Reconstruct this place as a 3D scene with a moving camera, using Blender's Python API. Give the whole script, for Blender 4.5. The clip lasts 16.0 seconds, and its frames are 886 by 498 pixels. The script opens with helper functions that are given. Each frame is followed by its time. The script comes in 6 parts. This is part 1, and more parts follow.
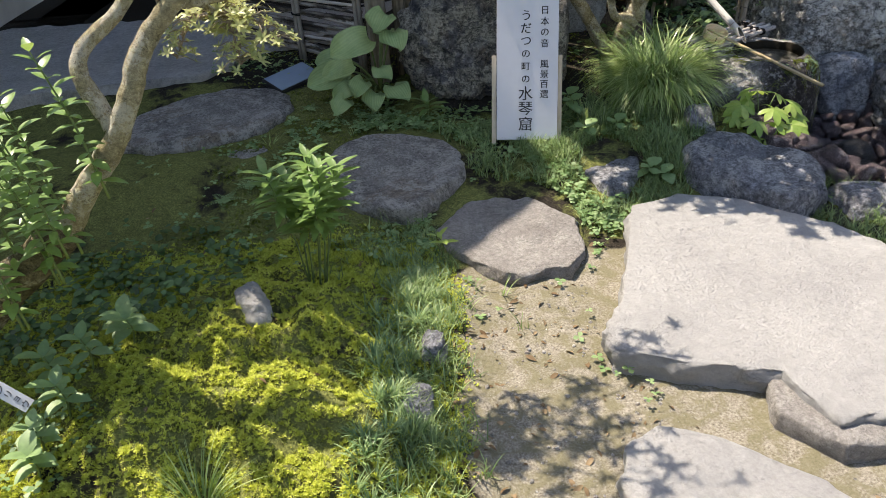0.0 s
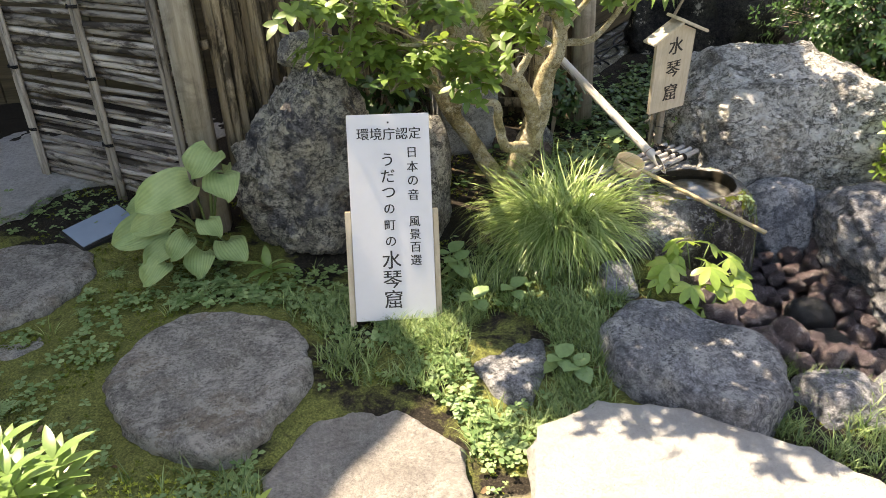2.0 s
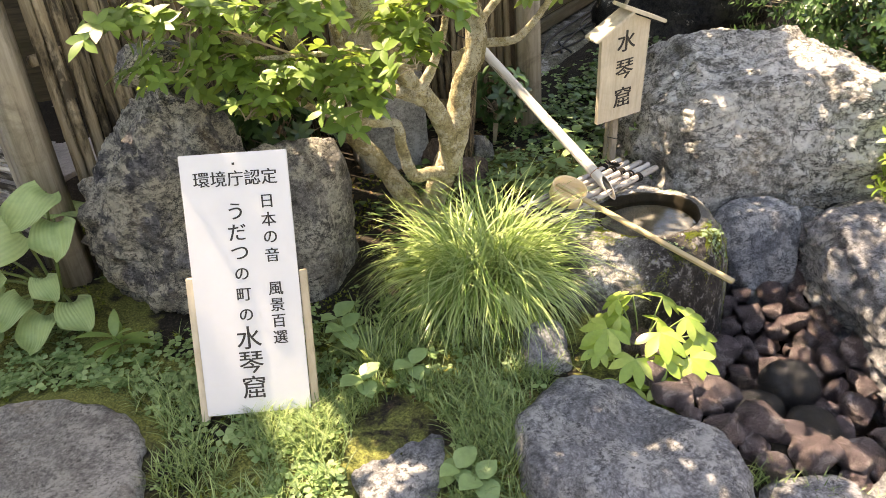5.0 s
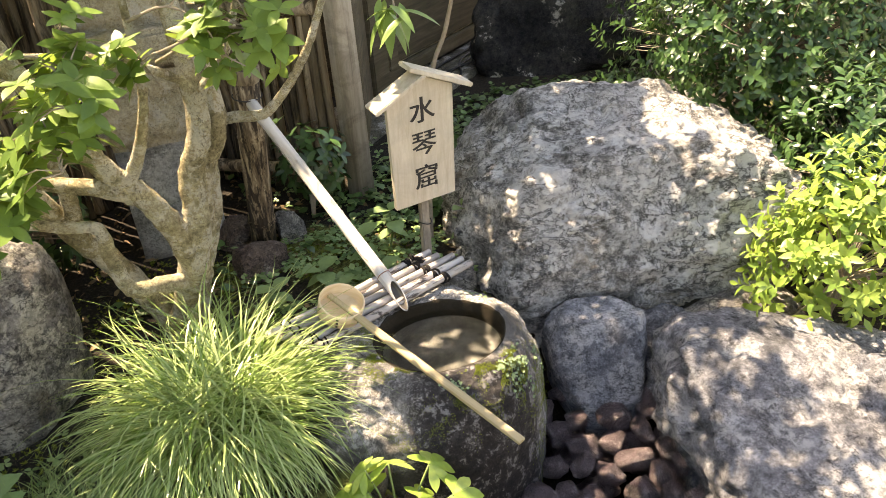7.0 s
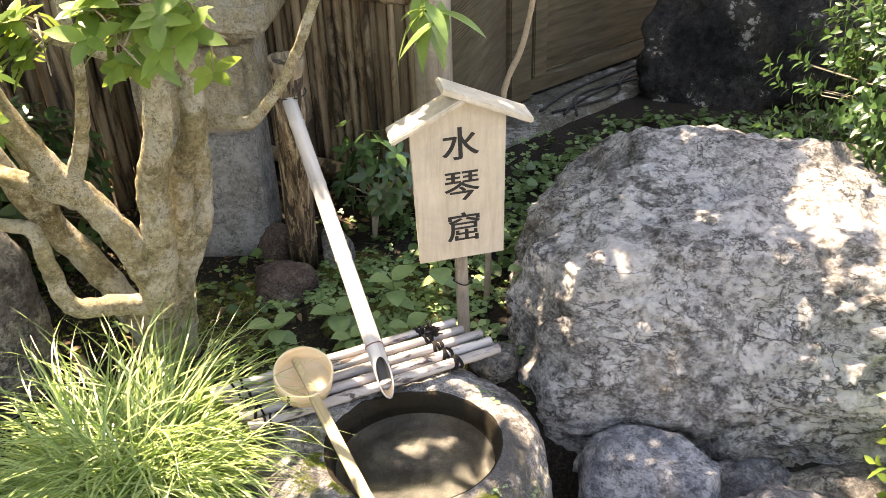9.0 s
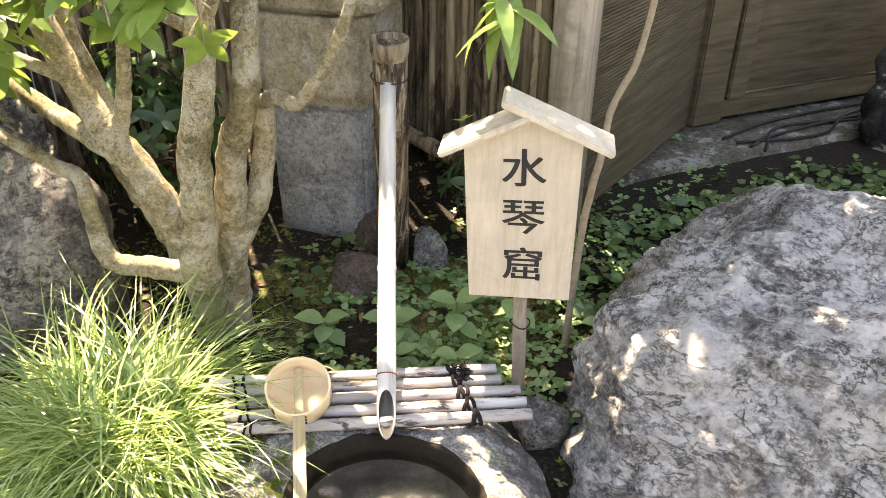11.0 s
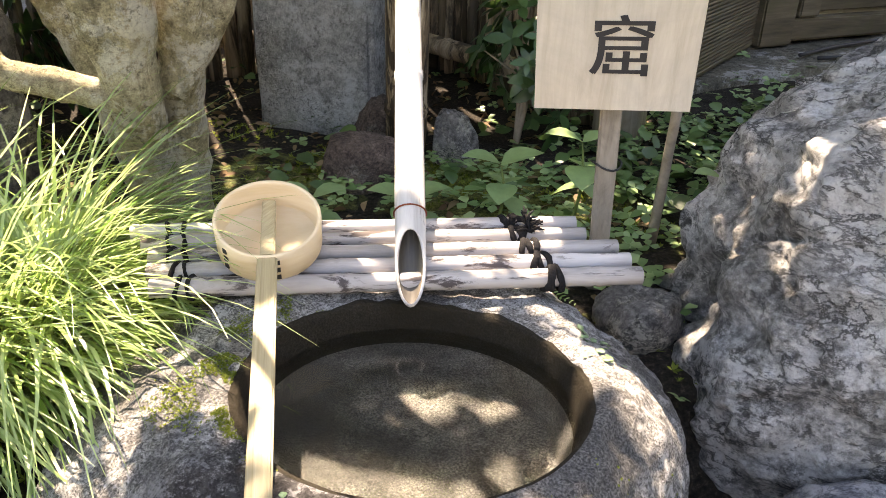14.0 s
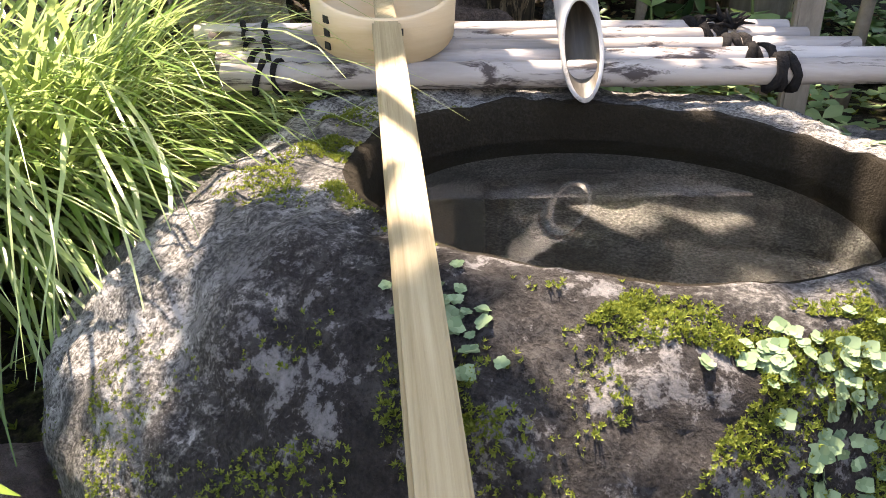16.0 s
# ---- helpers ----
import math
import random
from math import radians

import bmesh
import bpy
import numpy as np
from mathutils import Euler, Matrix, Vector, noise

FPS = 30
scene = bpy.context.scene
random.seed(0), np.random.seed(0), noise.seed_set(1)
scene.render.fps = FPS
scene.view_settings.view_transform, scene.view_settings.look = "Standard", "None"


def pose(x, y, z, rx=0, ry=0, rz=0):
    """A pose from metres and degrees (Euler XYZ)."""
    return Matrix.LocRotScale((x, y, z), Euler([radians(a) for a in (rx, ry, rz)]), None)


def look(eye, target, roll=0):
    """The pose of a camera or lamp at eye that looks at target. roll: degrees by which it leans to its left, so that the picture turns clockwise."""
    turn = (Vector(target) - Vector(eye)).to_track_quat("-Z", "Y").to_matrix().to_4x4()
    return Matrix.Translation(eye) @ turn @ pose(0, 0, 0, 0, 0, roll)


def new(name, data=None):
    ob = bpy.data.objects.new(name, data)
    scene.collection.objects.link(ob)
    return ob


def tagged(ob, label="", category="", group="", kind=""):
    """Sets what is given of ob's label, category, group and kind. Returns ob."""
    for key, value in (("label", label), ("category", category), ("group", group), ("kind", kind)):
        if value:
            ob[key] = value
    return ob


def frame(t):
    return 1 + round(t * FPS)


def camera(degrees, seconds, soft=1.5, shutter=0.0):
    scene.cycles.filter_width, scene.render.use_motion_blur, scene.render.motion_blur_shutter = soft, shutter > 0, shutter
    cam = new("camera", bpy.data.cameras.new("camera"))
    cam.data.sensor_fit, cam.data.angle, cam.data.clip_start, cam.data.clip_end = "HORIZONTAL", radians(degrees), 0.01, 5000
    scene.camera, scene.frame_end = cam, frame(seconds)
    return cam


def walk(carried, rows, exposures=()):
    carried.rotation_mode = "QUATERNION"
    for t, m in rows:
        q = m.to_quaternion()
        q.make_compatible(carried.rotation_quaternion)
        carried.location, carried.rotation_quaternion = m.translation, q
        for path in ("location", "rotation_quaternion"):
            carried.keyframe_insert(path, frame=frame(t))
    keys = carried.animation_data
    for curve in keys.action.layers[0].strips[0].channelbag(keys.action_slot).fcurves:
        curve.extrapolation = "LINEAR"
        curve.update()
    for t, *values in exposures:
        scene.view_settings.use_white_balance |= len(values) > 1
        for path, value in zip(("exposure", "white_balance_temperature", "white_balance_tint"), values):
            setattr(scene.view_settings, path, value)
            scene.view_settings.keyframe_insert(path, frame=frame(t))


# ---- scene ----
cam = camera(59.6, 16.0, soft=0.55)
METRES, EYE, TILT, LEAN, TURN = 5.0, 1.5, -32.5, 3.5, 0.0
ROWS = [
    (0.0, 0.0, 0.0, 0.0, 0.0, 0.0, -0.0),
    (0.5, 0.0073, 0.0385, 0.028, -4.22, 3.36, 2.79),
    (1.0, 0.0062, 0.0819, 0.0529, -6.95, 5.42, 4.34),
    (1.5, 0.021, 0.1212, 0.0697, -7.27, 5.5, 3.84),
    (2.0, 0.0547, 0.1732, 0.1009, -5.74, 4.93, 2.72),
    (2.5, 0.0667, 0.208, 0.1167, -4.0, 4.21, 2.37),
    (3.0, 0.064, 0.2324, 0.1254, -3.01, 3.69, 2.42),
    (5.5, 0.1732, 0.289, 0.1672, -6.03, 2.92, 5.11),
    (6.0, 0.2045, 0.3103, 0.1798, -7.08, 3.12, 5.9),
    (6.5, 0.2435, 0.3472, 0.2023, -7.34, 3.32, 5.97),
    (7.0, 0.281, 0.3717, 0.2173, -6.64, 3.45, 5.01),
    (7.5, 0.3174, 0.3975, 0.2345, -4.64, 3.55, 2.81),
    (8.0, 0.3342, 0.4153, 0.2422, -1.72, 3.43, 0.06),
    (8.5, 0.3525, 0.4435, 0.2496, 2.24, 3.29, -3.06),
    (9.0, 0.3685, 0.4705, 0.2611, 7.51, 2.56, -6.46),
    (11.5, 0.4209, 0.5456, 0.2957, 24.77, -2.47, -19.39),
    (12.0, 0.4107, 0.5598, 0.29, 23.88, -1.45, -18.91),
    (12.5, 0.3982, 0.5682, 0.2756, 22.69, -1.13, -18.2),
    (13.0, 0.3917, 0.5729, 0.2747, 21.85, -0.33, -17.81),
    (13.5, 0.3907, 0.5965, 0.2527, 21.89, 0.61, -18.12),
    (14.0, 0.3819, 0.6331, 0.2204, 23.1, 1.77, -18.99),
    (14.5, 0.3723, 0.6558, 0.2026, 24.5, 2.51, -19.82),
    (15.0, 0.3654, 0.6704, 0.1888, 25.92, 2.41, -20.1),
    (15.5, 0.3577, 0.6775, 0.1834, 26.7, 1.97, -19.81),
    (16.0, 0.3535, 0.6772, 0.1786, 26.86, 1.44, -19.29),
]
EXPOSURES = [(0.0, 1.5, 7200, 14), (1.5, 1.95, 8000, 14), (2.5, 2.7, 9500, 16), (3.0, 2.88, 9900, 18), (7.0, 2.8, 9700, 18), (9.0, 3.05, 9200, 21), (12.5, 3.35, 9400, 20), (14.0, 3.1, 8600, 21), (15.0, 2.8, 7900, 21), (16.0, 2.8, 7900, 21)]
walk(cam, [(t, pose(0, 0, EYE, TILT, LEAN, TURN) @ pose(METRES * x, METRES * y, METRES * z, 90 + pitch, roll, yaw)) for t, x, y, z, yaw, pitch, roll in ROWS], EXPOSURES)

# ---- light ----
SUN = Vector((-0.36, 0.30, 0.88)).normalized()
world = bpy.data.worlds.new("sky_world")
scene.world = world
world.use_nodes = True
_wn = world.node_tree.nodes
_sky = _wn.new("ShaderNodeTexSky")
_sky.sky_type, _sky.sun_disc = "NISHITA", False
_sky.sun_elevation, _sky.sun_rotation = math.asin(SUN.z), math.atan2(SUN.x, SUN.y)
_wn["Background"].inputs["Strength"].default_value = 0.10
world.node_tree.links.new(_sky.outputs[0], _wn["Background"].inputs["Color"])
sun_data = bpy.data.lights.new("sun", "SUN")
sun_data.energy, sun_data.angle, sun_data.color = 3.3, radians(0.55), (1.0, 0.95, 0.86)
sun_lamp = new("sun", sun_data)
sun_lamp.matrix_world = look(SUN * 20, (0, 0, 0))

# ---- material kit ----
def material(name, rough=0.8):
    m = bpy.data.materials.new(name)
    m.use_nodes = True
    t = m.node_tree
    b = t.nodes["Principled BSDF"]
    b.inputs["Roughness"].default_value = rough
    b.inputs["Specular IOR Level"].default_value = 0.5 if rough < 0.7 else 0.18
    return m, t, b


def node(t, kind, **kw):
    n = t.nodes.new("ShaderNode" + kind)
    for k, v in kw.items():
        if k in n.inputs:
            n.inputs[k].default_value = v
    return n


def coords(t, scale=(1, 1, 1), which="Object"):
    c = t.nodes.new("ShaderNodeTexCoord")
    m = t.nodes.new("ShaderNodeMapping")
    m.inputs["Scale"].default_value = scale
    t.links.new(c.outputs[which], m.inputs["Vector"])
    return m.outputs["Vector"]


def coords_along(t, axis, long=12.0):
    """Object coordinates squeezed along an axis, for grain that runs with it."""
    c = t.nodes.new("ShaderNodeTexCoord")
    m = t.nodes.new("ShaderNodeMapping")
    m.vector_type = "TEXTURE"
    m.inputs["Rotation"].default_value = Vector(axis).to_track_quat("Z", "Y").to_euler()
    m.inputs["Scale"].default_value = (1, 1, long)
    t.links.new(c.outputs["Object"], m.inputs["Vector"])
    return m.outputs["Vector"]


def noise_tex(t, vec, scale, detail=6, rough=0.6, dist=0.0):
    n = node(t, "TexNoise", Scale=scale, Detail=detail, Roughness=rough, Distortion=dist)
    t.links.new(vec, n.inputs["Vector"])
    return n.outputs["Fac"]


def ramp(t, fac, stops):
    r = t.nodes.new("ShaderNodeValToRGB")
    while len(r.color_ramp.elements) < len(stops):
        r.color_ramp.elements.new(0.5)
    for e, (p, c) in zip(r.color_ramp.elements, stops):
        e.position = p
        e.color = (*c, 1) if len(c) == 3 else c
    t.links.new(fac, r.inputs["Fac"])
    return r.outputs["Color"]


def grey(t, fac, lo, hi):
    return ramp(t, fac, [(lo, (0, 0, 0)), (hi, (1, 1, 1))])


def grey_down(t, fac, lo, hi):
    return ramp(t, fac, [(lo, (1, 1, 1)), (hi, (0, 0, 0))])


def mix(t, fac, a, b, mode="MIX"):
    n = t.nodes.new("ShaderNodeMix")
    n.data_type, n.blend_type = "RGBA", mode
    for s, v in ((n.inputs[0], fac), (n.inputs[6], a), (n.inputs[7], b)):
        if isinstance(v, (int, float)):
            s.default_value = v
        elif isinstance(v, tuple):
            s.default_value = (*v, 1)
        else:
            t.links.new(v, s)
    return n.outputs[2]


def math_node(t, op, a, b=0.0):
    n = t.nodes.new("ShaderNodeMath")
    n.operation = op
    for s, v in ((n.inputs[0], a), (n.inputs[1], b)):
        if isinstance(v, (int, float)):
            s.default_value = v
        else:
            t.links.new(v, s)
    return n.outputs[0]


def bump(t, bsdf, heights):
    """heights: (socket, strength, distance), coarse first."""
    last = None
    for h, strength, distance in heights:
        n = node(t, "Bump", Strength=strength, Distance=distance)
        t.links.new(h, n.inputs["Height"])
        if last is not None:
            t.links.new(last, n.inputs["Normal"])
        last = n.outputs["Normal"]
    t.links.new(last, bsdf.inputs["Normal"])


def rock_material(name, dark, mid, light, patch=(0.62, 0.60, 0.55), amount=0.5, scale=1.0, tint=None, crack=0.5, rough=0.85, speck=0.0, spotty=0.75, grain=0.7, veins=0.0):
    m, t, b = material(name, rough)
    v = coords(t, (scale,) * 3)
    big = noise_tex(t, v, 3.5, 8, 0.62, 0.15)
    fine = noise_tex(t, v, 38, 8, 0.7)
    c = ramp(t, big, [(0.30, dark), (0.47, mid), (0.68, light)])
    c = mix(t, grain, c, ramp(t, fine, [(0.32, (0.14, 0.14, 0.14)), (0.5, (0.5, 0.5, 0.5)), (0.68, (0.9, 0.9, 0.9))]), "OVERLAY")
    c = mix(t, 0.55 * grain, c, ramp(t, noise_tex(t, v, 150, 5, 0.7), [(0.34, (0.12, 0.12, 0.12)), (0.5, (0.5, 0.5, 0.5)), (0.66, (0.9, 0.9, 0.9))]), "OVERLAY")
    if tint:
        c = mix(t, math_node(t, "MULTIPLY", grey(t, noise_tex(t, v, 2.1, 5, 0.6, 1.2), 0.5, 0.68), 0.7), c, tint)
    lich = math_node(t, "MULTIPLY", grey(t, noise_tex(t, v, 7, 9, 0.72, 0.1), 0.62 - 0.14 * amount, 0.645 - 0.13 * amount), grey(t, fine, 0.36, 0.48))
    c = mix(t, math_node(t, "MULTIPLY", lich, 0.85), c, patch)
    spots = math_node(t, "MULTIPLY", grey(t, noise_tex(t, v, 13, 10, 0.78, 0.0), 0.50, 0.57), grey_down(t, big, 0.40, 0.62))
    c = mix(t, math_node(t, "MULTIPLY", spots, spotty), c, tuple(k * 0.35 for k in dark))
    pits = math_node(t, "MULTIPLY", grey(t, noise_tex(t, v, 62, 7, 0.75, 0.0), 0.53, 0.60), grey(t, noise_tex(t, v, 9, 5, 0.6), 0.40, 0.56))
    c = mix(t, math_node(t, "MULTIPLY", pits, min(0.85, 1.1 * grain)), c, tuple(k * 0.30 for k in dark))
    vor = node(t, "TexVoronoi", Scale=2.6)
    vor.feature = "DISTANCE_TO_EDGE"
    wob = t.nodes.new("ShaderNodeVectorMath")
    wob.operation = "ADD"
    nz = node(t, "TexNoise", Scale=5.0, Detail=5.0)
    t.links.new(v, nz.inputs["Vector"])
    t.links.new(v, wob.inputs[0])
    less = t.nodes.new("ShaderNodeVectorMath")
    less.operation = "SCALE"
    less.inputs["Scale"].default_value = 0.28
    t.links.new(nz.outputs["Color"], less.inputs[0])
    t.links.new(less.outputs[0], wob.inputs[1])
    t.links.new(wob.outputs[0], vor.inputs["Vector"])
    cr = ramp(t, vor.outputs["Distance"], [(0.0, (0, 0, 0)), (0.022, (1, 1, 1))])
    gate = math_node(t, "MULTIPLY", grey(t, noise_tex(t, v, 4.5, 4, 0.6), 0.48, 0.60), crack)
    c = mix(t, gate, c, mix(t, cr, (0.03, 0.028, 0.026), c))
    lines = None
    if veins:
        squat = coords(t, (scale, scale, 2.1 * scale))
        for size, thin, share in ((2.6, 0.010, 1.0), (7.5, 0.016, 0.9), (21, 0.030, 0.75)):
            n = noise_tex(t, squat, size, 9, 0.66, 0.25)
            off = math_node(t, "ABSOLUTE", math_node(t, "SUBTRACT", n, 0.5))
            one = math_node(t, "MULTIPLY", grey_down(t, off, thin * 0.25, thin), grey(t, noise_tex(t, v, size * 0.8, 4, 0.6), 0.44, 0.56))
            one = math_node(t, "MULTIPLY", one, share)
            lines = one if lines is None else math_node(t, "MAXIMUM", lines, one)
        c = mix(t, math_node(t, "MULTIPLY", lines, veins), c, tuple(k * 0.28 for k in dark))
    if speck:
        sp = grey(t, noise_tex(t, v, 170, 3, 0.6), 0.58, 0.66)
        c = mix(t, math_node(t, "MULTIPLY", sp, speck), c, (0.55, 0.55, 0.53))
    t.links.new(c, b.inputs["Base Color"])
    deep = [(math_node(t, "SUBTRACT", 1.0, lines), 0.8 * veins, 0.012)] if veins else []
    bump(t, b, deep + [(cr, 0.5 * crack, 0.012), (big, 0.7, 0.03), (noise_tex(t, v, 13, 10, 0.78, 0.0), 1.0, 0.03), (fine, 1.0, 0.014), (noise_tex(t, v, 140, 4, 0.7), 0.7, 0.003)])
    return m


def wood_material(name, a, b_, c_, stretch=(1, 1, 0.06), scale=40, rough=0.75, weather=None, stain=0.4, blot=(9, 0.48, 0.64), tone=0.72, axis=None):
    m, t, b = material(name, rough)
    v = coords_along(t, axis) if axis else coords(t, stretch)
    g = noise_tex(t, v, scale, 6, 0.65, 0.4)
    c = ramp(t, g, [(0.3, a), (0.5, b_), (0.7, c_)])
    o = coords_along(t, axis, 5.0) if axis else coords(t)
    if weather:
        c = mix(t, math_node(t, "MULTIPLY", grey(t, noise_tex(t, o, blot[0], 7, 0.7, 0.6), blot[1], blot[2]), stain), c, weather)
    info = t.nodes.new("ShaderNodeObjectInfo")
    c = mix(t, 1.0, c, ramp(t, info.outputs["Random"], [(0, (tone, tone * 0.97, tone * 0.92)), (1, (1.0, 1.0, 1.0))]), "MULTIPLY")
    t.links.new(c, b.inputs["Base Color"])
    bump(t, b, [(g, 0.35, 0.004), (noise_tex(t, v, scale * 4, 3), 0.2, 0.001)])
    return m


def leaf_material(name, dark, light, glow, rough=0.42, trans=0.38):
    m, t, b = material(name, rough)
    g = t.nodes.new("ShaderNodeNewGeometry")
    c = ramp(t, g.outputs["Random Per Island"], [(0.0, dark), (1.0, light)])
    v = coords(t)
    c = mix(t, 0.35, c, ramp(t, noise_tex(t, v, 60, 4), [(0.3, (0.3, 0.3, 0.3)), (0.7, (0.72, 0.72, 0.68))]), "OVERLAY")
    t.links.new(c, b.inputs["Base Color"])
    tr = t.nodes.new("ShaderNodeBsdfTranslucent")
    t.links.new(mix(t, 0.5, c, glow), tr.inputs["Color"])
    mx = t.nodes.new("ShaderNodeMixShader")
    mx.inputs["Fac"].default_value = trans
    t.links.new(b.outputs[0], mx.inputs[1])
    t.links.new(tr.outputs[0], mx.inputs[2])
    t.links.new(mx.outputs[0], t.nodes["Material Output"].inputs["Surface"])
    return m


def plain_material(name, colour, rough=0.6, vary=0.25, scale=30, metal=0.0, relief=0.15):
    m, t, b = material(name, rough)
    v = coords(t)
    n = noise_tex(t, v, scale, 6, 0.65)
    lo, hi = tuple(k * (1 - vary) for k in colour), tuple(min(1, k * (1 + vary)) for k in colour)
    c = ramp(t, n, [(0.3, lo), (0.7, hi)])
    c = mix(t, 0.3, c, ramp(t, noise_tex(t, v, scale / 9, 5), [(0.3, lo), (0.7, hi)]))
    t.links.new(c, b.inputs["Base Color"])
    b.inputs["Metallic"].default_value = metal
    bump(t, b, [(n, relief, 0.004)])
    return m


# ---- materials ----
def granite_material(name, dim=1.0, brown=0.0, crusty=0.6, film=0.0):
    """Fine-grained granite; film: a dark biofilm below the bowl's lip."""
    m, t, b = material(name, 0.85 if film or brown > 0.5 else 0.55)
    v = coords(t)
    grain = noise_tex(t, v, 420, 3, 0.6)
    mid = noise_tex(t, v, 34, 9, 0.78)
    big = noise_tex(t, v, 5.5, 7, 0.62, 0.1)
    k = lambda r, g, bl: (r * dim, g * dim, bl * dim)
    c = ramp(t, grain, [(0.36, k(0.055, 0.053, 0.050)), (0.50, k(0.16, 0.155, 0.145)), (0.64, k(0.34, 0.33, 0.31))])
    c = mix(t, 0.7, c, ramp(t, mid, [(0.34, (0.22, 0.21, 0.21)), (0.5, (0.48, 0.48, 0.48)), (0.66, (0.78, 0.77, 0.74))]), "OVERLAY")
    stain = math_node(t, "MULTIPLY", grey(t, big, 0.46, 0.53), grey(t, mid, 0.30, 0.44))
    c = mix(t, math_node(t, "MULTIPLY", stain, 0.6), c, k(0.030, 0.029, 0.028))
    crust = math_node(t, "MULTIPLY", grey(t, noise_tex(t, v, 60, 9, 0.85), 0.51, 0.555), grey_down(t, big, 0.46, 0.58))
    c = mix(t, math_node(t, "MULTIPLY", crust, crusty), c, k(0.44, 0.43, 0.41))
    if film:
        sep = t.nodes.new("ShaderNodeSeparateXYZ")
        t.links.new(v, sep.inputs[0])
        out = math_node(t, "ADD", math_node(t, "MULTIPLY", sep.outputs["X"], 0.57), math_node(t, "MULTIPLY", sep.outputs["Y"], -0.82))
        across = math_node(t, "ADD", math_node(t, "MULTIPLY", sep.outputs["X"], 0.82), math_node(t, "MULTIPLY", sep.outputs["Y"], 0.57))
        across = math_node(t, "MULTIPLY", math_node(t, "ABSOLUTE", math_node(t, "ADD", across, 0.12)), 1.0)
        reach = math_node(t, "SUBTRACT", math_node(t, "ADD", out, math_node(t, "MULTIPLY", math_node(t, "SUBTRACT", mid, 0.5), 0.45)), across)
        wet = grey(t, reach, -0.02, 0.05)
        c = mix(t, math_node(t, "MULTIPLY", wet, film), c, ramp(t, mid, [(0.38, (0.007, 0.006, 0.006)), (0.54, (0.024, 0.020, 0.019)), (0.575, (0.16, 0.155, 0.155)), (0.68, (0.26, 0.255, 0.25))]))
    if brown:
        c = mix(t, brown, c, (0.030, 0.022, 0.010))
    t.links.new(c, b.inputs["Base Color"])
    bump(t, b, [(big, 0.5, 0.03), (mid, 0.8, 0.012), (grain, 0.7, 0.003)])
    return m


M_ROCK = rock_material("grey_rock", (0.085, 0.083, 0.085), (0.27, 0.262, 0.25), (0.44, 0.425, 0.385), patch=(0.60, 0.58, 0.50), amount=0.9, tint=(0.20, 0.15, 0.09), crack=0.6, veins=0.8)
M_STANDING = rock_material("rugged_rock", (0.075, 0.078, 0.092), (0.27, 0.265, 0.27), (0.50, 0.475, 0.42), patch=(0.66, 0.63, 0.53), amount=1.15, scale=1.3, tint=(0.30, 0.215, 0.12), crack=0.7, veins=0.9)
M_BROWN = rock_material("red_brown_stone", (0.09, 0.066, 0.056), (0.19, 0.142, 0.12), (0.30, 0.235, 0.20), patch=(0.36, 0.32, 0.28), amount=0.3, scale=1.5, crack=0.4, veins=0.5)
M_ROCKBLUE = rock_material("blue_grey_rock", (0.10, 0.104, 0.115), (0.25, 0.255, 0.275), (0.37, 0.375, 0.385), amount=0.75, patch=(0.50, 0.50, 0.50), crack=0.4, veins=0.6, spotty=0.5)
M_BLUEWHITE = rock_material("blue_white_rock", (0.12, 0.13, 0.155), (0.29, 0.31, 0.345), (0.46, 0.48, 0.51), patch=(0.60, 0.62, 0.65), amount=0.9, scale=1.3, crack=0.4, veins=0.7, spotty=0.4)
M_BOULDER = rock_material("pale_boulder", (0.26, 0.25, 0.235), (0.45, 0.44, 0.415), (0.56, 0.55, 0.52), patch=(0.68, 0.67, 0.64), amount=1.1, scale=0.8, tint=(0.36, 0.29, 0.21), crack=0.5, grain=1.0, spotty=0.4, veins=1.0)
M_DARKROCK = rock_material("dark_rock", (0.02, 0.02, 0.022), (0.045, 0.043, 0.042), (0.085, 0.08, 0.07), amount=0.15, tint=(0.06, 0.06, 0.035), crack=0.4)
M_STEP = rock_material("stepping_stone", (0.22, 0.21, 0.195), (0.36, 0.342, 0.318), (0.46, 0.438, 0.41), patch=(0.56, 0.54, 0.50), amount=0.75, scale=1.6, tint=(0.34, 0.265, 0.19), crack=0.25, spotty=0.35, grain=0.7, veins=0.25)
M_STEPPALE = rock_material("pale_stepping_stone", (0.22, 0.205, 0.19), (0.32, 0.30, 0.28), (0.40, 0.38, 0.355), patch=(0.46, 0.44, 0.41), amount=0.3, scale=1.2, crack=0.1, spotty=0.15, grain=0.35)
M_SLAB = rock_material("pale_slab", (0.34, 0.335, 0.33), (0.40, 0.395, 0.385), (0.45, 0.445, 0.43), patch=(0.48, 0.475, 0.46), amount=0.1, scale=0.7, crack=0.03, spotty=0.06, grain=0.12)
M_BASIN = granite_material("granite_basin", dim=1.15, crusty=0.85, film=0.9)
# Wall of the hollow: far darker and browner than its floor.
M_BOWLWALL = granite_material("dark_brown_granite", 0.12, 0.6, 0.0)
M_BOWL = granite_material("wet_granite", 0.80, 0.22, 0.15)
M_SHAFT = rock_material("blue_grey_lantern_stone", (0.26, 0.265, 0.25), (0.43, 0.445, 0.435), (0.54, 0.56, 0.55), patch=(0.60, 0.63, 0.63), amount=0.7, scale=2, crack=0.0, speck=0.4, spotty=0.5, grain=0.6)
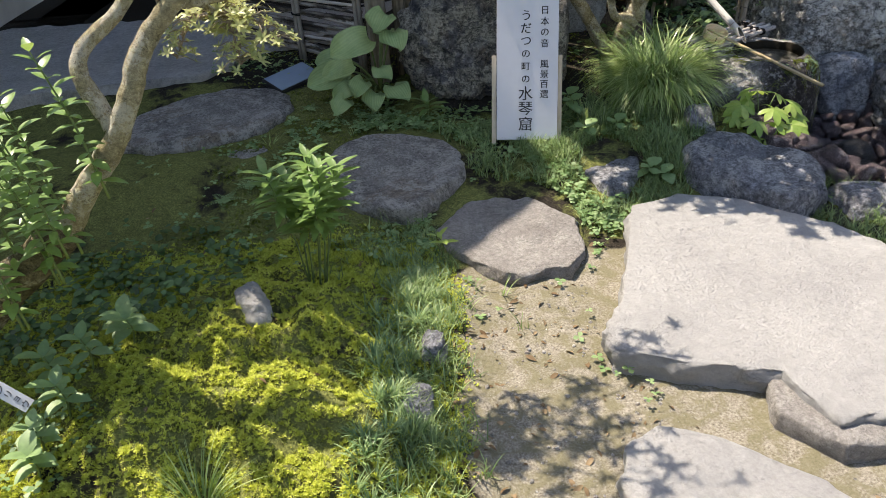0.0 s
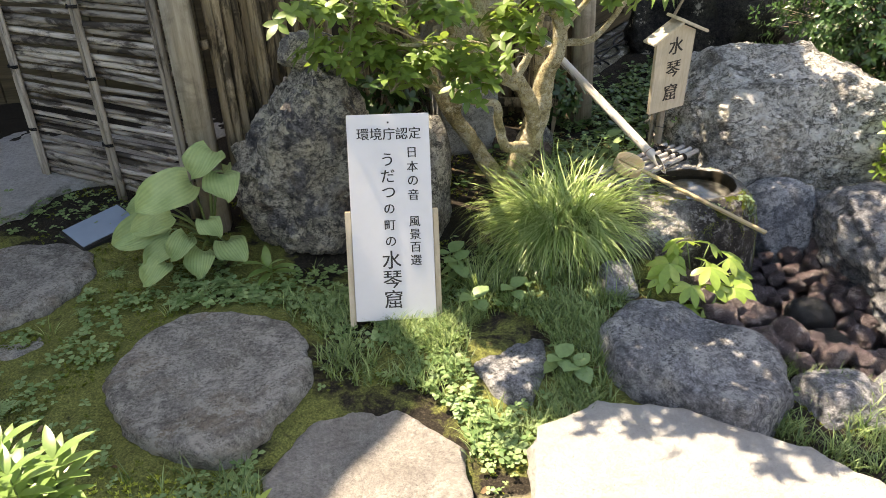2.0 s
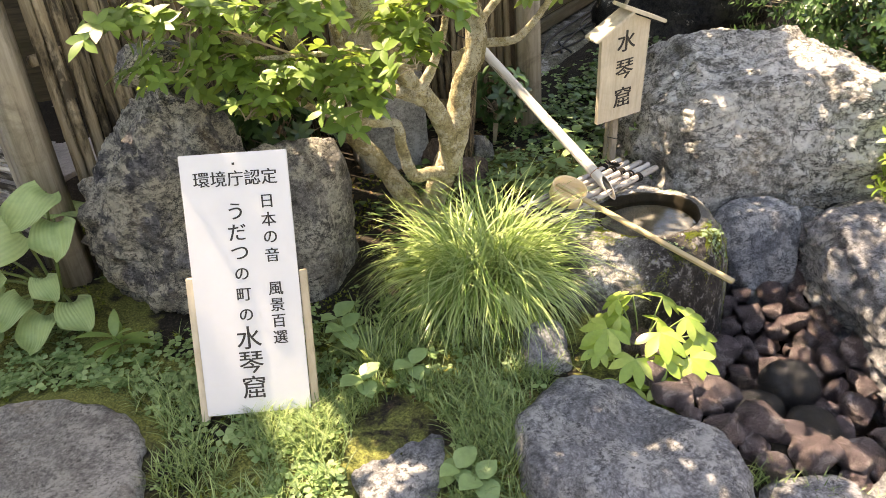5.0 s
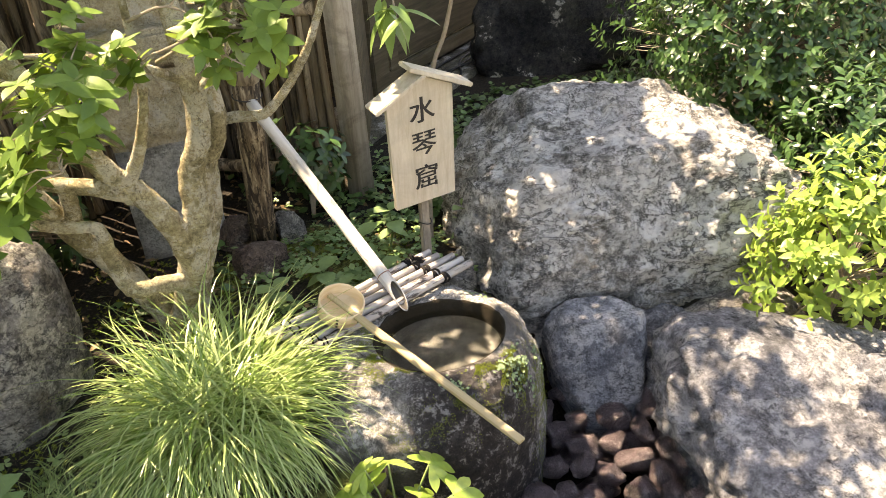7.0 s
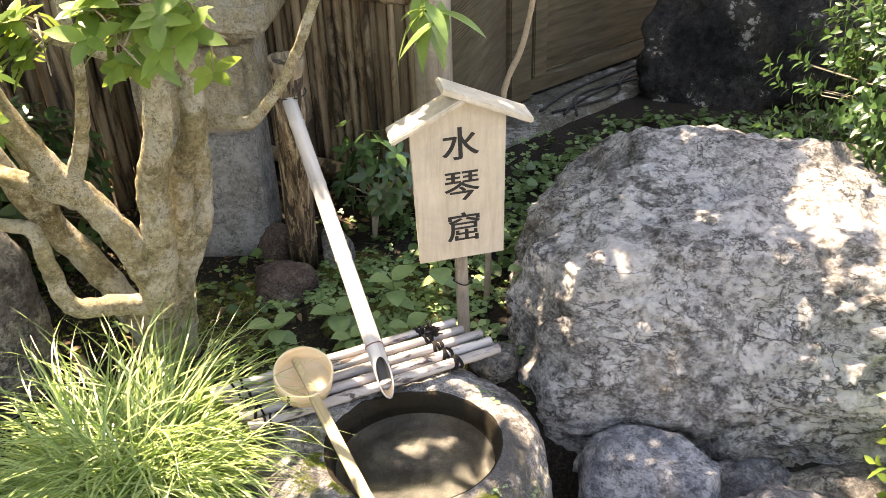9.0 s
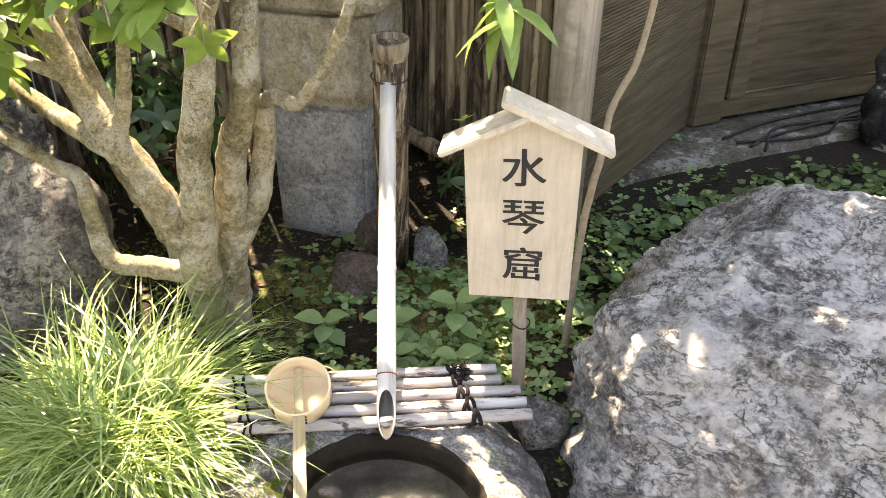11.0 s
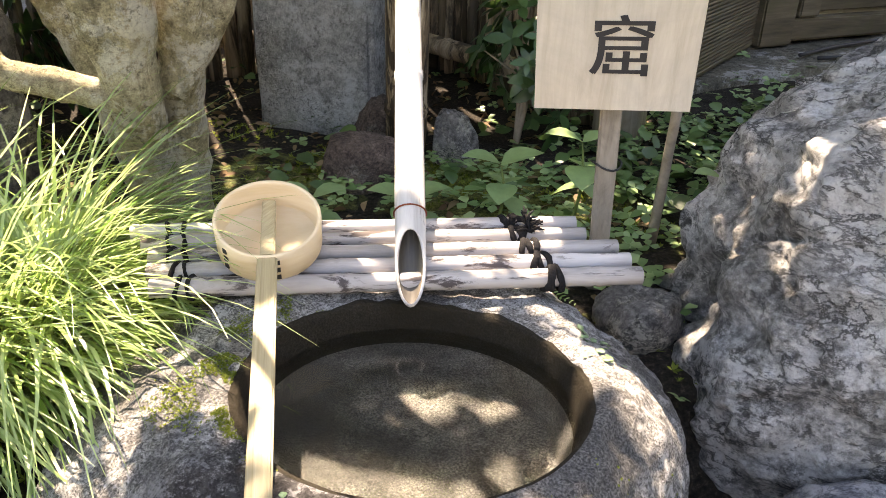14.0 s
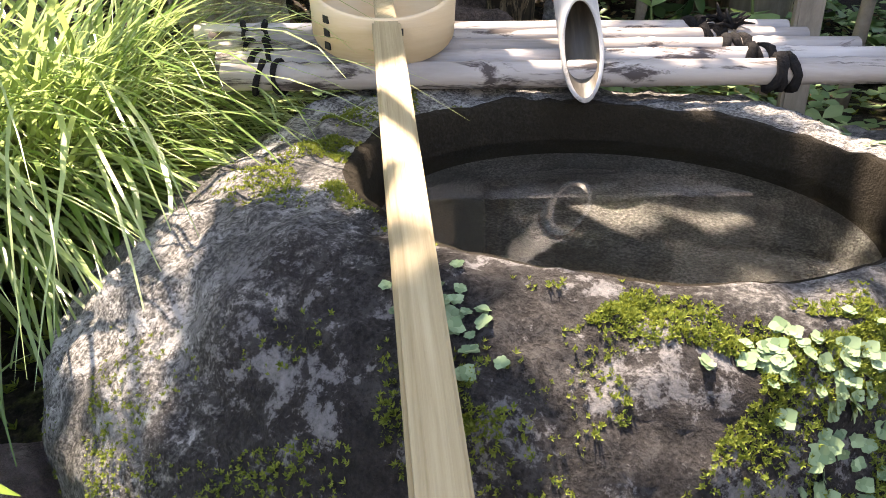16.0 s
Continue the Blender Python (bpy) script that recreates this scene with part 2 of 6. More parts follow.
M_LANTERN = rock_material("lantern_stone", (0.36, 0.32, 0.22), (0.58, 0.53, 0.39), (0.68, 0.63, 0.50), patch=(0.70, 0.68, 0.60), amount=0.6, scale=2, tint=(0.46, 0.37, 0.18), crack=0.0, speck=0.4, spotty=0.4, grain=0.55)
M_PEBBLE = rock_material("wine_pebble", (0.05, 0.034, 0.038), (0.125, 0.092, 0.098), (0.27, 0.215, 0.215), patch=(0.44, 0.38, 0.37), amount=0.5, scale=5, crack=0.25, rough=0.34)
M_PEBBLEBLACK = rock_material("black_pebble", (0.008, 0.009, 0.011), (0.018, 0.019, 0.023), (0.035, 0.037, 0.043), patch=(0.06, 0.06, 0.065), amount=0.1, scale=6, crack=0.2, rough=0.28)
M_CONCRETE = rock_material("concrete", (0.40, 0.395, 0.38), (0.48, 0.475, 0.46), (0.54, 0.535, 0.52), patch=(0.6, 0.6, 0.58), amount=0.2, scale=1, crack=0.05, speck=0.1, spotty=0.15, grain=0.3)
M_PLINTH = rock_material("stained_concrete", (0.10, 0.092, 0.066), (0.20, 0.185, 0.14), (0.30, 0.28, 0.22), amount=0.4, crack=0.2, spotty=0.6, grain=0.6)
M_BAMBOO = wood_material("weathered_bamboo", (0.27, 0.25, 0.23), (0.45, 0.42, 0.40), (0.60, 0.57, 0.54), weather=(0.05, 0.038, 0.038), stain=0.9, blot=(36, 0.545, 0.60), tone=0.6, axis=(0.82, 0.57, 0.0))
M_PIPE = wood_material("spout_bamboo", (0.34, 0.32, 0.29), (0.54, 0.52, 0.49), (0.66, 0.64, 0.61), weather=(0.08, 0.07, 0.06), stain=0.75, blot=(34, 0.56, 0.62), axis=(0.399, -0.638, -0.445))
M_FENCE = wood_material("old_split_bamboo", (0.17, 0.13, 0.085), (0.36, 0.29, 0.20), (0.54, 0.455, 0.34), weather=(0.03, 0.024, 0.018), stain=0.85, blot=(14, 0.48, 0.58), tone=0.35, axis=(0, 0, 1))
M_GATE = wood_material("gate_bamboo", (0.20, 0.17, 0.145), (0.50, 0.45, 0.39), (0.74, 0.69, 0.61), weather=(0.045, 0.036, 0.030), stain=0.9, blot=(16, 0.48, 0.57), tone=0.30, axis=(-0.797, 0.604, 0.0))
M_UPRIGHT = wood_material("gate_upright_bamboo", (0.20, 0.17, 0.14), (0.42, 0.38, 0.33), (0.60, 0.55, 0.48), weather=(0.05, 0.04, 0.035), stain=0.8, blot=(16, 0.5, 0.6), tone=0.6, axis=(0, 0, 1))
M_POST = wood_material("grey_timber", (0.22, 0.19, 0.15), (0.38, 0.34, 0.28), (0.50, 0.455, 0.385), weather=(0.13, 0.11, 0.09), stain=0.5)
M_DARKWOOD = wood_material("dark_timber", (0.055, 0.045, 0.028), (0.10, 0.08, 0.05), (0.15, 0.125, 0.08), stretch=(0.08, 0.08, 1), weather=(0.09, 0.085, 0.04), stain=0.5)
# Much darker than the pipe: the hollow's shade is put into the colour.
M_BORE = wood_material("shaded_wet_bamboo", (0.03, 0.026, 0.020), (0.10, 0.086, 0.066), (0.30, 0.26, 0.19), rough=0.45, axis=(0.399, -0.638, -0.445))
M_SIGN = wood_material("sign_board_wood", (0.46, 0.40, 0.31), (0.57, 0.51, 0.41), (0.65, 0.595, 0.495), stretch=(1, 1, 0.05), scale=55, weather=(0.40, 0.37, 0.31), stain=0.45, blot=(6, 0.46, 0.62), tone=0.9)
M_PALEWOOD = wood_material("pale_lath", (0.50, 0.42, 0.30), (0.60, 0.52, 0.39), (0.68, 0.60, 0.47), weather=(0.42, 0.36, 0.27), stain=0.3)
M_LADLE = wood_material("ladle_cypress", (0.70, 0.53, 0.31), (0.78, 0.62, 0.40), (0.84, 0.70, 0.48), stretch=(0.1, 0.1, 1), scale=60, rough=0.55)
M_HANDLE = wood_material("ladle_handle_bamboo", (0.36, 0.28, 0.145), (0.48, 0.39, 0.22), (0.58, 0.49, 0.30), stretch=(1, 0.02, 1), scale=260, rough=0.6)
M_WHITE = plain_material("white_sign_paint", (0.64, 0.64, 0.66), 0.45, 0.04, 12, relief=0.04)
M_INK = plain_material("black_ink", (0.018, 0.017, 0.017), 0.6, 0.2)
M_ROPE = plain_material("black_palm_rope", (0.016, 0.015, 0.015), 0.95, 0.5, 200, relief=0.8)
M_BLACK = plain_material("black_plastic", (0.02, 0.02, 0.022), 0.45, 0.2)
M_PANEL = plain_material("pale_blue_panel", (0.26, 0.34, 0.44), 0.25, 0.06, 15, relief=0.02)
M_CABLE = plain_material("black_cable", (0.012, 0.012, 0.012), 0.6, 0.2)
M_WIRE = plain_material("copper_wire", (0.22, 0.06, 0.03), 0.4, 0.2, metal=0.7)
M_PLASTER = plain_material("ochre_plaster", (0.40, 0.35, 0.24), 0.9, 0.15, 8)
# Kept pale so that the unseen closing walls bounce light into the garden.
M_WALL = plain_material("garden_wall_plaster", (0.58, 0.56, 0.50), 0.9, 0.15, 6)
M_TILE = plain_material("roof_tile", (0.07, 0.07, 0.075), 0.6, 0.3, 6)
M_BARK = rock_material("lichened_bark", (0.26, 0.22, 0.125), (0.52, 0.46, 0.285), (0.66, 0.60, 0.43), patch=(0.72, 0.69, 0.56), amount=0.85, scale=2.2, tint=(0.33, 0.27, 0.13), crack=0.15, spotty=0.45, grain=0.6, veins=0.3)
M_MOSSBARK = rock_material("dark_mossy_bark", (0.07, 0.06, 0.035), (0.22, 0.185, 0.11), (0.42, 0.37, 0.25), patch=(0.52, 0.49, 0.37), amount=0.6, scale=2.2, tint=(0.10, 0.11, 0.04), crack=0.3, spotty=0.6, grain=0.7, veins=0.4)
M_STUMP = wood_material("mottled_cane_bark", (0.03, 0.022, 0.015), (0.17, 0.125, 0.08), (0.52, 0.43, 0.30), scale=70, weather=(0.025, 0.018, 0.013), stain=0.9, blot=(34, 0.50, 0.54), axis=(0, 0, 1))
M_TWIG = plain_material("grey_twig", (0.30, 0.25, 0.19), 0.8, 0.3, 80)
M_DEAD = leaf_material("dead_leaf", (0.10, 0.06, 0.03), (0.30, 0.22, 0.13), (0.3, 0.2, 0.1), 0.7, 0.1)
M_STEM = plain_material("green_stem", (0.12, 0.17, 0.05), 0.6, 0.25, 60)
M_LEAF_TREE = leaf_material("tree_leaf", (0.07, 0.14, 0.028), (0.20, 0.31, 0.07), (0.36, 0.48, 0.08))
M_LEAF_DARK = leaf_material("evergreen_leaf", (0.016, 0.046, 0.016), (0.055, 0.12, 0.038), (0.16, 0.30, 0.06), 0.30, 0.18)
M_IVY = leaf_material("ground_ivy_leaf", (0.03, 0.07, 0.02), (0.11, 0.20, 0.06), (0.15, 0.28, 0.05), 0.45, 0.2)
M_LEAF_LIME = leaf_material("lime_leaf", (0.12, 0.22, 0.04), (0.27, 0.38, 0.085), (0.42, 0.54, 0.10), 0.42, 0.3)
M_LEAF_PALE = leaf_material("pale_yellow_leaf", (0.32, 0.36, 0.14), (0.52, 0.53, 0.25), (0.55, 0.55, 0.2))
M_LEAF_YOUNG = leaf_material("long_leaf", (0.10, 0.20, 0.05), (0.24, 0.36, 0.12), (0.40, 0.52, 0.12), 0.35)
M_ARALIA = leaf_material("fatsia_leaf", (0.20, 0.33, 0.06), (0.42, 0.52, 0.15), (0.50, 0.64, 0.11), 0.32)
M_GRASS = leaf_material("sedge_blade", (0.08, 0.17, 0.03), (0.56, 0.67, 0.32), (0.56, 0.70, 0.22), 0.25)
M_MONDO = leaf_material("mondo_blade", (0.055, 0.115, 0.03), (0.34, 0.44, 0.18), (0.25, 0.38, 0.08), 0.45, 0.22)
M_EDGE = leaf_material("edging_grass_blade", (0.07, 0.16, 0.06), (0.37, 0.48, 0.21), (0.40, 0.54, 0.16), 0.4, 0.25)
M_CLOVER = leaf_material("clover_leaf", (0.10, 0.20, 0.07), (0.30, 0.42, 0.19), (0.35, 0.48, 0.12), 0.5, 0.3)
M_MOSSTUFT = leaf_material("moss_tuft", (0.28, 0.32, 0.045), (0.74, 0.77, 0.18), (0.85, 0.90, 0.16), 0.8, 0.42)
M_DARKMOSS = leaf_material("basin_moss", (0.055, 0.085, 0.013), (0.22, 0.26, 0.05), (0.40, 0.45, 0.06), 0.8, 0.25)
M_LICHEN = leaf_material("leafy_lichen", (0.12, 0.19, 0.10), (0.26, 0.35, 0.20), (0.35, 0.45, 0.25), 0.85, 0.1)


def hosta_material():
    m, t, b = material("hosta_leaf", 0.5)
    a = t.nodes.new("ShaderNodeAttribute")
    a.attribute_name = "rib"
    w = math_node(t, "SINE", math_node(t, "MULTIPLY", a.outputs["Fac"], 34.0))
    g = noise_tex(t, coords(t), 12, 5)
    c = ramp(t, g, [(0.3, (0.22, 0.32, 0.12)), (0.7, (0.36, 0.46, 0.20))])
    c = mix(t, math_node(t, "MULTIPLY", math_node(t, "ADD", w, 1.0), 0.07), c, (0.10, 0.17, 0.06))
    t.links.new(c, b.inputs["Base Color"])
    bump(t, b, [(w, 0.22, 0.003)])
    return m


M_HOSTA = hosta_material()


def ground_material():
    m, t, b = material("garden_ground", 0.95)
    v = coords(t)
    a = t.nodes.new("ShaderNodeAttribute")
    a.attribute_name = "zone"
    sep = t.nodes.new("ShaderNodeSeparateColor")
    t.links.new(a.outputs["Color"], sep.inputs["Color"])
    fine, mid = noise_tex(t, v, 130, 6, 0.7), noise_tex(t, v, 14, 7, 0.65, 0.5)
    soil = ramp(t, fine, [(0.30, (0.006, 0.005, 0.004)), (0.55, (0.030, 0.025, 0.019)), (0.78, (0.12, 0.10, 0.075))])
    sand = ramp(t, fine, [(0.30, (0.10, 0.085, 0.062)), (0.5, (0.265, 0.24, 0.19)), (0.70, (0.43, 0.40, 0.335))])
    sand = mix(t, math_node(t, "MULTIPLY", grey(t, mid, 0.42, 0.58), 0.75), sand, (0.17, 0.155, 0.085))
    moss = ramp(t, noise_tex(t, v, 150, 7, 0.75), [(0.30, (0.020, 0.025, 0.007)), (0.5, (0.15, 0.165, 0.052)), (0.70, (0.33, 0.345, 0.11))])
    moss = mix(t, 0.45, moss, ramp(t, noise_tex(t, v, 24, 6, 0.7), [(0.34, (0.25, 0.24, 0.22)), (0.64, (0.72, 0.72, 0.66))]), "OVERLAY")
    edge = math_node(t, "MULTIPLY", math_node(t, "SUBTRACT", mid, 0.5), 1.1)
    k1 = grey(t, math_node(t, "ADD", sep.outputs["Green"], edge), 0.4, 0.6)
    k2 = grey(t, math_node(t, "ADD", sep.outputs["Red"], edge), 0.4, 0.6)
    c = mix(t, k1, soil, moss)
    c = mix(t, k2, c, sand)
    t.links.new(c, b.inputs["Base Color"])
    bump(t, b, [(mid, 0.5, 0.02), (noise_tex(t, v, 60, 7, 0.75), 0.8, 0.012), (fine, 0.6, 0.004)])
    return m


M_GROUND = ground_material()


def water_material():
    m, t, b = material("still_water", 0.02)
    b.inputs["Base Color"].default_value = (0.86, 0.90, 0.84, 1)
    b.inputs["Transmission Weight"].default_value = 1.0
    b.inputs["IOR"].default_value = 1.33
    bump(t, b, [(noise_tex(t, coords(t), 25, 2), 0.04, 0.004)])
    return m


M_WATER = water_material()

# ---- mesh kit ----
ORIGIN = {}


def thing(name, at, label, category, group="", kind=""):
    ob = new(name)
    ob.location = at
    ob.empty_display_size = 0.05
    ORIGIN[ob.name] = Vector(at)
    return tagged(ob, label, category, group, kind)


def finish(me, mat, smooth=True):
    me.materials.append(mat)
    if smooth:
        me.polygons.foreach_set("use_smooth", [True] * len(me.polygons))
    me.update()
    return me


def as_mesh(name, src):
    if isinstance(src, bmesh.types.BMesh):
        me = bpy.data.meshes.new(name)
        bmesh.ops.recalc_face_normals(src, faces=src.faces[:])
        src.to_mesh(me)
        src.free()
        return me
    if isinstance(src, Soup):
        return src.mesh(name)
    return src


def part(name, src, mat, parent, label="", smooth=True, kind=""):
    me = as_mesh(name, src)
    off = ORIGIN[parent.name]
    me.transform(Matrix.Translation(-off))
    finish(me, mat, smooth)
    ob = new(name, me)
    ob.parent = parent
    ORIGIN[ob.name] = off
    return tagged(ob, label, "", "", kind)


def solid(name, src, mat, at=(0, 0, 0), label="", category="", group="", kind="", smooth=True):
    me = as_mesh(name, src)
    me.transform(Matrix.Translation(-Vector(at)))
    finish(me, mat, smooth)
    ob = new(name, me)
    ob.location = at
    ORIGIN[ob.name] = Vector(at)
    return tagged(ob, label, category, group, kind)


class Soup:
    """Many small copies of templates, joined into one mesh."""

    def __init__(self):
        self.v, self.f, self.n = [], [], 0

    def put(self, tv, tf, mats):
        mats = np.asarray(mats)
        k, n = len(mats), len(tv)
        hv = np.c_[tv, np.ones(n)]
        self.v.append(np.einsum("kij,nj->kni", mats[:, :3, :], hv).reshape(-1, 3))
        off = (np.arange(k) * n + self.n)[:, None, None]
        for size in (3, 4):
            fs = [f for f in tf if len(f) == size]
            if fs:
                self.f.append((np.array(fs)[None] + off).reshape(-1, size))
        self.n += k * n

    def grid(self, pts):
        """pts: k strips of rows x cols points."""
        k, r, c, _ = pts.shape
        i = np.arange(r * c).reshape(r, c)
        q = np.stack([i[:-1, :-1], i[:-1, 1:], i[1:, 1:], i[1:, :-1]], -1).reshape(-1, 4)
        self.v.append(pts.reshape(-1, 3))
        self.f.append((q[None] + (np.arange(k) * r * c + self.n)[:, None, None]).reshape(-1, 4))
        self.n += k * r * c

    def mesh(self, name):
        me = bpy.data.meshes.new(name)
        v = np.concatenate(self.v)
        loops = np.concatenate([f.ravel() for f in self.f])
        totals = np.concatenate([np.full(len(f), f.shape[1]) for f in self.f])
        starts = np.concatenate([[0], np.cumsum(totals)[:-1]])
        me.vertices.add(len(v))
        me.vertices.foreach_set("co", v.ravel())
        me.loops.add(len(loops))
        me.loops.foreach_set("vertex_index", loops.astype(np.int32))
        me.polygons.add(len(totals))
        me.polygons.foreach_set("loop_start", starts.astype(np.int32))
        me.update(calc_edges=True)
        return me


def bases(pos, along, up, size):
    """Matrices whose y runs along, z near up, scaled."""
    pos, y, up = np.asarray(pos, float), np.asarray(along, float), np.asarray(up, float)
    y = y / np.linalg.norm(y, axis=1, keepdims=True)
    x = np.cross(y, up)
    x /= np.linalg.norm(x, axis=1, keepdims=True) + 1e-9
    z = np.cross(x, y)
    m = np.zeros((len(pos), 4, 4))
    s = np.asarray(size, float).reshape(-1, 1)
    m[:, :3, 0], m[:, :3, 1], m[:, :3, 2], m[:, :3, 3], m[:, 3, 3] = x * s, y * s, z * s, pos, 1
    return m


def leaf_shape(width=0.4, fold=0.15, curl=0.25, rows=5, belly=0.45):
    s = np.linspace(0, 1, rows)
    w = width / 2 * np.sin(np.pi * s ** (math.log(0.5) / math.log(belly))) ** 0.8
    w[0], w[-1] = 0.015, 0.004
    y, z = s, -curl * s ** 2
    v = []
    for i in range(rows):
        v += [(-w[i], y[i], z[i] + fold * w[i]), (0, y[i], z[i]), (w[i], y[i], z[i] + fold * w[i])]
    f = []
    for i in range(rows - 1):
        a = 3 * i
        f += [(a, a + 1, a + 4, a + 3), (a + 1, a + 2, a + 5, a + 4)]
    return np.array(v), f


def joined(items):
    v, f, n = [], [], 0
    for tv, tf in items:
        v.append(tv)
        f += [tuple(i + n for i in q) for q in tf]
        n += len(tv)
    return np.concatenate(v), f


def turned(tv, m):
    return np.array([tuple(m @ Vector(p)) for p in tv])


def whorl_shape(count, width, droop, curl=0.25, spread=1.0):
    tv, tf = leaf_shape(width, 0.15, curl)
    return joined([(turned(tv, pose(0, 0, 0, droop + 12 * math.sin(i * 2.4), 0, i * 360 / count * spread) @ Matrix.Scale(0.85 + 0.15 * math.sin(i * 1.7), 4)), tf) for i in range(count)])


def tuft_shape(count, width, rise):
    """A star of pointed scales, one quad each, for moss."""
    tv, tf = np.array([(0, 0, 0), (width / 2, 0.5, 0.05), (0, 1, 0), (-width / 2, 0.5, 0.05)]), [(0, 1, 2, 3)]
    return joined([(turned(tv, pose(0, 0, 0, rise + 14 * math.sin(i * 2.4), 0, i * 360 / count) @ Matrix.Scale(0.85 + 0.2 * math.sin(i * 1.7), 4)), tf) for i in range(count)])


def spray_shape(count, width):
    """A shoot of alternate leaves along z."""
    tv, tf = leaf_shape(width, 0.2, 0.25, 4)
    return joined([(turned(tv, pose(0, 0, 0.22 * i, 22 + 5 * i + 9 * math.sin(i * 2.1), 8 * math.sin(i), i * 137.5) @ Matrix.Scale(0.75 + 0.3 * math.sin(0.5 + i * 0.45), 4)), tf) for i in range(count)])


def palm_shape():
    """A six-fingered leaf, y outwards."""
    tv, tf = leaf_shape(0.42, 0.16, 0.28, 7, 0.60)
    out = []
    for i in range(6):
        a = (i - 2.5) * 42
        out.append((turned(tv, pose(0, 0, 0, -8, 0, a) @ Matrix.Scale(1 - 0.08 * abs(i - 2.5), 4)), tf))
    return joined(out)


def blades(soup, pos, az, length, width, lean0, lean1, rows=6, sway=None):
    """Arching grass blades: lean from the vertical at foot and tip, in radians."""
    k = len(pos)
    s = np.linspace(0, 1, rows)
    ang = lean0[:, None] + (lean1 - lean0)[:, None] * s[None]
    step = length[:, None] / (rows - 1)
    sway = np.zeros(k) if sway is None else sway
    turn = az[:, None] + sway[:, None] * s[None] ** 1.4
    run = np.sin(ang[:, :-1]) * step
    hx = np.cumsum(np.c_[np.zeros(k), run * np.cos(turn[:, :-1])], 1)
    hy = np.cumsum(np.c_[np.zeros(k), run * np.sin(turn[:, :-1])], 1)
    z = np.cumsum(np.c_[np.zeros(k), (np.cos(ang[:, :-1]) * step)], 1)
    w = (width[:, None] / 2) * np.clip(1 - s[None] ** 2.2, 0.04, 1)
    mid = np.stack([pos[:, 0:1] + hx, pos[:, 1:2] + hy, pos[:, 2:3] + z], -1)
    side = np.stack([-np.sin(turn) * w, np.cos(turn) * w, 0.0 * w], -1)
    soup.grid(np.stack([mid - side, mid + side], 2))


def sweep(bm, pts, radii, seg=10, wob=0.0, cap=True, seed=0):
    """A tube along points."""
    pts = [Vector(p) for p in pts]
    rings, ref = [], None
    for i, p in enumerate(pts):
        d = (pts[min(i + 1, len(pts) - 1)] - pts[max(i - 1, 0)]).normalized()
        if ref is None:
            ref = d.orthogonal().normalized()
        ref = (ref - d * ref.dot(d)).normalized()
        side = d.cross(ref)
        ring = []
        for j in range(seg):
            a = 2 * math.pi * j / seg
            r = radii[i]
            q = p + (ref * math.cos(a) + side * math.sin(a)) * r
            if wob:
                q += (q - p) * wob * noise.noise(q * (0.5 / max(r, 0.004)) + Vector((seed, 0, 0)))
            ring.append(bm.verts.new(q))
        rings.append(ring)
    for a, b in zip(rings, rings[1:]):
        for j in range(seg):
            bm.faces.new((a[j], a[(j + 1) % seg], b[(j + 1) % seg], b[j]))
    if cap:
        bm.faces.new(list(reversed(rings[0])))
        bm.faces.new(rings[-1])
    return bm


def bez(pts, n):
    """Smooth points through a few given ones."""
    pts = [Vector(p) for p in pts]
    pp = [pts[0] * 2 - pts[1]] + pts + [pts[-1] * 2 - pts[-2]]
    out = []
    for i in range(1, len(pp) - 2):
        for k in range(n):
            t = k / n
            a, b, c, d = pp[i - 1], pp[i], pp[i + 1], pp[i + 2]
            out.append(0.5 * (2 * b + (c - a) * t + (2 * a - 5 * b + 4 * c - d) * t * t + (3 * b - a - 3 * c + d) * t ** 3))
    out.append(pts[-1])
    return out


def limb(bm, pts, r0, r1, n=7, seg=10, wob=0.16, seed=0):
    path = bez(pts, n)
    k = len(path)
    sweep(bm, path, [r0 + (r1 - r0) * i / (k - 1) for i in range(k)], seg, wob, True, seed)


def cane(p0, p1, r, joints=4, seg=12, bow=0.0, seed=0):
    """A bamboo pole with swollen joints."""
    p0, p1 = Vector(p0), Vector(p1)
    d = p1 - p0
    L = d.length
    rnd = random.Random(seed)
    at, rad = [0.0], [r]
    for j in range(joints):
        s = (j + 0.5 + rnd.uniform(-0.15, 0.15)) / joints
        w = 0.006 / L
        for ds, k in ((-2.5 * w, 1.0), (-w, 1.1), (0, 0.98), (w, 1.08), (2.5 * w, 1.0)):
            at.append(s + ds), rad.append(r * k)
    at.append(1.0), rad.append(r * 0.97)
    side = d.orthogonal().normalized()
    bm = bmesh.new()
    sweep(bm, [p0 + d * s + side * bow * math.sin(math.pi * s) for s in at], rad, seg, 0.05, True, seed)
    return bm


def box(bm, x0, y0, z0, x1, y1, z1, m=None, bevel=0.0):
    g = bmesh.ops.create_cube(bm, size=1)
    vs = g["verts"]
    bmesh.ops.transform(bm, matrix=Matrix.Translation(((x0 + x1) / 2, (y0 + y1) / 2, (z0 + z1) / 2)) @ Matrix.Diagonal((x1 - x0, y1 - y0, z1 - z0, 1)), verts=vs)
    if bevel:
        es = {e for v in vs for e in v.link_edges}
        r = bmesh.ops.bevel(bm, geom=list(es), offset=bevel, segments=2, affect="EDGES")
        vs = list({v for f in r["faces"] for v in f.verts} | {v for v in vs if v.is_valid})
    if m is not None:
        bmesh.ops.transform(bm, matrix=m, verts=vs)
    return bm


def boxed(*a, m=None, bevel=0.0):
    return box(bmesh.new(), *a, m=m, bevel=bevel)


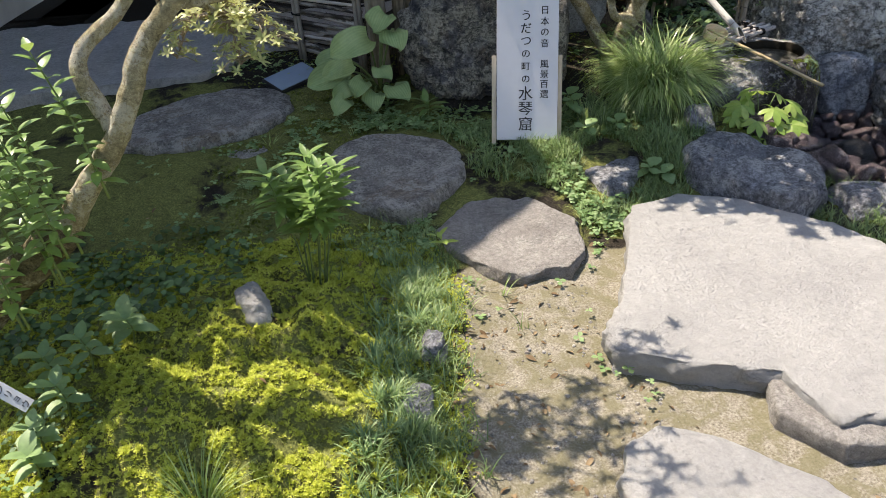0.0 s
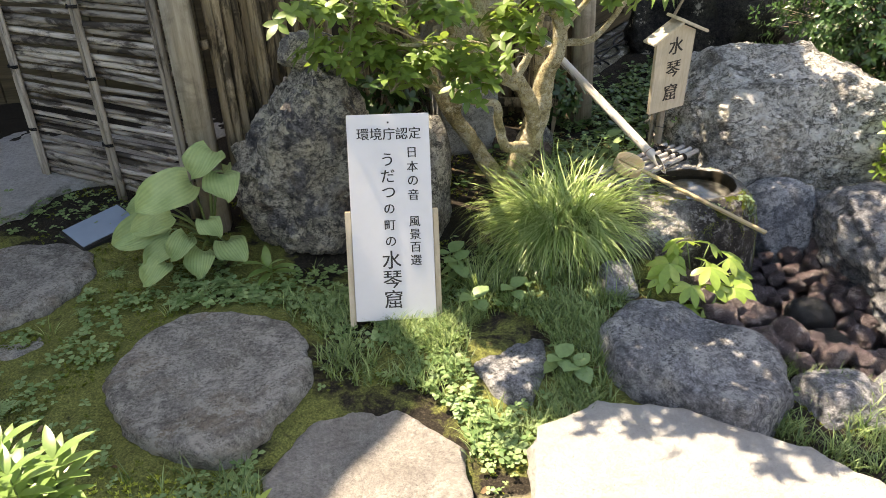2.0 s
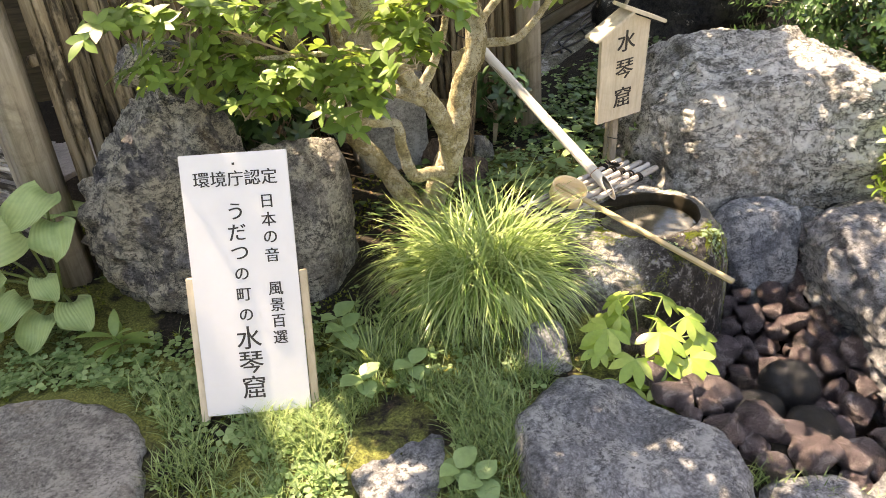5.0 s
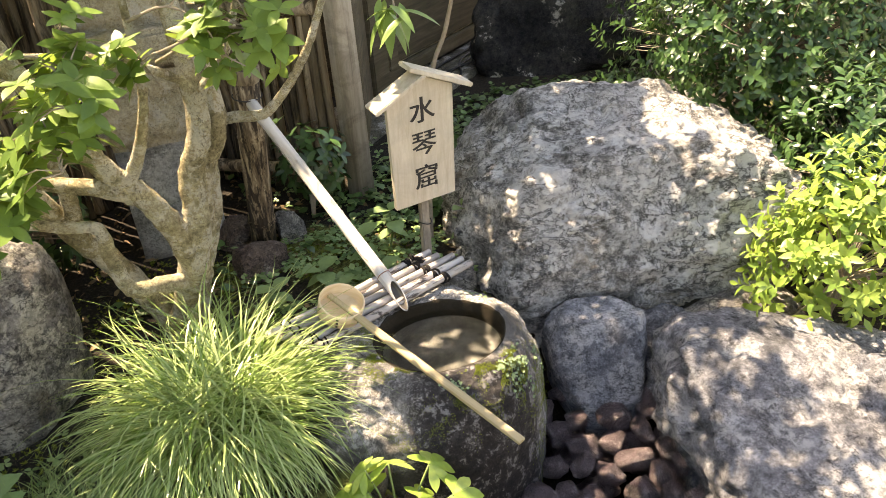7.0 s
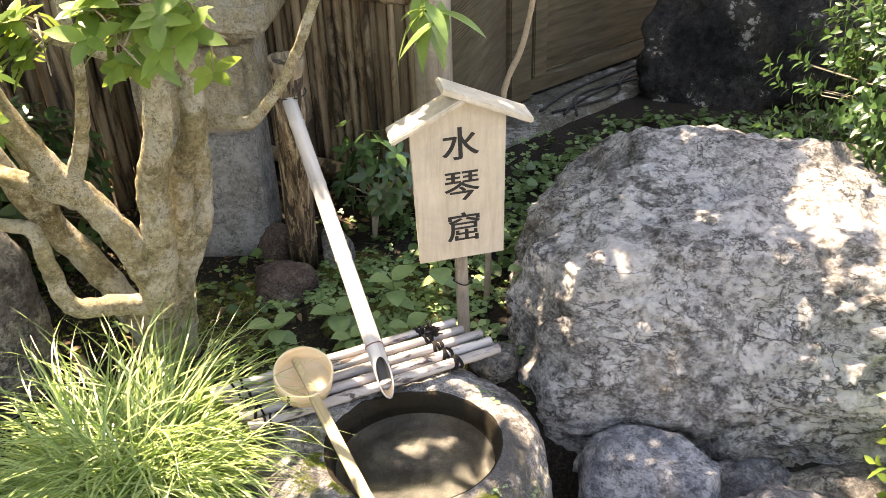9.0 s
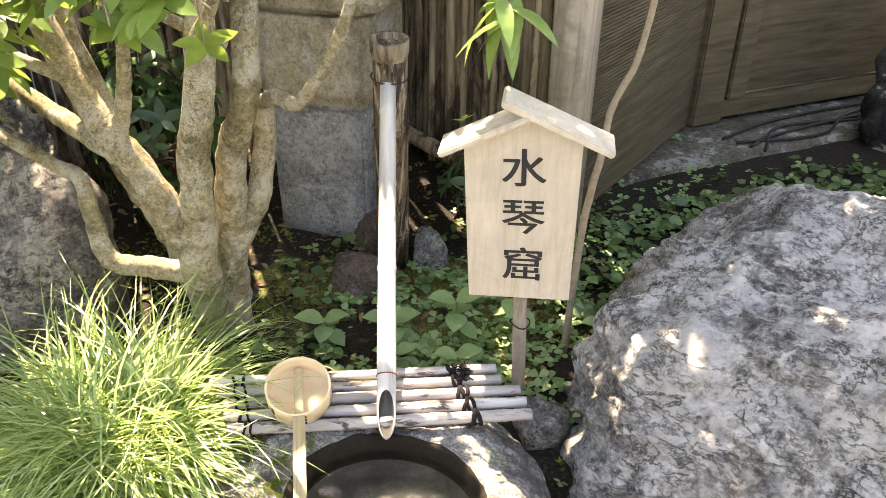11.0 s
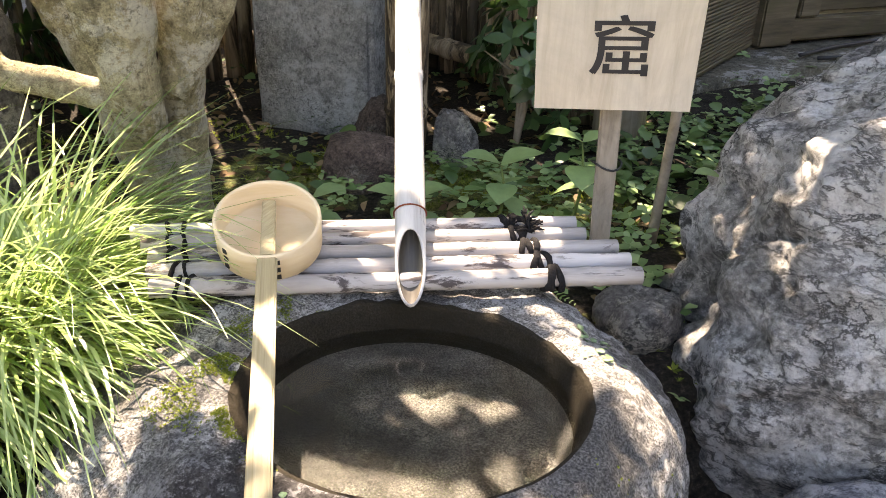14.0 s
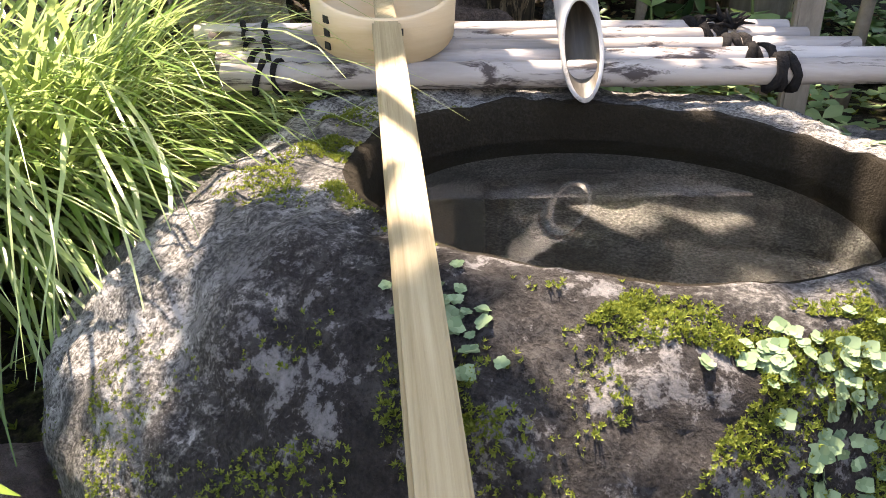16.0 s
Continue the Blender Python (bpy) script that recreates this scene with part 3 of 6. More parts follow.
def rock_shape(radii, seed, sub=5, boxy=0.35, cuts=9, rough=0.10, rz=0.0, layers=0.0, faces=(), deep=(0.66, 0.88)):
    """A weathered boulder round the origin."""
    rnd = random.Random(seed)
    bm = bmesh.new()
    bmesh.ops.create_icosphere(bm, subdivisions=sub, radius=1)
    planes = [(Vector(n).normalized(), d) for n, d in faces]
    for _ in range(cuts):
        n = Vector((rnd.gauss(0, 1), rnd.gauss(0, 1), rnd.gauss(0, 0.8))).normalized()
        planes.append((n, rnd.uniform(*deep)))
    off = Vector((seed * 3.1, seed * 1.7, seed * 0.9))
    rot = Matrix.Rotation(radians(rz), 3, "Z")
    size = (radii[0] * radii[1] * radii[2]) ** (1 / 3)
    for v in bm.verts:
        p = v.co.copy()
        e = 2 + 5 * boxy
        p *= sum(abs(c) ** e for c in p) ** (-1 / e)
        p *= 1 - 0.12 * boxy
        for n, d in planes:
            o = p.dot(n) - d
            if o > 0:
                p -= n * o * 0.85
        q = p * 1.3 + off
        k = noise.fractal(q, 0.8, 2.1, 7) * rough
        k += (abs(noise.noise(q * 2.3)) - 0.25) * rough * 0.9
        dd = noise.voronoi(q * 1.5 + noise.noise_vector(q * 2.0) * 0.45)[0]
        k -= rough * 0.30 * max(0.0, 1 - (dd[1] - dd[0]) / 0.07) ** 1.5
        k -= rough * 0.5 * max(0.0, noise.noise(q * 5.5) - 0.12)
        if layers:
            k += layers * (abs(math.sin(6 * (q.z + 0.35 * q.x + 0.4 * noise.noise(q * 1.4)))) ** 0.4 - 0.8)
        p += p.normalized() * k
        p = Vector((p.x * radii[0], p.y * radii[1], p.z * radii[2]))
        w = p / size
        p += p.normalized() * size * rough * (0.34 * noise.fractal(w * 8 + off, 0.6, 2.2, 6) - 0.22 * abs(noise.noise(w * 5 + off)))
        v.co = rot @ p
    return bm


def boulder(name, at, radii, seed, mat, label, category="rock", group="", sub=5, **kw):
    me = as_mesh(name, rock_shape(radii, seed, sub, **kw))
    finish(me, mat)
    ob = new(name, me)
    ob.location = at
    return tagged(ob, label, category, group)


def flag(name, outline, top, deep, mat, label, seed, category="stone", group="", tilt=(0, 0), edge=0.03, uneven=0.006, jag=0.03, angular=False):
    """A flat stone: outline in plan, rounded rim, uneven top."""
    cx, cy = sum(p[0] for p in outline) / len(outline), sum(p[1] for p in outline) / len(outline)
    ring = bez([(x, y, 0) for x, y in outline] + [(*outline[0], 0)], 14)[:-1]
    if angular:
        ends = [Vector((x, y, 0)) for x, y in outline]
        ring = [a.lerp(b, i / 14) for a, b in zip(ends, ends[1:] + ends[:1]) for i in range(14)]
    off = Vector((seed * 2.3, seed, 0))
    rim = []
    for p in ring:
        d = Vector((p.x - cx, p.y - cy, 0))
        rim.append(d * (1 + jag * noise.fractal(p * 9 + off, 0.8, 2, 4)))
    bm = bmesh.new()
    span = max(d.length for d in rim)
    e = edge / span
    prof = [(s * (1 - 1.5 * e), 0.0) for s in np.linspace(0.06, 1, 16)] + [(1 - 0.8 * e, -0.18 * edge), (1 - 0.3 * e, -0.5 * edge), (1.0, -1.1 * edge)]
    prof += [(1 + 0.3 * e * math.sin(k), -edge - (deep - edge) * k / 5) for k in range(1, 6)]
    rings = []
    for s, dz in prof:
        r = []
        for d in rim:
            q = d * s
            w = Vector((cx + q.x, cy + q.y, dz * 2))
            k = uneven * noise.fractal(w * 5 + off, 1.0, 2, 5)
            side = 1 + (0.05 * noise.fractal(w * 12 + off, 0.9, 2, 4) if dz < -0.3 * edge else 0)
            r.append(bm.verts.new((q.x * side, q.y * side, dz + k + q.x * tilt[0] + q.y * tilt[1])))
        rings.append(r)
    c = bm.verts.new((0, 0, 0))
    m = len(rim)
    for j in range(m):
        bm.faces.new((c, rings[0][j], rings[0][(j + 1) % m]))
    for a, b in zip(rings, rings[1:]):
        for j in range(m):
            bm.faces.new((a[j], b[j], b[(j + 1) % m], a[(j + 1) % m]))
    me = as_mesh(name, bm)
    finish(me, mat)
    ob = new(name, me)
    ob.location = (cx, cy, top)
    return tagged(ob, label, category, group)


def lettering(lines, size, mat, parent, plane, bold=0.0):
    """Writing on a board: (character, x, z, size) in the board's own plane."""
    for text, x, z, k in lines:
        cu = bpy.data.curves.new("glyph", "FONT")
        cu.body, cu.size, cu.extrude = text, size * k, 0.0006
        cu.align_x, cu.align_y = "CENTER", "CENTER"
        ob = bpy.data.objects.new("glyph", cu)
        scene.collection.objects.link(ob)
        me = bpy.data.meshes.new_from_object(ob.evaluated_get(bpy.context.evaluated_depsgraph_get()))
        me.materials.clear()
        c = [sum(b[i] for b in ob.bound_box) / 8 for i in (0, 1)]
        me.transform(plane @ pose(x, 0, z, 90) @ Matrix.Translation((-c[0], -c[1], 0)))
        bpy.data.objects.remove(ob)
        bpy.data.curves.remove(cu)
        bm = bmesh.new()
        right = plane.to_3x3() @ Vector((1, 0, 0))
        for q in (-1, 0, 1):
            me.transform(Matrix.Translation(right * bold * (1 if q else -1) + (plane.to_3x3() @ Vector((0, -0.0001, 0)))))
            bm.from_mesh(me)
        me2 = bpy.data.meshes.new("character")
        bm.to_mesh(me2)
        bm.free()
        part("character", me2, mat, parent, "", False)



# ---- ground ----
def smooth_step(a, b, x):
    k = min(1.0, max(0.0, (x - a) / (b - a)))
    return k * k * (3 - 2 * k)


def bell(x, y, cx, cy, rx, ry):
    return math.exp(-((x - cx) / rx) ** 2 - ((y - cy) / ry) ** 2)


def ground_z(x, y):
    z = -0.15 + 0.12 * smooth_step(2.6, 3.3, y) + 0.08 * smooth_step(3.5, 4.4, y) + 0.04 * smooth_step(4.6, 5.6, y)
    z += 0.24 * bell(x, y, -0.85, 1.75, 0.46, 0.62) + 0.07 * bell(x, y, -0.35, 1.7, 0.25, 0.7)
    z += 0.05 * bell(x, y, 0.95, 3.75, 0.3, 0.3) + 0.045 * bell(x, y, -0.48, 2.74, 0.42, 0.24)
    d = math.hypot((x - 1.97) / 0.60, (y - 3.52) / 0.62)
    z -= 0.46 * (1 - smooth_step(0.55, 1.08, d)) * 1.0
    z -= 0.12 * smooth_step(1.6, 2.2, x) * smooth_step(4.4, 3.6, y)
    if -2 < x < 3.2 and 0.6 < y < 6.4:
        z += 0.10 * bell(x, y, -0.75, 1.75, 0.7, 0.8) * noise.fractal(Vector((x * 5, y * 5, 5)), 0.7, 2, 5)
        z += 0.008 * noise.fractal(Vector((x * 6, y * 6, 0)), 0.9, 2, 4)
    return z


def ground_zone(x, y):
    """Share of bare sandy path, and of moss."""
    w = 0.12 * noise.fractal(Vector((x * 5, y * 5, 9)), 0.9, 2, 4)
    path = smooth_step(-0.12, 0.04, x + w) * smooth_step(1.62, 1.25, x + 2 * w) * smooth_step(2.62, 2.38, y + w)
    moss = smooth_step(0.05, -0.15, x + w) * smooth_step(4.4, 3.9, y)
    moss = max(moss, 0.75 * smooth_step(2.3, 2.7, y + w) * smooth_step(3.9, 3.5, y) * smooth_step(1.7, 1.3, x))
    moss = max(moss, 0.82 * bell(x, y, 1.25, 4.42, 0.7, 0.40))
    moss = max(moss, 0.55 * smooth_step(1.5, 1.8, x) * smooth_step(4.7, 5.0, y) * smooth_step(5.8, 5.3, y))
    return path, moss * (0.75 + 0.5 * noise.noise(Vector((x * 4, y * 4, 2))))


def build_ground():
    xs = np.concatenate([[-900, -200, -60, -20, -8, -4, -2.6], np.arange(-3.0, 3.6, 0.034), [4, 6, 10, 20, 60, 200, 900]])
    ys = np.concatenate([[-900, -200, -60, -20, -8, -4.2], np.arange(-3.6, 6.6, 0.034), [7.5, 9, 12, 20, 60, 200, 900]])
    vs = [(x, y, ground_z(x, y)) for y in ys for x in xs]
    nx = len(xs)
    fs = [(j * nx + i, j * nx + i + 1, (j + 1) * nx + i + 1, (j + 1) * nx + i) for j in range(len(ys) - 1) for i in range(nx - 1)]
    me = bpy.data.meshes.new("ground")
    me.from_pydata(vs, [], fs)
    col = me.color_attributes.new("zone", "FLOAT_COLOR", "POINT")
    data = []
    for x, y, _ in vs:
        a, b = ground_zone(x, y)
        data += [a, b, 0.0, 1.0]
    col.data.foreach_set("color", data)
    finish(me, M_GROUND)
    tagged(new("ground", me), "mossy garden soil with a bare sandy path", "ground", "", "structure")


build_ground()

# ---- building, fences, closing walls ----
HOUSE = Vector((0.6, 0.8, 0))
WALL0 = Vector((1.53, 6.02, 0.0))


def along_house(s, out=0.0, z=0.0):
    return WALL0 + HOUSE * s + Vector((0.8, -0.6, 0)) * out + Vector((0, 0, z))


def house_frame():
    return Matrix.Translation(WALL0) @ Matrix.Rotation(math.atan2(0.8, 0.6), 4, "Z")


def build_house():
    w = thing("wall_house", WALL0, "dark timber house wall with boarded panels and ochre plaster", "wall", "", "structure")
    F = house_frame()
    part("wall_core", boxed(-0.05, 0.02, 0.1, 4.2, 0.16, 3.0, m=F), M_PLASTER, w, smooth=False)
    part("corner_post", boxed(-0.07, -0.05, 0.12, 0.07, 0.09, 3.0, m=F, bevel=0.006), M_DARKWOOD, w, smooth=False)
    part("sill_beam", boxed(0.075, -0.03, 0.13, 4.2, 0.017, 0.20, m=F, bevel=0.005), M_DARKWOOD, w, smooth=False)
    for i in range(3):
        x = 0.20 + 1.1 * i
        part("panel", boxed(x, -0.008, 0.215, x + 0.98, 0.017, 0.60, m=F, bevel=0.004), M_DARKWOOD, w, smooth=False)
        part("stile", boxed(x - 0.10, -0.035, 0.203, x - 0.012, 0.017, 2.2, m=F, bevel=0.005), M_DARKWOOD, w, smooth=False)
        part("rail", boxed(x - 0.01, -0.03, 0.61, x + 0.985, 0.017, 0.68, m=F, bevel=0.005), M_DARKWOOD, w, smooth=False)
    f = boxed(-0.7, -0.32, 0.0, 4.2, 0.10, 0.115, m=F, bevel=0.012)
    solid("house_plinth", f, M_PLINTH, WALL0, "worn concrete strip along the foot of the house", "plinth", kind="structure")
    b = thing("wall_back", (-0.7, 6.15, 0), "dark boarded wall behind the bamboo fence", "wall", "", "structure")
    for i in range(14):
        x = -3.0 + 0.32 * i
        part("board", boxed(x, 6.1 + 0.008 * (i % 2), 0.0, x + 0.312, 6.18, 4.0 if x < -1.5 else 3.0), M_DARKWOOD, b, smooth=False)


build_house()


def plain_wall(name, a, b, h, thick=0.15):
    a, b = Vector((*a, 0)), Vector((*b, 0))
    d = b - a
    m = Matrix.Translation(a) @ Matrix.Rotation(math.atan2(d.y, d.x), 4, "Z")
    solid(name, boxed(0, 0, -0.3, d.length, thick, h, m=m), M_WALL, a, "plain plastered garden wall", "wall", kind="structure", smooth=False)


plain_wall("wall_west", (-3.2, -4), (-3.2, 4.3), 1.8)
plain_wall("wall_entrance", (-3.2, 4.3), (-3.2, 6.6), 1.8)
plain_wall("wall_south", (5.5, -4.2), (-3.2, -4.2), 1.8)
plain_wall("wall_east", (5.6, 11), (5.6, -4.2), 1.8)


def build_roof():
    """Unseen tiled roof added over the entrance to cast shade, carried by the west and back walls."""
    bm = bmesh.new()
    plan = [(-2.19, 3.36), (-1.31, 4.45), (-1.51, 4.94), (-1.6, 7.4), (-5.0, 7.4), (-5.0, 3.14), (-3.0, 3.14)]
    for z in (4.0, 4.12):
        bm.faces.new([bm.verts.new((x, y, z)) for x, y in plan])
    bm.verts.ensure_lookup_table()
    n = len(plan)
    for i in range(n):
        bm.faces.new((bm.verts[i], bm.verts[(i + 1) % n], bm.verts[n + (i + 1) % n], bm.verts[n + i]))
    solid("shade_roof", bm, M_TILE, (-2, 4, 4.0), "unseen grey tiled roof that shades the entrance side", "roof", kind="structure", smooth=False)


build_roof()


def build_fence(name, a, b, count, seed, top=1.75, front=0.045):
    a, b = Vector((*a, 0)), Vector((*b, 0))
    d = b - a
    rnd = random.Random(seed)
    f = thing(name, a, "weathered vertical split-bamboo fence with rails", "fence", "", "structure")
    for i in range(count):
        p = a + d * ((i + 0.5) / count)
        p += Vector((0, rnd.uniform(-0.01, 0.01), 0))
        z0 = ground_z(p.x, p.y) + rnd.uniform(-0.03, 0.03)
        lean = Vector((rnd.uniform(-0.015, 0.015), rnd.uniform(-0.01, 0.01), 0))
        bm = cane(p + Vector((0, 0, z0)), p + lean + Vector((0, 0, top + rnd.uniform(-0.05, 0.05))), d.length / count * rnd.uniform(0.40, 0.52), 5, 8, seed=seed * 100 + i)
        part("split_bamboo", bm, M_FENCE, f)
    nrm = Vector((d.y, -d.x, 0)).normalized()
    for z in (0.16, 0.78, 1.4):
        bm = cane(a + nrm * front + Vector((0, 0, z)), b + nrm * front + Vector((0, 0, z)), 0.02 if front < 0 else 0.028, 5, 8, seed=seed + int(z * 10))
        part("rail", bm, M_FENCE, f)
    return f


build_fence("fence_left", (-0.33, 4.12), (0.56, 5.32), 34, 3, front=-0.045)
build_fence("fence_right", (0.60, 5.33), (1.33, 5.00), 22, 4)


def timber_post(name, x, y, w, h, label):
    bm = boxed(-w / 2, -w / 2, 0, w / 2, w / 2, h, bevel=0.012)
    solid(name, bm, M_POST, (0, 0, 0), label, "post", kind="structure").location = (x, y, ground_z(x, y) - 0.05)


timber_post("fence_post", 1.39, 4.94, 0.10, 1.9, "square weathered timber post ending the bamboo fence")
# Two posts added only to hold up the unseen shade-casting roof.
timber_post("roof_post", -3.05, 3.35, 0.12, 4.2, "added square timber post carrying the unseen roof")
timber_post("roof_post", -3.05, 6.4, 0.12, 4.1, "added square timber post carrying the unseen roof")
timber_post("gate_post", -0.42, 4.07, 0.10, 2.3, "square grey timber post beside the bamboo gate")


def build_screen():
    a, b = Vector((1.415, 5.02, 0)), Vector((1.50, 5.93, 0))
    s = thing("reed_screen", a, "dark reed screen of fine horizontal stems on the house corner", "screen", "", "structure")
    m = Matrix.Translation(a) @ Matrix.Rotation(math.atan2((b - a).y, (b - a).x), 4, "Z")
    part("backing", boxed(0, 0.0, 0.12, (b - a).length, 0.02, 2.1, m=m), M_DARKWOOD, s, smooth=False)
    soup = Soup()
    for i in range(150):
        z = 0.13 + i * 0.0105
        bm = boxed(0, -0.008, z, (b - a).length, -0.0005, z + 0.008, m=m)
        bm.verts.ensure_lookup_table()
        soup.put(np.array([tuple(v.co) for v in bm.verts]), [tuple(v.index for v in f.verts) for f in bm.faces], [np.eye(4)])
        bm.free()
    part("reed_stems", soup, M_DARKWOOD, s, "", False, "stuff")


build_screen()


def build_gate():
    """Bamboo gate standing ajar."""
    a, b = Vector((-0.49, 4.14, 0)), Vector((-1.36, 4.80, 0))
    d = (b - a)
    L = d.length
    u = d.normalized()
    nrm = Vector((-u.y, u.x, 0))
    if nrm.y > 0:
        nrm = -nrm
    g = thing("bamboo_gate", (a.x, a.y, 0.06), "half-open gate of stacked dark bamboo canes tied to uprights", "gate", "", "structure")
    rnd = random.Random(8)
    for i in range(50):
        z = 0.10 + i * 0.034
        lo, hi = rnd.uniform(0.0, 0.03), L - rnd.uniform(0.0, 0.03)
        sag = 0.012 * math.sin(i * 1.3)
        bm = cane(a + u * lo + Vector((0, 0, z + rnd.uniform(-0.006, 0.006))), a + u * hi + Vector((0, 0, z + sag)), rnd.uniform(0.009, 0.018), 6, 7, seed=300 + i, bow=rnd.uniform(-0.012, 0.012))
        part("cane", bm, M_GATE, g)
    for s in (0.02, 0.46, 0.97):
        for k in (-0.014, 0.014):
            p = a + u * (L * s + k) + nrm * 0.026
            bm = cane(p + Vector((0, 0, 0.05)), p + Vector((0, 0, 1.85)), 0.013, 6, 8, seed=int(s * 50) + 7)
            part("upright", bm, M_UPRIGHT, g)
    for s in (0.46, 0.97):
        for z in (0.32, 0.62, 0.92, 1.25, 1.6):
            p = a + u * (L * s) + nrm * 0.03 + Vector((0, 0, z))
            bm = bmesh.new()
            for q in (-0.004, 0.004):
                sweep(bm, [p - u * 0.034 + Vector((0, 0, q)), p - u * 0.018 + nrm * 0.014 + Vector((0, 0, q)), p + u * 0.018 + nrm * 0.014 + Vector((0, 0, -q)), p + u * 0.034 + Vector((0, 0, -q))], [0.004] * 4, 6)
            part("tie", bm, M_ROPE, g)


build_gate()
# ---- paving ----
flag("concrete_floor", [(-0.85, 4.72), (-0.98, 4.62), (-1.22, 4.56), (-1.42, 4.22), (-2.2, 4.05), (-3.1, 4.0), (-3.1, 6.0), (-0.2, 6.0)], 0.085, 0.12, M_CONCRETE, "grey concrete entrance floor behind the gate", 2, "floor", edge=0.012, uneven=0.003)["kind"] = "structure"
STEPS = "stepping stones"
flag("stepping_stone", [(-1.72, 3.45), (-1.66, 3.80), (-1.32, 4.08), (-0.99, 4.04), (-0.89, 3.86), (-0.94, 3.62), (-1.15, 3.46), (-1.45, 3.38)], 0.03, 0.09, M_STEP, "broad dark grey stepping stone in deep shade", 3, group=STEPS)
flag("stepping_stone", [(-0.66, 3.10), (-0.60, 3.32), (-0.46, 3.46), (-0.27, 3.44), (-0.06, 3.30), (0.0, 3.10), (-0.09, 2.86), (-0.25, 2.71), (-0.46, 2.80), (-0.58, 2.93)], -0.014, 0.12, M_STEP, "round grey stepping stone sunk in moss", 4, group=STEPS, edge=0.018, uneven=0.008)
flag("stepping_stone", [(-0.13, 2.67), (0.0, 2.88), (0.10, 2.96), (0.24, 2.94), (0.44, 2.71), (0.44, 2.46), (0.37, 2.35), (0.28, 2.36), (0.20, 2.32), (0.13, 2.33), (-0.05, 2.50)], -0.103, 0.09, M_STEPPALE, "pale stepping stone half in sun beside the path", 5, group=STEPS, edge=0.010, uneven=0.010, jag=0.02, angular=True)
flag("stepping_stone", [(-1.10, 3.53), (-0.98, 3.49), (-0.91, 3.35), (-1.0, 3.27), (-1.16, 3.33)], -0.03, 0.08, M_STEP, "small dark stone beside the stepping stones", 6, group=STEPS)
flag("stone_slab", [(0.66, 2.71), (0.87, 2.79), (1.10, 2.72), (1.37, 2.50), (1.53, 2.28), (1.55, 1.95), (1.36, 1.62), (1.10, 1.52), (0.97, 1.50), (0.91, 1.62), (0.89, 1.70), (0.62, 1.76), (0.44, 1.83), (0.42, 1.93), (0.50, 2.08)], -0.06, 0.16, M_SLAB, "large pale flat slab bleached by the sun", 7, edge=0.009, uneven=0.003, jag=0.012, angular=True)
flag("stone_block", [(0.86, 1.73), (0.83, 1.56), (0.97, 1.43), (1.12, 1.45), (1.14, 1.62), (0.98, 1.72)], -0.085, 0.14, M_STEPPALE, "grey wedge stone under the slab's corner", 8, edge=0.012, angular=True)
flag("stepping_stone", [(0.36, 1.38), (0.41, 1.50), (0.50, 1.56), (0.66, 1.50), (0.88, 1.34), (1.02, 1.15), (0.80, 0.95), (0.45, 1.05)], -0.10, 0.12, M_SLAB, "pale rough flat stone on the path", 9, group=STEPS, edge=0.012, uneven=0.010, angular=True)
flag("flat_stone", [(0.51, 3.04), (0.57, 3.19), (0.64, 3.25), (0.73, 3.24), (0.79, 3.13), (0.77, 3.02), (0.68, 2.86), (0.57, 2.91)], -0.06, 0.12, M_ROCKBLUE, "small blue-grey stone among the grass", 10, edge=0.022, uneven=0.016, angular=True)
flag("border_stone", [(0.95, 2.98), (0.97, 3.12), (1.05, 3.20), (1.16, 3.23), (1.28, 3.17), (1.37, 3.04), (1.47, 2.88), (1.42, 2.72), (1.24, 2.60), (1.08, 2.76), (0.96, 2.90)], 0.01, 0.22, M_ROCKBLUE, "flat-topped blue-grey border stone of the pebble pit", 11, "rock", "border stones", tilt=(-0.03, 0.03), edge=0.045, uneven=0.030)

# ---- boulders ----
boulder("boulder", (2.22, 4.46, 0.055), (0.60, 0.46, 0.46), 21, M_BOULDER, "huge pale lichened boulder with cracks", sub=7, boxy=0.6, cuts=2, rough=0.08, layers=0.012, faces=[((0.55, -0.1, 0.8), 0.93), ((-0.1, -0.15, 1.0), 0.86), ((-0.7, 0.0, 0.7), 0.90), ((0, -0.9, 0.45), 0.88), ((-0.9, -0.3, 0.2), 0.93)])
boulder("boulder", (2.62, 3.54, -0.20), (0.53, 0.46, 0.33), 22, M_ROCKBLUE, "low blue-grey boulder beside the pebble pit", sub=6, boxy=0.65, cuts=5, rough=0.10)
boulder("rock", (2.03, 3.94, -0.20), (0.17, 0.15, 0.27), 23, M_BLUEWHITE, "bluish upright rock between basin and boulders", sub=4, rough=0.08)
boulder("rock", (2.24, 4.0, -0.16), (0.10, 0.09, 0.14), 24, M_ROCKBLUE, "small grey rock wedged beside the boulders", sub=4)
boulder("rock", (2.46, 4.02, -0.20), (0.27, 0.16, 0.20), 41, M_ROCK, "brownish stone wedged under the huge boulder", sub=4)
boulder("standing_rock", (0.03, 3.98, 0.27), (0.37, 0.27, 0.52), 25, M_STANDING, "tall rugged standing rock behind the white sign", sub=6, boxy=0.3, cuts=12, rough=0.13, layers=0.05, faces=[((-0.75, -0.2, 0.65), 0.70), ((0.75, -0.1, 0.62), 0.72), ((-0.2, -1.0, 0.15), 0.74), ((-0.8, -0.6, 0.0), 0.78)])
boulder("rock", (0.05, 3.97, 0.78), (0.11, 0.09, 0.075), 26, M_STANDING, "small block capping the standing rock", sub=4)
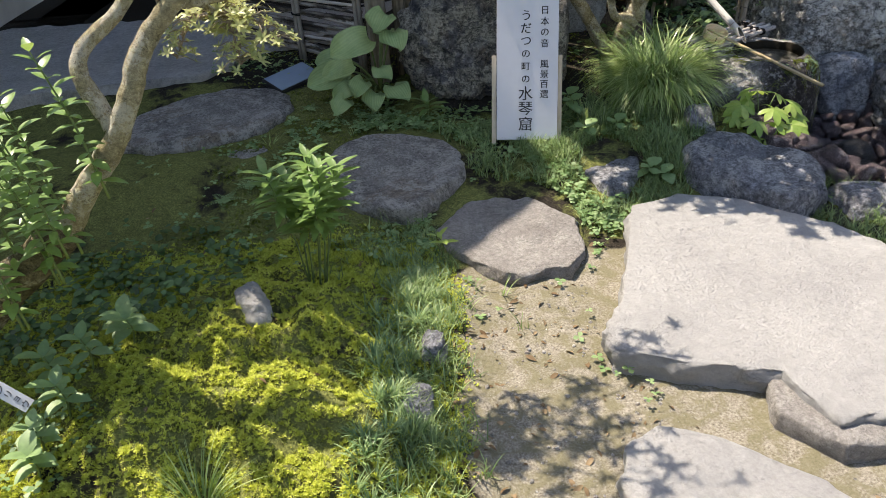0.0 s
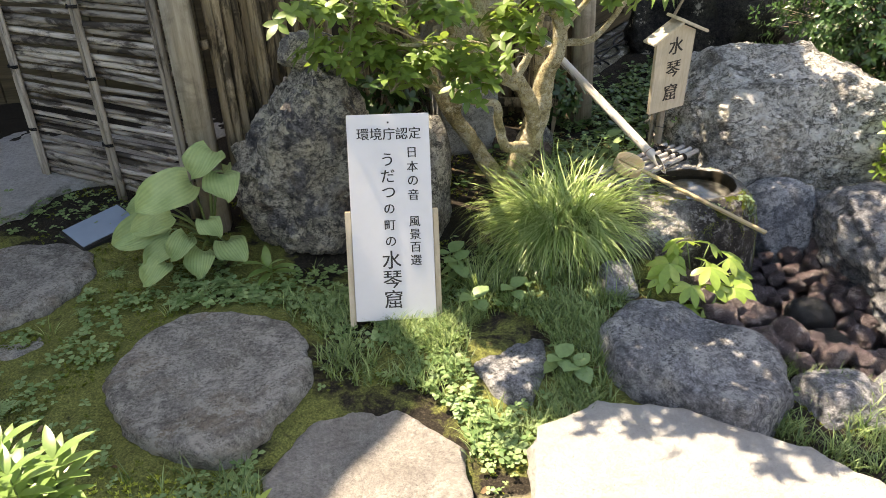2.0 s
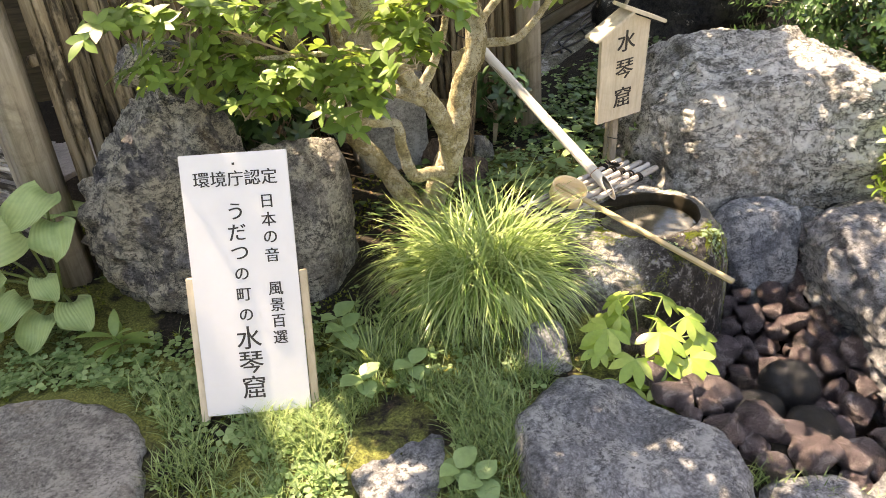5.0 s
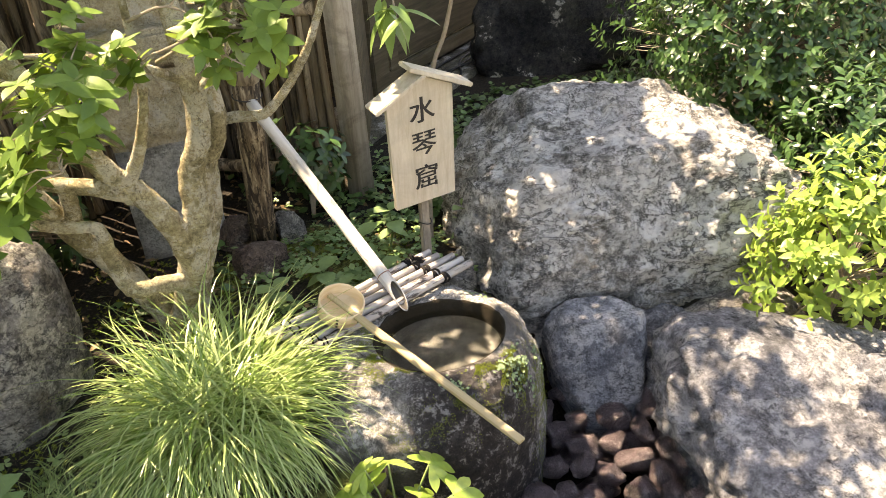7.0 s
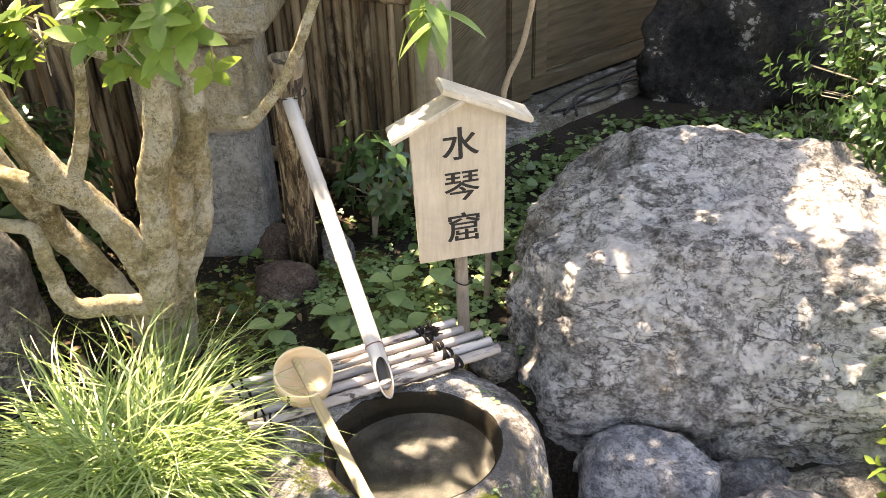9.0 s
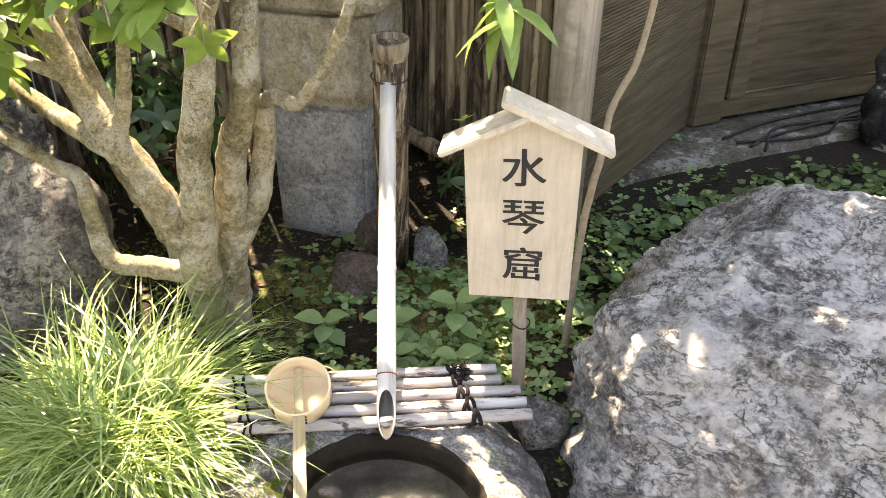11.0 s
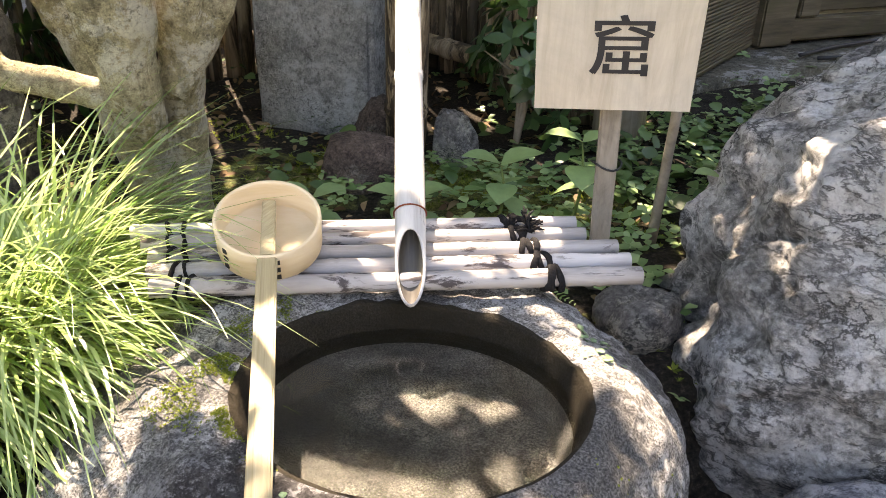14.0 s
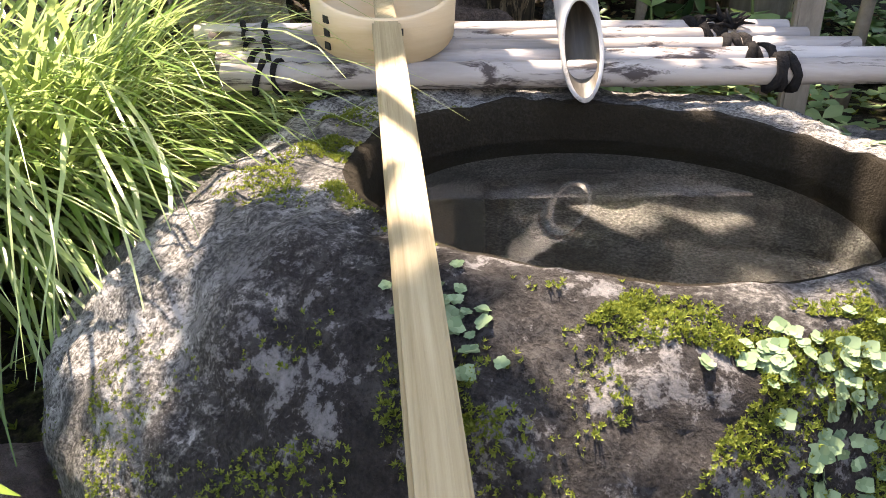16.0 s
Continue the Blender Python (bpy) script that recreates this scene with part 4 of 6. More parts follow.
boulder("rock", (0.40, 3.95, 0.16), (0.19, 0.18, 0.34), 27, M_ROCK, "rounded grey-brown rock leaning at the standing rock", rough=0.09)
boulder("rock", (2.72, 6.35, 0.25), (0.66, 0.40, 0.50), 28, M_DARKROCK, "dark mossy boulder in front of the house wall", boxy=0.4)
boulder("border_stone", (1.62, 2.74, -0.16), (0.15, 0.13, 0.10), 29, M_ROCKBLUE, "grey rounded border stone at the slab's edge", group="border stones", sub=4)
boulder("border_stone", (1.92, 2.74, -0.18), (0.22, 0.20, 0.17), 30, M_ROCKBLUE, "grey border stone at the pebble pit", group="border stones", sub=4)
boulder("border_stone", (2.25, 2.92, -0.20), (0.18, 0.18, 0.17), 31, M_ROCKBLUE, "angular border stone at the pebble pit", group="border stones", sub=4)
boulder("border_stone", (1.10, 3.36, -0.03), (0.10, 0.09, 0.10), 32, M_ROCKBLUE, "small grey stone under the sedge", group="border stones", sub=4)
boulder("rock", (1.03, 4.44, 0.065), (0.10, 0.08, 0.085), 33, M_BROWN, "red-brown stone at the foot of the bamboo post", sub=4)
boulder("rock", (0.93, 4.66, 0.07), (0.07, 0.06, 0.09), 34, M_BROWN, "stone beside the bamboo post", sub=4)
boulder("rock", (1.12, 4.66, 0.06), (0.06, 0.05, 0.10), 35, M_ROCK, "jagged stone wedging the bamboo post", sub=4)
boulder("rock", (1.78, 4.52, 0.05), (0.14, 0.10, 0.07), 36, M_ROCK, "low stone behind the wooden sign", sub=4)
boulder("rock", (1.66, 4.20, 0.04), (0.07, 0.06, 0.06), 37, M_ROCK, "small stone behind the basin", sub=4)
boulder("moss_stone", (-0.68, 1.95, 0.085), (0.055, 0.09, 0.055), 38, M_SLAB, "pale little stone in the moss mound", "stone", sub=4, rz=20)
boulder("path_stone", (-0.12, 1.90, -0.095), (0.045, 0.08, 0.06), 39, M_ROCKBLUE, "small grey stone edging the path", "stone", "path edge stones", sub=4)
boulder("path_stone", (-0.17, 1.66, -0.085), (0.05, 0.07, 0.06), 40, M_ROCKBLUE, "small dark stone edging the path", "stone", "path edge stones", sub=4)


# ---- basin ----
BC = Vector((1.545, 3.785, 0.0))


def basin_radius(a):
    """Distance from the bowl's middle to the basin's shoulder."""
    cx, cy, rx, ry = 1.47 - BC.x, 3.83 - BC.y, 0.345, 0.36
    dx, dy = math.cos(a), math.sin(a)
    A = (dx / rx) ** 2 + (dy / ry) ** 2
    B = -2 * (dx * cx / rx ** 2 + dy * cy / ry ** 2)
    C = (cx / rx) ** 2 + (cy / ry) ** 2 - 1
    return (-B + math.sqrt(B * B - 4 * A * C)) / (2 * A)


def basin_point(a, s):
    """s: 0 bowl's middle, 1 rim, 2 shoulder, 3 foot."""
    R = basin_radius(a)
    r0 = 0.152 * (1 + 0.05 * math.sin(2 * a + 1))
    if s <= 1:
        r = r0 * min(1.0, s * 1.12)
        k = max(0.0, (s - 0.80) / 0.20)
        z = 0.045 + 0.10 * k ** 0.7 + 0.01 * s
        if s > 0.93:
            r = r0 * (1 + 0.06 * (s - 0.93) / 0.07)
            z = 0.13 + 0.036 * math.sin((s - 0.93) / 0.07 * math.pi / 2)
    elif s <= 2:
        k = s - 1
        r = r0 * 1.06 + (R * 0.97 - r0 * 1.06) * k
        z = 0.166 + 0.012 * math.sin(k * math.pi * 0.7) - 0.115 * k ** 2.0
    else:
        k = s - 2
        r = R * (0.97 + 0.08 * math.sin(k * 2.2) - 0.10 * k * k)
        z = 0.061 - 0.48 * k ** 1.1
    p = Vector((BC.x + r * math.cos(a), BC.y + r * math.sin(a), z))
    if s > 0.9:
        w = min(1.0, 0.25 + (s - 0.9) / 0.4)
        p += Vector((math.cos(a) * 0.5, math.sin(a) * 0.5, 1 if s < 2.1 else 0.3)) * w * (0.013 * noise.fractal(p * 5, 0.9, 2, 4) + 0.006 * noise.fractal(p * 30, 0.8, 2, 4))
    return p


def ring_mesh(ss, middle=None):
    bm = bmesh.new()
    n = 200
    rings = [[bm.verts.new(basin_point(2 * math.pi * j / n, q)) for j in range(n)] for q in ss]
    if middle:
        c = bm.verts.new(middle)
        for j in range(n):
            bm.faces.new((c, rings[0][j], rings[0][(j + 1) % n]))
    for a, b in zip(rings, rings[1:]):
        for j in range(n):
            bm.faces.new((a[j], b[j], b[(j + 1) % n], a[(j + 1) % n]))
    return bm


def build_basin():
    g = thing("stone_basin", (BC.x, BC.y, -0.3), "rounded granite water basin with mossy, lichened shoulders", "water basin")
    part("body", ring_mesh(list(np.linspace(1.03, 2, 42)) + list(np.linspace(2.04, 3, 26))), M_BASIN, g)
    part("bowl", ring_mesh(list(np.linspace(0.1, 0.80, 8)) + [0.82, 0.84, 0.86, 0.88], (BC.x, BC.y, 0.045)), M_BOWL, g, "speckled wet floor of the hollow")
    part("bowl_wall", ring_mesh(list(np.linspace(0.88, 0.975, 6)) + [0.99, 1.0, 1.015, 1.03]), M_BOWLWALL, g, "dark brown wall of the hollow")
    me = bpy.data.meshes.new("basin_water")
    rim = [(0.157 * math.cos(a), 0.157 * math.sin(a), 0.0) for a in np.linspace(0, 2 * math.pi, 72, endpoint=False)]
    me.from_pydata(rim, [], [tuple(range(72))])
    finish(me, M_WATER, False)
    w = new("basin_water", me)
    w.location = (BC.x, BC.y, 0.138)
    tagged(w, "still clear water in the stone basin", "water")
    w.visible_shadow = False


build_basin()


# ---- bamboo fittings of the basin ----
def build_rack():
    g = thing("bamboo_rack", (1.44, 3.95, 0.17), "rest of five weathered bamboo canes lashed with black rope", "rack")
    a0, b0 = Vector((1.215, 3.765, 0.186)), Vector((1.678, 4.085, 0.186))
    u = (b0 - a0).normalized()
    nrm = Vector((-u.y, u.x, 0))
    ends = [(0.0, 0.0), (-0.01, -0.005), (-0.015, -0.012), (-0.03, -0.045), (-0.05, -0.05)]
    rnd = random.Random(5)
    for i, (e0, e1) in enumerate(ends):
        off = nrm * (0.031 * i) + Vector((0, 0, 0.003 * i + rnd.uniform(-0.002, 0.002)))
        bm = cane(a0 + off + u * e0, b0 + off + u * e1, 0.0112 - 0.0003 * i, 4, 14, seed=60 + i)
        part("cane", bm, M_BAMBOO, g)
    for s, turns, gap, thick in ((0.07, 2, 0.017, 0.0026), (0.82, 3, 0.0055, 0.0042)):
        for i in range(5):
            for k in range(turns):
                c = a0 + u * (0.563 * s + gap * k - 0.012 - 0.008 * i + rnd.uniform(-0.002, 0.002)) + nrm * (0.031 * i) + Vector((0, 0, 0.003 * i))
                r = 0.0128 - 0.0003 * i
                pts = [c + nrm * r * math.cos(t) + Vector((0, 0, r * math.sin(t))) + u * 0.004 * math.sin(t + 2 * k + i) for t in np.linspace(0, 2 * math.pi, 13)]
                part("lashing", sweep(bmesh.new(), pts, [thick * rnd.uniform(0.8, 1.2) for _ in pts], 6, 0.5, False, k), M_ROPE, g)
    bm = bmesh.new()
    c = a0 + u * 0.445 + nrm * 0.10 + Vector((0, 0, 0.022))
    for k in range(40):
        d = Vector((rnd.gauss(0, 1), rnd.gauss(0, 1), abs(rnd.gauss(0, 0.7)))).normalized()
        q = c + nrm * rnd.uniform(-0.02, 0.03)
        sweep(bm, [q, q + d * 0.012, q + d * 0.022 + Vector((0, 0, -0.004))], [0.0022, 0.0018, 0.0007], 4)
    part("frayed_knot", bm, M_ROPE, g, kind="stuff")


build_rack()


def build_spout():
    a, b = Vector((1.075, 4.535, 0.625)), Vector((1.474, 3.897, 0.184))
    d = (b - a).normalized()
    g = thing("bamboo_spout", a, "sloping bamboo water spout with an obliquely cut mouth", "water spout")
    up = (Vector((0, 0, 1)) - d * d.z).normalized()
    side = d.cross(up)
    bm = bmesh.new()
    L = (b - a).length
    seg = 28
    def ring(s, r, slant):
        out = []
        for j in range(seg):
            t = 2 * math.pi * j / seg
            cut = slant * (0.5 + 0.5 * math.cos(t))
            p = a + d * (s - cut) + up * r * math.cos(t) + side * r * math.sin(t)
            out.append(bm.verts.new(p))
        return out
    rs = []
    knots = [0.13, 0.36, 0.60]
    stations = sorted(set([0.0] + [k * L + o for k in knots for o in (-0.008, -0.003, 0, 0.003, 0.008)] + [L * 0.75, L * 0.85]))
    for s in stations:
        k = 1.0
        for q in knots:
            o = s - q * L
            k = 1.08 if abs(abs(o) - 0.003) < 1e-6 else (0.97 if abs(o) < 1e-6 else k)
        rs.append(ring(s, 0.0185 * k, 0))
    rs.append(ring(L - 0.002, 0.0178, 0.084))
    rs.append(ring(L, 0.0165, 0.084))
    rs.append(ring(L - 0.003, 0.0140, 0.084))
    for p, q in zip(rs, rs[1:]):
        for j in range(seg):
            bm.faces.new((p[j], p[(j + 1) % seg], q[(j + 1) % seg], q[j]))
    bm.faces.new(list(reversed(rs[0])))
    part("pipe", bm, M_PIPE, g)
    bm = bmesh.new()
    p, q = ring(L - 0.003, 0.0140, 0.084), ring(L - 0.16, 0.0138, 0)
    for j in range(seg):
        bm.faces.new((p[j], p[(j + 1) % seg], q[(j + 1) % seg], q[j]))
    bm.faces.new(q)
    part("bore", bm, M_BORE, g, "wet inside of the spout, coloured dark for its shade")
    c = a + d * (L - 0.118)
    pts = [c + (up * math.cos(t) + side * math.sin(t)) * 0.0195 for t in np.linspace(0, 2 * math.pi, 19)]
    part("wire", sweep(bmesh.new(), pts, [0.0011] * 19, 5, 0, False), M_WIRE, g, "thin copper wire ring")
    p = thing("spout_post", (1.03, 4.605, 0.05), "mottled thick bamboo post carrying the water spout", "post")
    part("cane", cane((1.026, 4.612, 0.03), (1.088, 4.525, 0.70), 0.043, 2, 20, seed=4), M_STUMP, p)
    ax = Vector((0.062, -0.087, 0.67)).normalized()
    rim = bmesh.new()
    e1 = ax.orthogonal().normalized()
    e2 = ax.cross(e1)
    head = Vector((1.088, 4.525, 0.70))
    rings = [[rim.verts.new(head + ax * h + (e1 * math.cos(t) + e2 * math.sin(t)) * r) for t in np.linspace(0, 2 * math.pi, 24, endpoint=False)] for r, h in ((0.0425, -0.03), (0.046, -0.012), (0.0465, 0.014), (0.037, 0.014), (0.035, 0.002), (0.004, 0.0015))]
    for p0, p1 in zip(rings, rings[1:]):
        for j in range(24):
            rim.faces.new((p0[j], p0[(j + 1) % 24], p1[(j + 1) % 24], p1[j]))
    part("rim", rim, M_FENCE, p, "pale cut rim of the post")
    c = Vector((1.026, 4.612, 0.03)) + ax * 0.60
    e1 = ax.orthogonal().normalized()
    e2 = ax.cross(e1)
    part("wire_tie", sweep(bmesh.new(), [c + (e1 * math.cos(t) + e2 * math.sin(t)) * 0.0455 for t in np.linspace(0, 2 * math.pi, 25)], [0.002] * 25, 5, 0, False), M_CABLE, p)


build_spout()


def build_ladle():
    g = thing("ladle", (1.305, 3.87, 0.20), "pale cypress water ladle with a long flat handle", "ladle")
    hole, end = Vector((1.338, 3.822, 0.2286)), Vector((1.669, 3.405, 0.117))
    d = (end - hole).normalized()
    side = d.cross(Vector((0, 0, 1))).normalized()
    ax = side.cross(d).normalized()
    lean = (ax + d * 0.19).normalized()
    out = side.cross(lean).normalized() * -1
    R, H = 0.060, 0.044
    c = hole - d * 0.060 + ax * 0.016 - lean * H
    bm = bmesh.new()
    seg = 48
    def ring(r, h):
        return [bm.verts.new(c + (out * math.cos(t) + side * math.sin(t)) * r + lean * h) for t in np.linspace(0, 2 * math.pi, seg, endpoint=False)]
    rs = [ring(0.001, -0.001), ring(R - 0.003, 0), ring(R, 0.002), ring(R, H * 0.5), ring(R + 0.0005, H - 0.001), ring(R - 0.001, H), ring(R - 0.003, H), ring(R - 0.0045, H - 0.002), ring(R - 0.005, 0.010), ring(R - 0.006, 0.006), ring(0.001, 0.006)]
    for p, q in zip(rs, rs[1:]):
        for j in range(seg):
            bm.faces.new((p[j], p[(j + 1) % seg], q[(j + 1) % seg], q[j]))
    part("cup", bm, M_LADLE, g)
    m = Matrix.Identity(4)
    for i, v in enumerate((side, d, ax)):
        m.col[i][:3] = v
    m.translation = hole
    L = (end - hole).length
    def aligned(ob):
        mm = Matrix.Translation(-ORIGIN[ob.name]) @ m
        ob.data.transform(mm.inverted())
        ob.matrix_basis = mm

    bar = part("handle", boxed(-0.0108, -0.004, -0.005, 0.0108, L, 0.004, m=m, bevel=0.0018), M_HANDLE, g, smooth=False)
    aligned(bar)
    part("tongue", boxed(-0.008, -0.112, -0.004, 0.008, -0.0055, 0.004, m=m, bevel=0.0015), M_HANDLE, g, smooth=False)
    for sx in (-0.010, 0.046):
        for k in range(3):
            t = math.asin(sx / R)
            q = c + out * R * math.cos(t) + side * R * math.sin(t) + lean * (0.009 + 0.012 * k)
            mm = Matrix.Translation(q) @ m.to_3x3().to_4x4() @ Matrix.Rotation(-t, 4, "Z")
            part("stitch", boxed(-0.003, -0.002, -0.003, 0.003, 0.0012, 0.003, m=mm), M_INK, g, "dark bark stitch", False)


build_ladle()


# ---- signs ----
def build_white_sign():
    g = thing("white_sign", (0.292, 3.27, 0.0), "white notice board with black brush writing on a pale lath frame", "sign")
    P = pose(0.291, 3.240, 0.006, -20.8, 2.4, -0.8)
    face = part("board", boxed(-0.137, 0, 0, 0.137, 0.012, 0.695, m=P, bevel=0.002), M_WHITE, g, smooth=False)
    for x in (-0.158, 0.138):
        part("upright", boxed(x, 0.014, -0.02, x + 0.02, 0.034, 0.375, m=P, bevel=0.002), M_PALEWOOD, g, smooth=False)
    for z in (0.06, 0.25):
        part("crossbar", boxed(-0.137, 0.014, z, 0.137, 0.030, z + 0.025, m=P, bevel=0.002), M_PALEWOOD, g, smooth=False)
    part("nail", boxed(-0.003, -0.003, 0.664, 0.003, 0.002, 0.670, m=P), M_INK, g, smooth=False)
    F = P @ Matrix.Translation((0, -0.0006, 0))
    lines = [(ch, -0.085 + 0.043 * i, 0.630, 0.95) for i, ch in enumerate("環境庁認定")]
    for i, ch in enumerate("うだつの町の"):
        lines.append((ch, -0.008, 0.545 - 0.055 * i, 1.12 if i < 3 else 0.9))
    for i, ch in enumerate("水琴窟"):
        lines.append((ch, -0.008, 0.208 - 0.068 * i, 1.5))
    for i, ch in enumerate("日本の音"):
        lines.append((ch, 0.075, 0.566 - 0.047 * i, 0.88))
    for i, ch in enumerate("風景百選"):
        lines.append((ch, 0.075, 0.335 - 0.044 * i, 0.88))
    lettering(lines, 0.045, M_INK, face, F, 0.0011)


build_white_sign()


def build_wood_sign():
    g = thing("wooden_sign", (1.578, 4.25, 0.08), "small roofed wooden name board on a stake", "sign")
    P = pose(1.580, 4.223, 0.338, 6.0, -2.0, 21.2)
    bm = bmesh.new()
    out = [(-0.101, 0), (0.096, 0), (0.103, 0.345), (0, 0.395), (-0.103, 0.345)]
    fr = [bm.verts.new(P @ Vector((x, 0, z))) for x, z in out]
    bk = [bm.verts.new(P @ Vector((x, 0.016, z))) for x, z in out]
    bm.faces.new(fr)
    bm.faces.new(list(reversed(bk)))
    for i in range(5):
        bm.faces.new((fr[i], fr[(i + 1) % 5], bk[(i + 1) % 5], bk[i]))
    face = part("board", bm, M_SIGN, g, smooth=False)
    for s, x0 in ((-1, -0.012), (1, 0.012)):
        m = P @ Matrix.Translation((x0 * -s * (-1 if s > 0 else -1), 0, 0.396)) @ Matrix.Rotation(s * radians(25.5), 4, "Y")
        a, b = (-0.172, 0.0) if s < 0 else (-0.055, 0.155)
        part("roof_board", boxed(a, -0.026, 0.0 if s > 0 else -0.002, b, 0.044, 0.0125 if s > 0 else 0.010, m=m, bevel=0.0025), M_SIGN, g, smooth=False)
    part("stake", boxed(-0.014, 0.018, -0.32, 0.014, 0.040, 0.30, m=P, bevel=0.003), M_POST, g, smooth=False)
    c = P @ Vector((0, 0.029, -0.09))
    part("wire_tie", sweep(bmesh.new(), [c + Vector((0.021 * math.cos(t), 0.019 * math.sin(t), 0.004 * math.sin(2 * t))) for t in np.linspace(0, 2 * math.pi, 17)], [0.0016] * 17, 5, 0, False), M_CABLE, g)
    F = P @ Matrix.Translation((0, -0.0006, 0))
    lettering([("水", 0.002, 0.294, 1.0), ("琴", 0.002, 0.190, 1.0), ("窟", 0.002, 0.084, 1.0)], 0.082, M_INK, face, F, 0.0026)


build_wood_sign()


# ---- stone lantern ----
def build_lantern():
    g = thing("stone_lantern", (0.72, 4.72, 0.06), "weathered square stone lantern with ochre lichen", "stone lantern")
    R = Matrix.Translation((0.735, 4.76, 0)) @ Matrix.Rotation(radians(12), 4, "Z")
    def block(x, y, z0, z1, bev, seed):
        bm = boxed(-x, -y, z0, x, y, z1, bevel=bev)
        bmesh.ops.subdivide_edges(bm, edges=bm.edges[:], cuts=5, use_grid_fill=True)
        for v in bm.verts:
            v.co += v.co.normalized() * 0.006 * noise.fractal(v.co * 12 + Vector((seed, 0, 0)), 0.8, 2, 4)
        bm.transform(R)
        return bm
    part("shaft", block(0.145, 0.12, 0.02, 0.46, 0.012, 1), M_SHAFT, g, "blue-grey speckled lower shaft")
    part("collar", block(0.175, 0.14, 0.455, 0.735, 0.03, 2), M_LANTERN, g)
    part("platform", block(0.235, 0.20, 0.735, 0.84, 0.02, 3), M_LANTERN, g)
    part("fire_box", block(0.14, 0.13, 0.84, 1.08, 0.012, 4), M_LANTERN, g)
    part("cap", block(0.27, 0.25, 1.08, 1.20, 0.04, 5), M_LANTERN, g)


build_lantern()

# ---- solar lamp panel, plant label, cables ----
def build_panel():
    g = thing("solar_panel", (-0.94, 4.10, 0.0), "small pale blue solar panel in a black frame on the ground", "solar panel")
    P = pose(-0.925, 4.13, 0.055, 8, -6, 42)
    part("frame", boxed(-0.14, -0.10, -0.03, 0.14, 0.10, 0.004, m=P, bevel=0.004), M_BLACK, g, smooth=False)
    part("cell_sheet", boxed(-0.128, -0.088, 0.0045, 0.128, 0.088, 0.0075, m=P), M_PANEL, g, smooth=False)
    part("foot", boxed(-0.05, -0.05, -0.08, 0.05, 0.05, -0.03, m=P), M_BLACK, g, smooth=False)


build_panel()


LABEL_AT = Vector((-1.25, 1.545, 0.12))


def build_label():
    g = thing("plant_label", tuple(LABEL_AT), "white plastic plant label with black writing stuck in moss", "plant label")
    C = LABEL_AT
    n = (Vector((0, 0, 1.5)) - C).normalized()
    right = Vector((0, 0, 1)).cross(n).normalized()
    up = n.cross(right)
    long = (up * 0.85 - right * 0.53).normalized()
    P = Matrix.Identity(4)
    for i, v in enumerate((long.cross(n), -n, long)):
        P.col[i][:3] = v
    P.translation = C
    part("tag", boxed(-0.019, 0, -0.055, 0.019, 0.002, 0.075, m=P), M_WHITE, g, smooth=False)
    lettering([(ch, 0, 0.058 - 0.025 * i, 1.0) for i, ch in enumerate("マンリョウ")], 0.022, M_INK, g, P @ Matrix.Translation((0, -0.0006, 0)), 0.0004)


build_label()


def build_cables():
    for i in range(4):
        pts = [along_house(-0.05 + 0.02 * i, 0.20 + 0.05 * i, 0.128), along_house(0.25 + 0.1 * math.sin(i * 2.1), 0.12 + 0.06 * (i * 7 % 4), 0.126), along_house(0.7, 0.10 + 0.05 * i, 0.127), along_house(1.6, 0.12 + 0.04 * i, 0.126)]
        solid("cable", sweep(bmesh.new(), bez(pts, 8), [0.006] * 25, 8), M_CABLE, along_house(0.5, 0.2, 0.12), "black cable lying on the concrete plinth", "cable", "cables")


build_cables()


